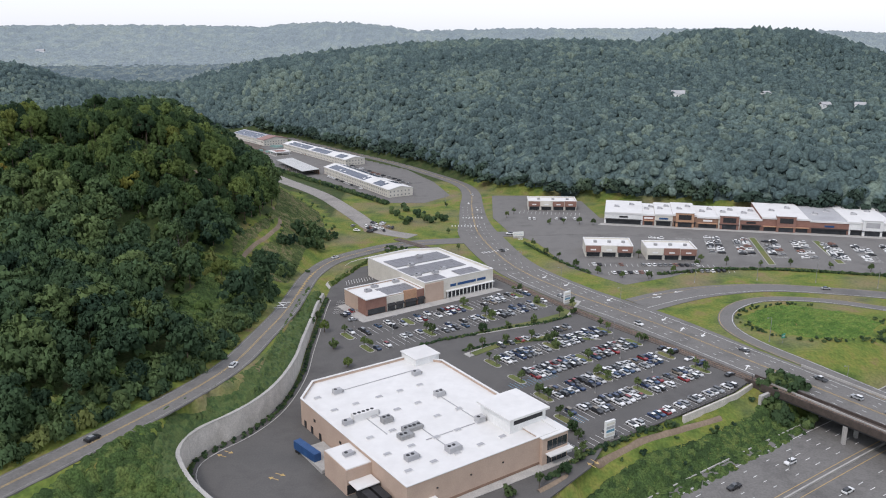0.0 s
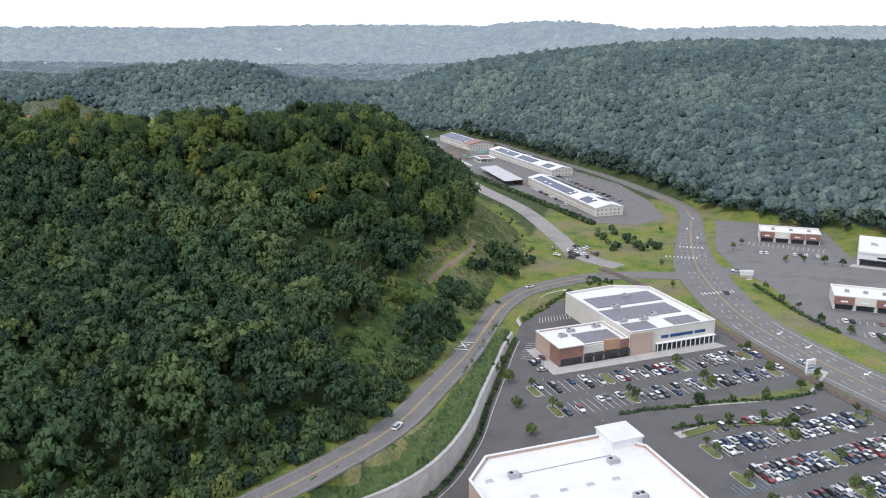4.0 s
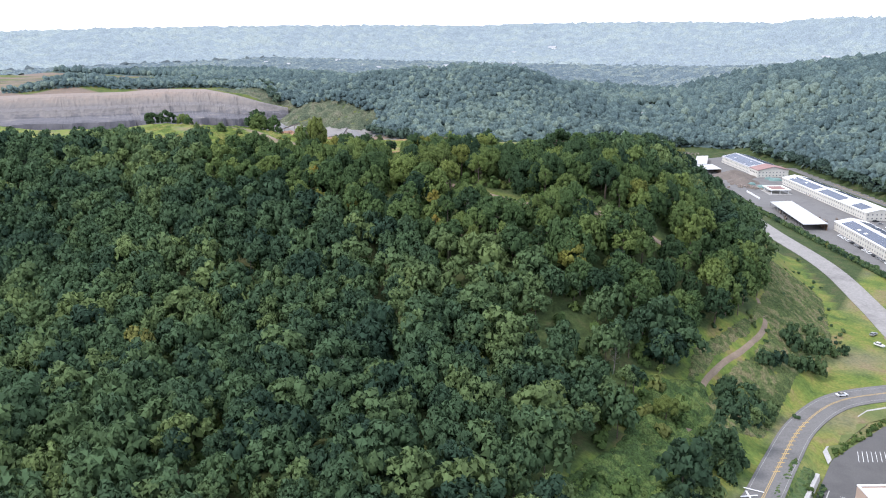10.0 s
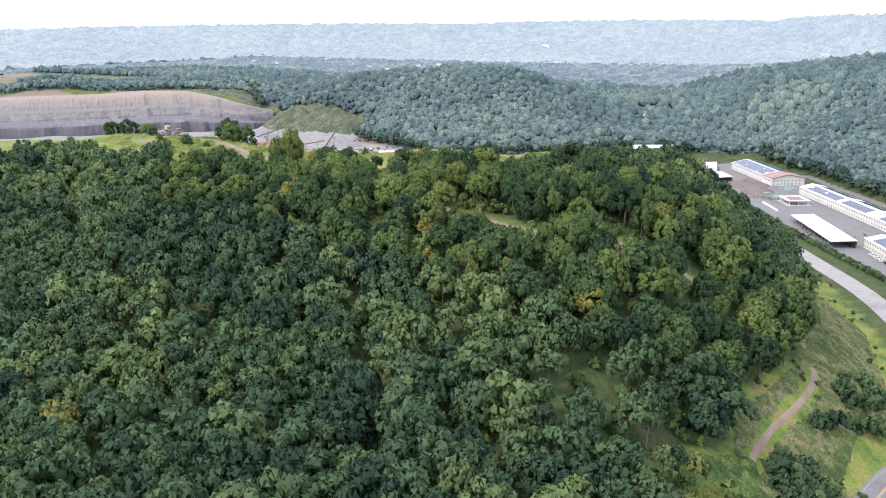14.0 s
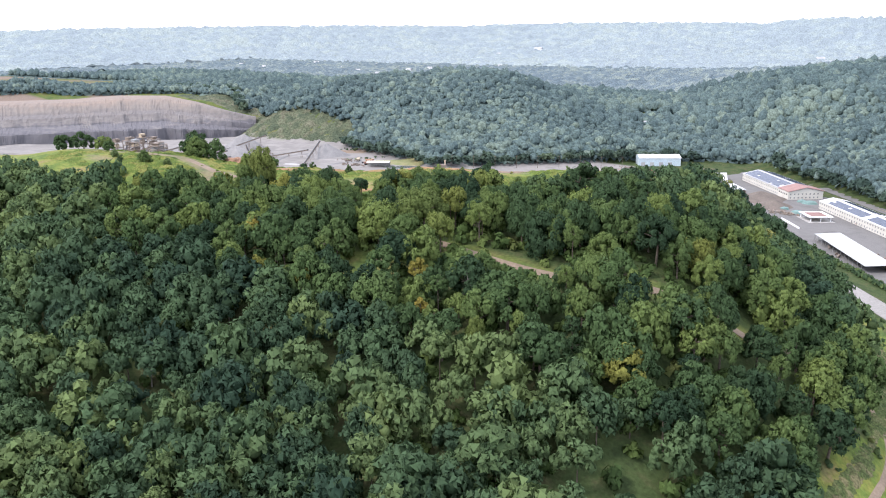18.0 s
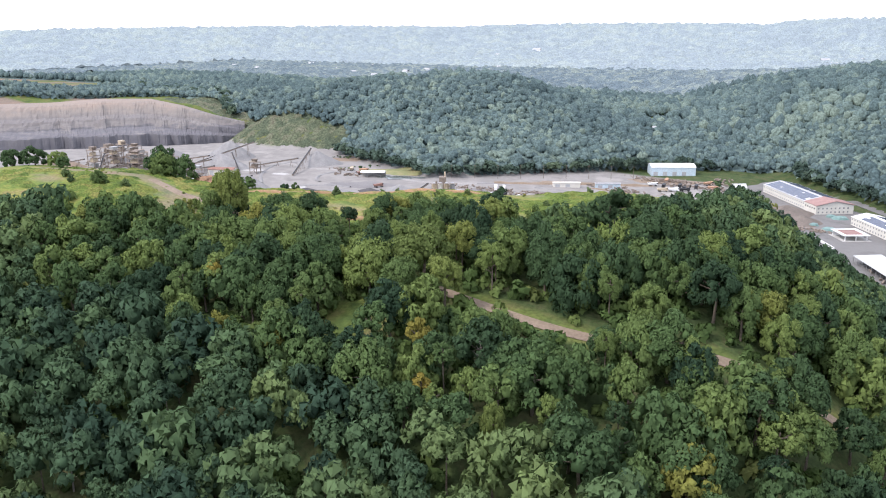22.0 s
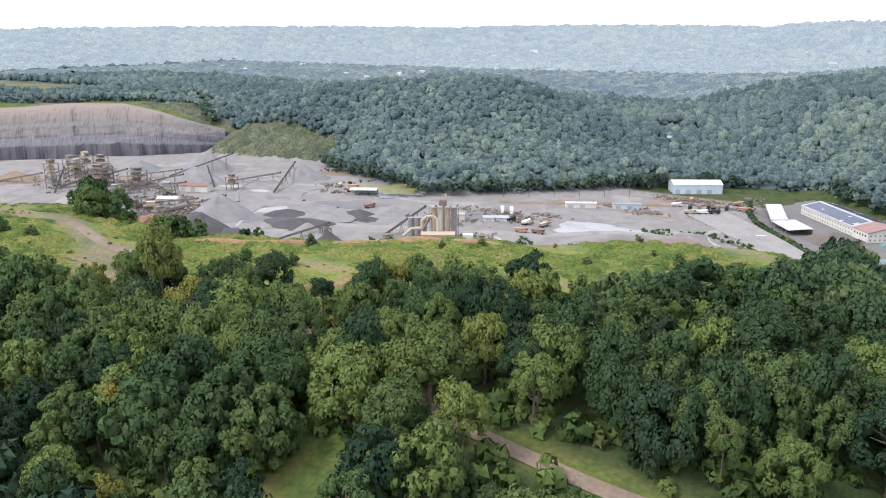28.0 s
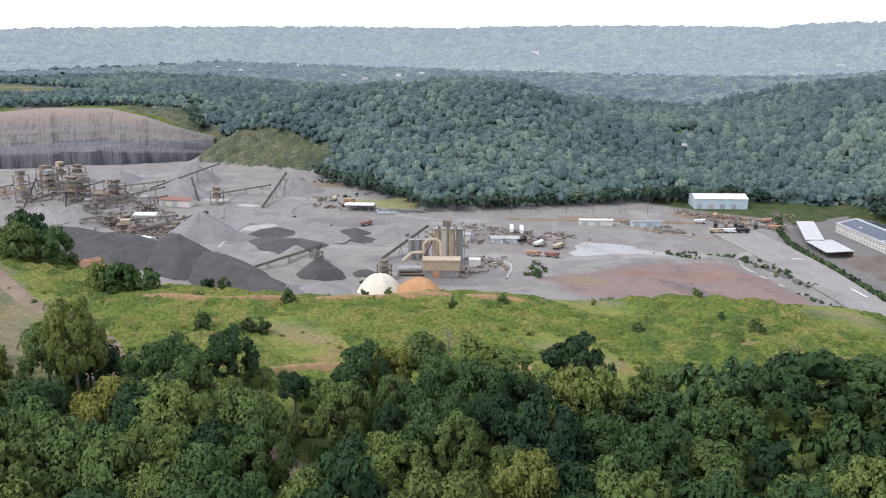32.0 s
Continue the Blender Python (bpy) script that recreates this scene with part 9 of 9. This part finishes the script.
def house(x, y, a, s, mat=None, lift=7):
    z = gz(x, y)
    t = thing("house", pose(x, y, z + lift, 0, 0, a), "pale distant house among the trees", "house", "houses on the hills")
    part("wall", G().box(0, 0, -12, 14 * s, 9 * s, 6 * s), mat or WHITE_WALL, t)
    part("roof", G().gable(0, 0, 6 * s, 14 * s, 9 * s, 9 * s), ROOF_GREY, t)
    for k in range(3):
        part("window", G().box(2.0 * s + k * 4.2 * s, -0.1, 3.2 * s, 3.0 * s + k * 4.2 * s, -0.01, 4.4 * s), GLASS, t)


for x, y, a, s in ((236, 838, -20, 0.95), (338, 850, 30, 0.7), (376, 800, 10, 0.7), (411, 806, -30, 0.7), 
                   (-1628, 3281, 10, 3.0), (-1079, 2519, -20, 1.6), (-1455, 1888, 25, 1.5), (-1336, 1823, 10, 1.3), (-1361, 1989, -10, 1.6), (-1399, 2144, 20, 1.5), (-2476, 1745, 30, 2.0), (-2431, 1651, -15, 1.6), (-1892, 2841, 10, 2.0), (-1699, 3089, -20, 2.2), (-507, 3026, 20, 2.4), (-425, 3105, -10, 2.4), (-451, 2790, 15, 2.0), (-2263, 2541, 20, 1.8)):
    house(x, y, a, s * (0.75 if y > 1500 else 1))
house(-450, 1257, 20, 0.75, None, 0)
rh = random.Random(11)
for k in range(42):
    a = radians(-56 + k * 2.0 + rh.uniform(-1, 1))
    dd = rh.choice((2300, 2450, 2700, 3000)) + rh.uniform(-150, 150)
    house(-150 + dd * math.sin(a), 300 + dd * math.cos(a), rh.uniform(-40, 40), rh.uniform(0.7, 1.3), rh.choice((None, CREAM)))
# pavements, yellow bay lines and kerbs round the stores
walkway = solo("store_pavement", G().prism([at_uv(2, -0.1), at_uv(63, -0.1), at_uv(66, 4), at_uv(66, 66), at_uv(60.4, 66), at_uv(60.4, 14), at_uv(60, -3.8), at_uv(30, -3.4), at_uv(2, -2.2)], -0.1, 0.14), CONCRETE, "pale concrete pavement along the store", "pavement", kind="structure")
solo("front_pavement", G().prism([at_uv(66, 146.4), at_uv(148, 146.4), at_uv(150, 140.6), at_uv(66, 140.6)], -0.1, 0.13), CONCRETE, "pale concrete pavement along the shop fronts", "pavement", kind="structure")
solo("side_pavement", G().prism([at_uv(66, 146.5), at_uv(71.6, 146.5), at_uv(71.6, 168), at_uv(67, 168)], -0.1, 0.12), CONCRETE, "pale concrete pavement beside the shops", "pavement", kind="structure")
solo("mall_pavement", G().prism([tuple(mall(u, v).translation[:2]) for u, v in ((-2, -0.2), (242, -0.2), (242, -6), (-4, -6))], -0.1, 0.12), CONCRETE, "pale pavement along the mall fronts", "pavement", kind="structure")
yl = G()
for k in range(7):
    yl.beam(uv(-26 + k * 2.6, -2, 0.012).translation, uv(-26 + k * 2.6, 5, 0.012).translation, 0.16, 0.012)
part("dock_bay_lines", yl, PAINT, lot)
ya = G()
for u, v, a in ((-22, 40, 30), (-30, 62, 30), (-8, 84, 80), (-14, 100, 90), (-12, 130, 90), (12, -12, 0), (62, -10, 0)):
    p = uv(u, v, 0.02)
    ya.add(*arrow(p.translation.x, p.translation.y, 0.02, A0 + a, 1.0))
    ya.add(*arrow(uv(u + 2.4, v + 1.4).translation.x, uv(u + 2.4, v + 1.4).translation.y, 0.02, A0 + a + 180, 1.0))
part("drive_arrows", ya, YELLOW, lot)

# dirt track through the wood
TRACK = curve(TRACK_LINE, 3)
tr = G()
for a, b in zip(TRACK[:-1], TRACK[1:]):
    k = math.hypot(b[0] - a[0], b[1] - a[1])
    nx, ny = -(b[1] - a[1]) / k * 1.8, (b[0] - a[0]) / k * 1.8
    q = [(a[0] + nx, a[1] + ny), (a[0] - nx, a[1] - ny), (b[0] - nx, b[1] - ny), (b[0] + nx, b[1] + ny)]
    tr.add([(x, y, gz(x, y) + 0.25) for x, y in q], [(0, 1, 2, 3)])
solo("dirt_track", tr, BROWN_SOIL, "brown dirt track winding through the wood", "track", kind="structure")

# bare soil where cars stand beside the junction
patch("soil_patch", -47, 530, 17, 9, 120, BROWN_SOIL, "bare brown soil under parked cars", 0.15)
